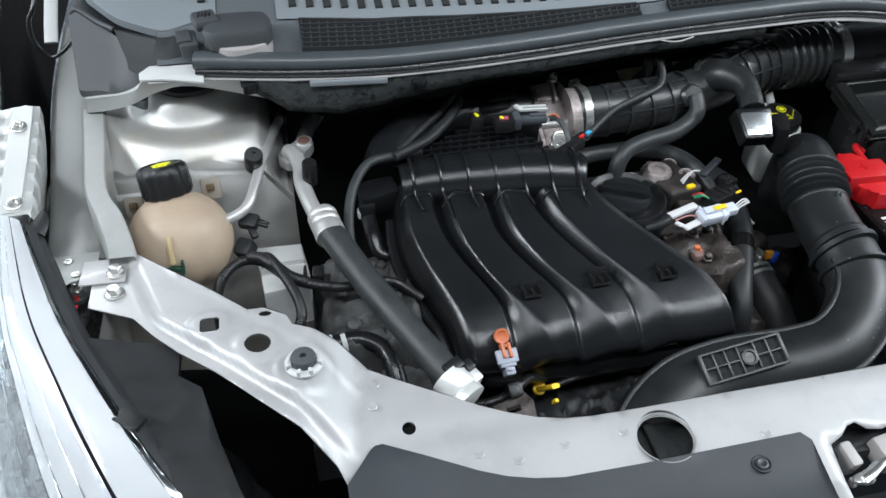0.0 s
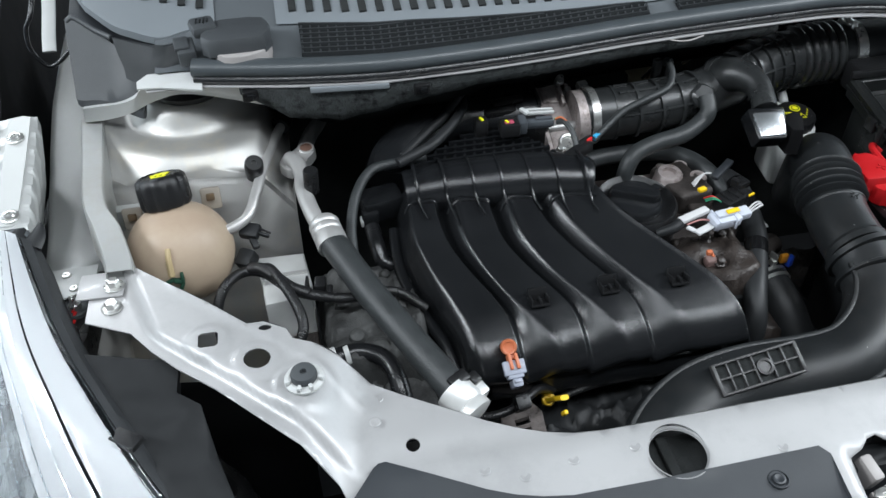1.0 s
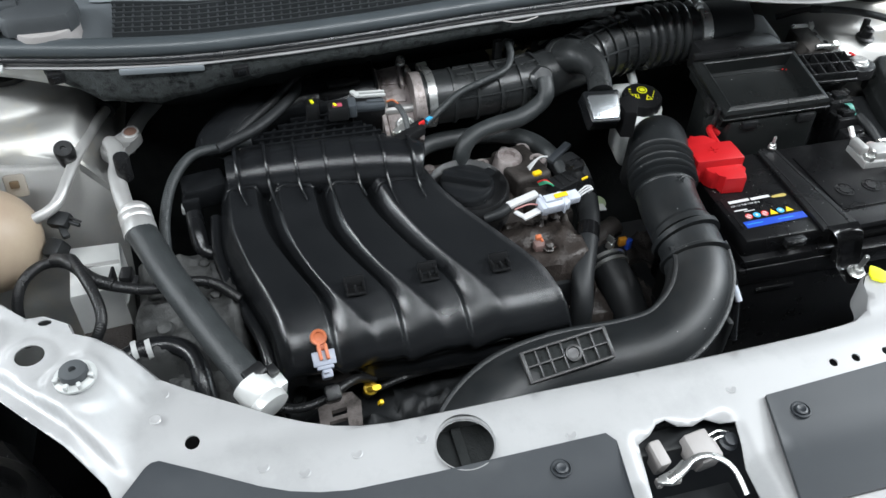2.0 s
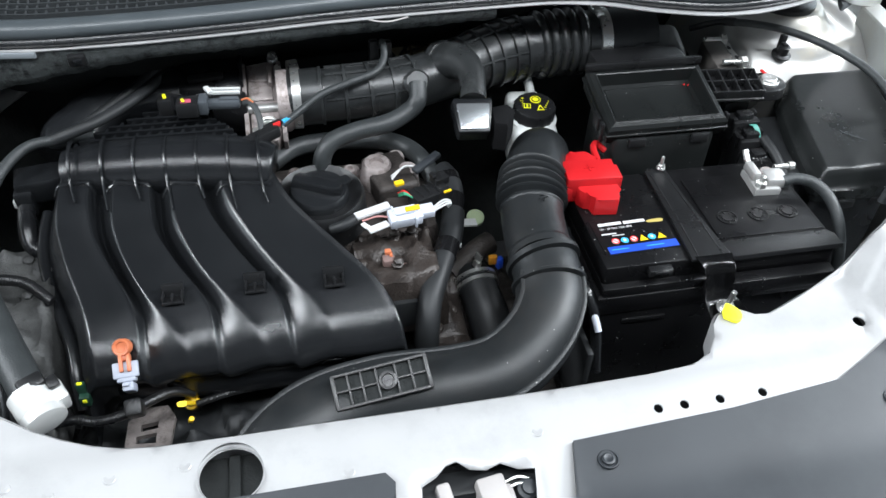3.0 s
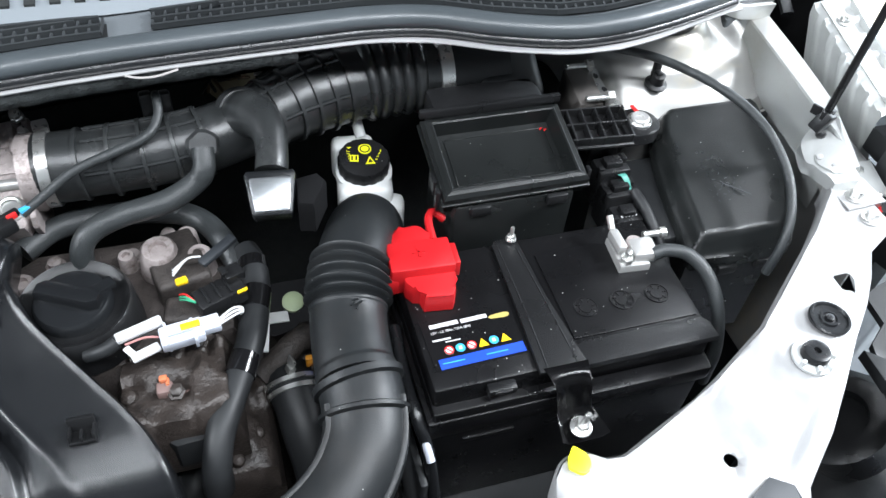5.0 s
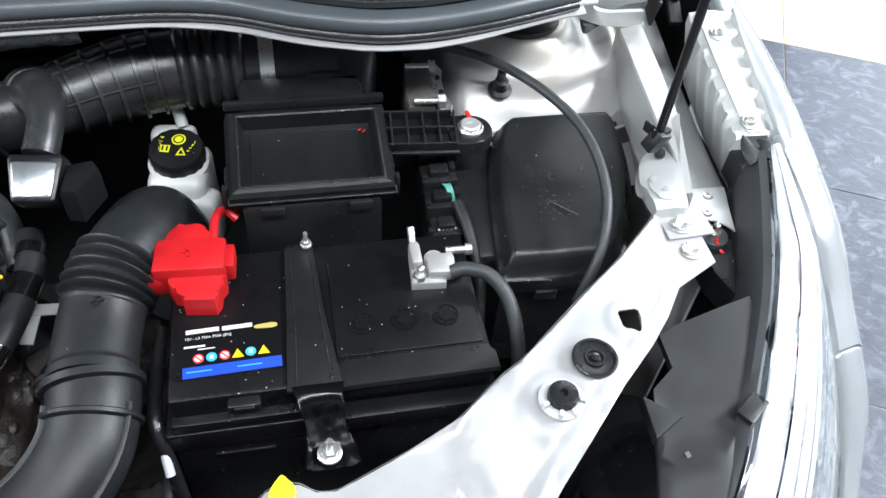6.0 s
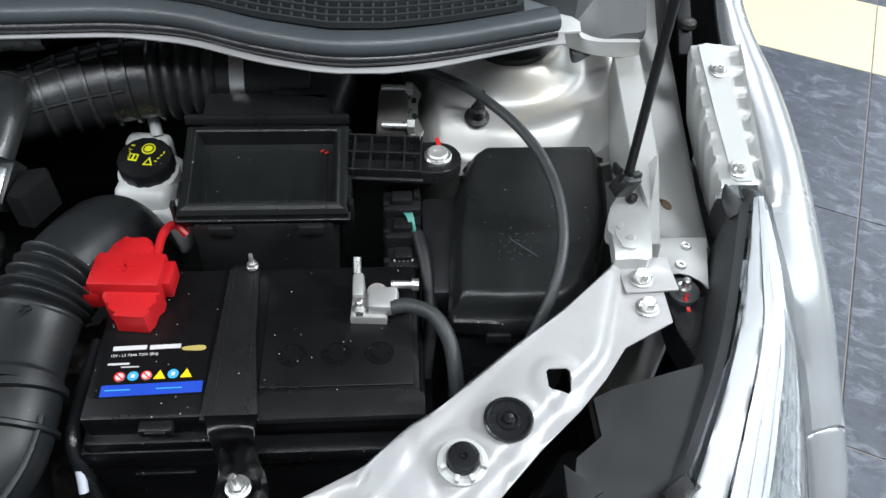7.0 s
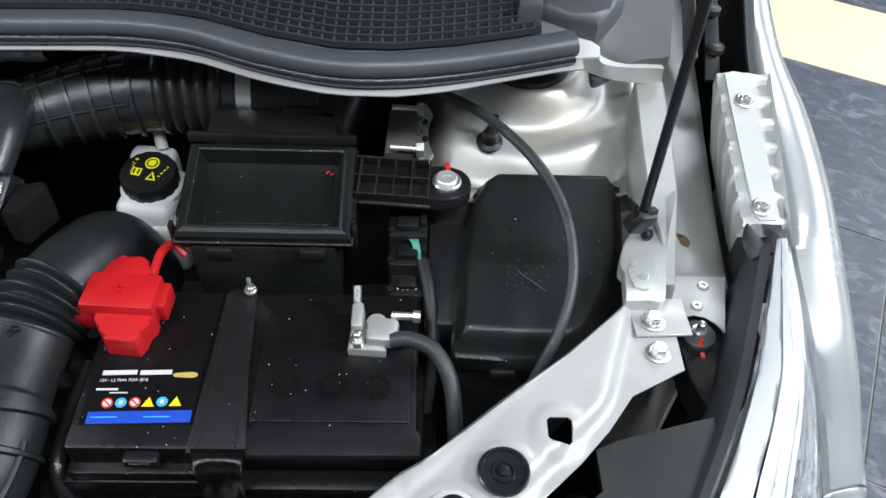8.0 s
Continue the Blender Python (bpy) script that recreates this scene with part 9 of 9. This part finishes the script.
part("side_wall", bm, DULL, T)
plain_hose("battery_cable", [(0.195, 0.05, 0.84), (0.192, 0.0, 0.835), (0.193, -0.04, 0.83), (0.2, -0.06, 0.80), (0.205, -0.075, 0.74)], 0.006, RUBBER, "black cable beside the battery", "cable")
bm = blank()
tube(bm, [(0.196, -0.05, 0.82), (0.198, -0.06, 0.81), (0.2, -0.07, 0.80)], 0.004, 10)
single("cable_sleeve", bm, LILAC, "pale grey cable sleeve beside the battery", "cable")
bm = blank()
lathe(bm, [(0.011, 0), (0.011, 0.004), (0.009, 0.005)], (0.112, 0.135, 0.796), (0, -0.3, 1), 20)
single("sender_cap", bm, mat("pale_green_plastic", (0.3, 0.36, 0.22), 0.5), "round pale green plastic cap deep in the bay", "cap")
H = thing("hose_clip", (0.098, 0.045, 0.8), "silver spring clip round the radiator hose", "hose clamp")
bm = blank()
for k in (-0.0045, 0.0045):
    lathe(bm, [(0.0246, k - 0.0022), (0.0266, k - 0.0022), (0.0266, k + 0.0022), (0.0246, k + 0.0022)], (0.0965, 0.054, 0.765), (0.1, -0.95, -0.25), 28)
part("band", bm, STEEL, H)
bm = blank()
box(bm, (0.097, 0.058, 0.794), (0.007, 0.009, 0.008), 0.001, (0, 20, 20))
box(bm, (0.099, 0.061, 0.801), (0.003, 0.012, 0.009), 0.001, (0, 20, 20))
part("ear", bm, STEEL, H)
bm = blank()
box(bm, (0.118, 0.066, 0.790), (0.010, 0.006, 0.012), 0.001)
single("orange_tag", bm, mat("orange_tag", (0.6, 0.25, 0.02), 0.5), "small orange plastic tag on the hose", "tag")
bm = blank()
box(bm, (0.126, 0.064, 0.786), (0.008, 0.007, 0.016), 0.0015, (0, 0, 20))
single("blue_plug", bm, BLUE, "dark blue plug behind the orange tag", "connector")
# parts at the engine's gearbox end
bm = blank()
prism(bm, [(-0.030, 0.044), (0.020, 0.036), (0.026, 0.020), (0.020, -0.010), (-0.008, -0.012), (-0.034, 0.010)], 0.78, 0.816, 0.004)
single("engine_shield", bm, DULL, "flat black shield below the cylinder head", "shield")
bm = blank()
for a, b in (((0.074, 0.070, 0.812), (0.080, 0.100, 0.822)), ((0.080, 0.100, 0.822), (0.104, 0.100, 0.820))):
    stick(bm, Vector(a), Vector(b), 0.012, 0.002)
single("pipe_bracket", bm, INNER, "thin grey bent steel pipe bracket", "bracket")
lump("gearbox_flange", (0.046, 0.022, 0.735), (0.06, 0.11, 0.07), 23, GRIME, "dusty grey gearbox flange beside the wrapped loom", "engine casting")

# ---- floor tiles ----
def tiles():
    m = pose(1.345, 0.357, 0, 0, 0, -26)
    size = 0.69
    def slab(w, h):
        bm = blank()
        prism(bm, [(-w / 2, -h / 2), (w / 2, -h / 2), (w / 2, h / 2), (-w / 2, h / 2)], -0.012, 0.0, 0.001)
        me = bpy.data.meshes.new("tile")
        bm.to_mesh(me)
        bm.free()
        return me
    dark, light = slab(size - 0.004, size - 0.004), slab(size - 0.004, 0.43 - 0.004)
    dark.materials.append(SLATE)
    light.materials.append(CREAM)
    for i in range(-12, 12):
        for j in range(-12, 12):
            y = j * size + (0.43 if j >= 2 else 0) + size / 2
            p = m @ Vector((i * size + size / 2, y, 0))
            if abs(p.x) < 4.9 and abs(p.y) < 4.9:
                ob = new("tile", dark)
                ob.matrix_world = Matrix.Translation((p.x, p.y, 0)) @ pose(0, 0, 0, 0, 0, -26)
                ob.parent = FLOOR
        p = m @ Vector((i * size + size / 2, 2 * size + 0.215, 0))
        if abs(p.x) < 4.9 and abs(p.y) < 4.9:
            ob = new("tile", light)
            ob.matrix_world = Matrix.Translation((p.x, p.y, 0)) @ pose(0, 0, 0, 0, 0, -26)
            ob.parent = FLOOR


tiles()
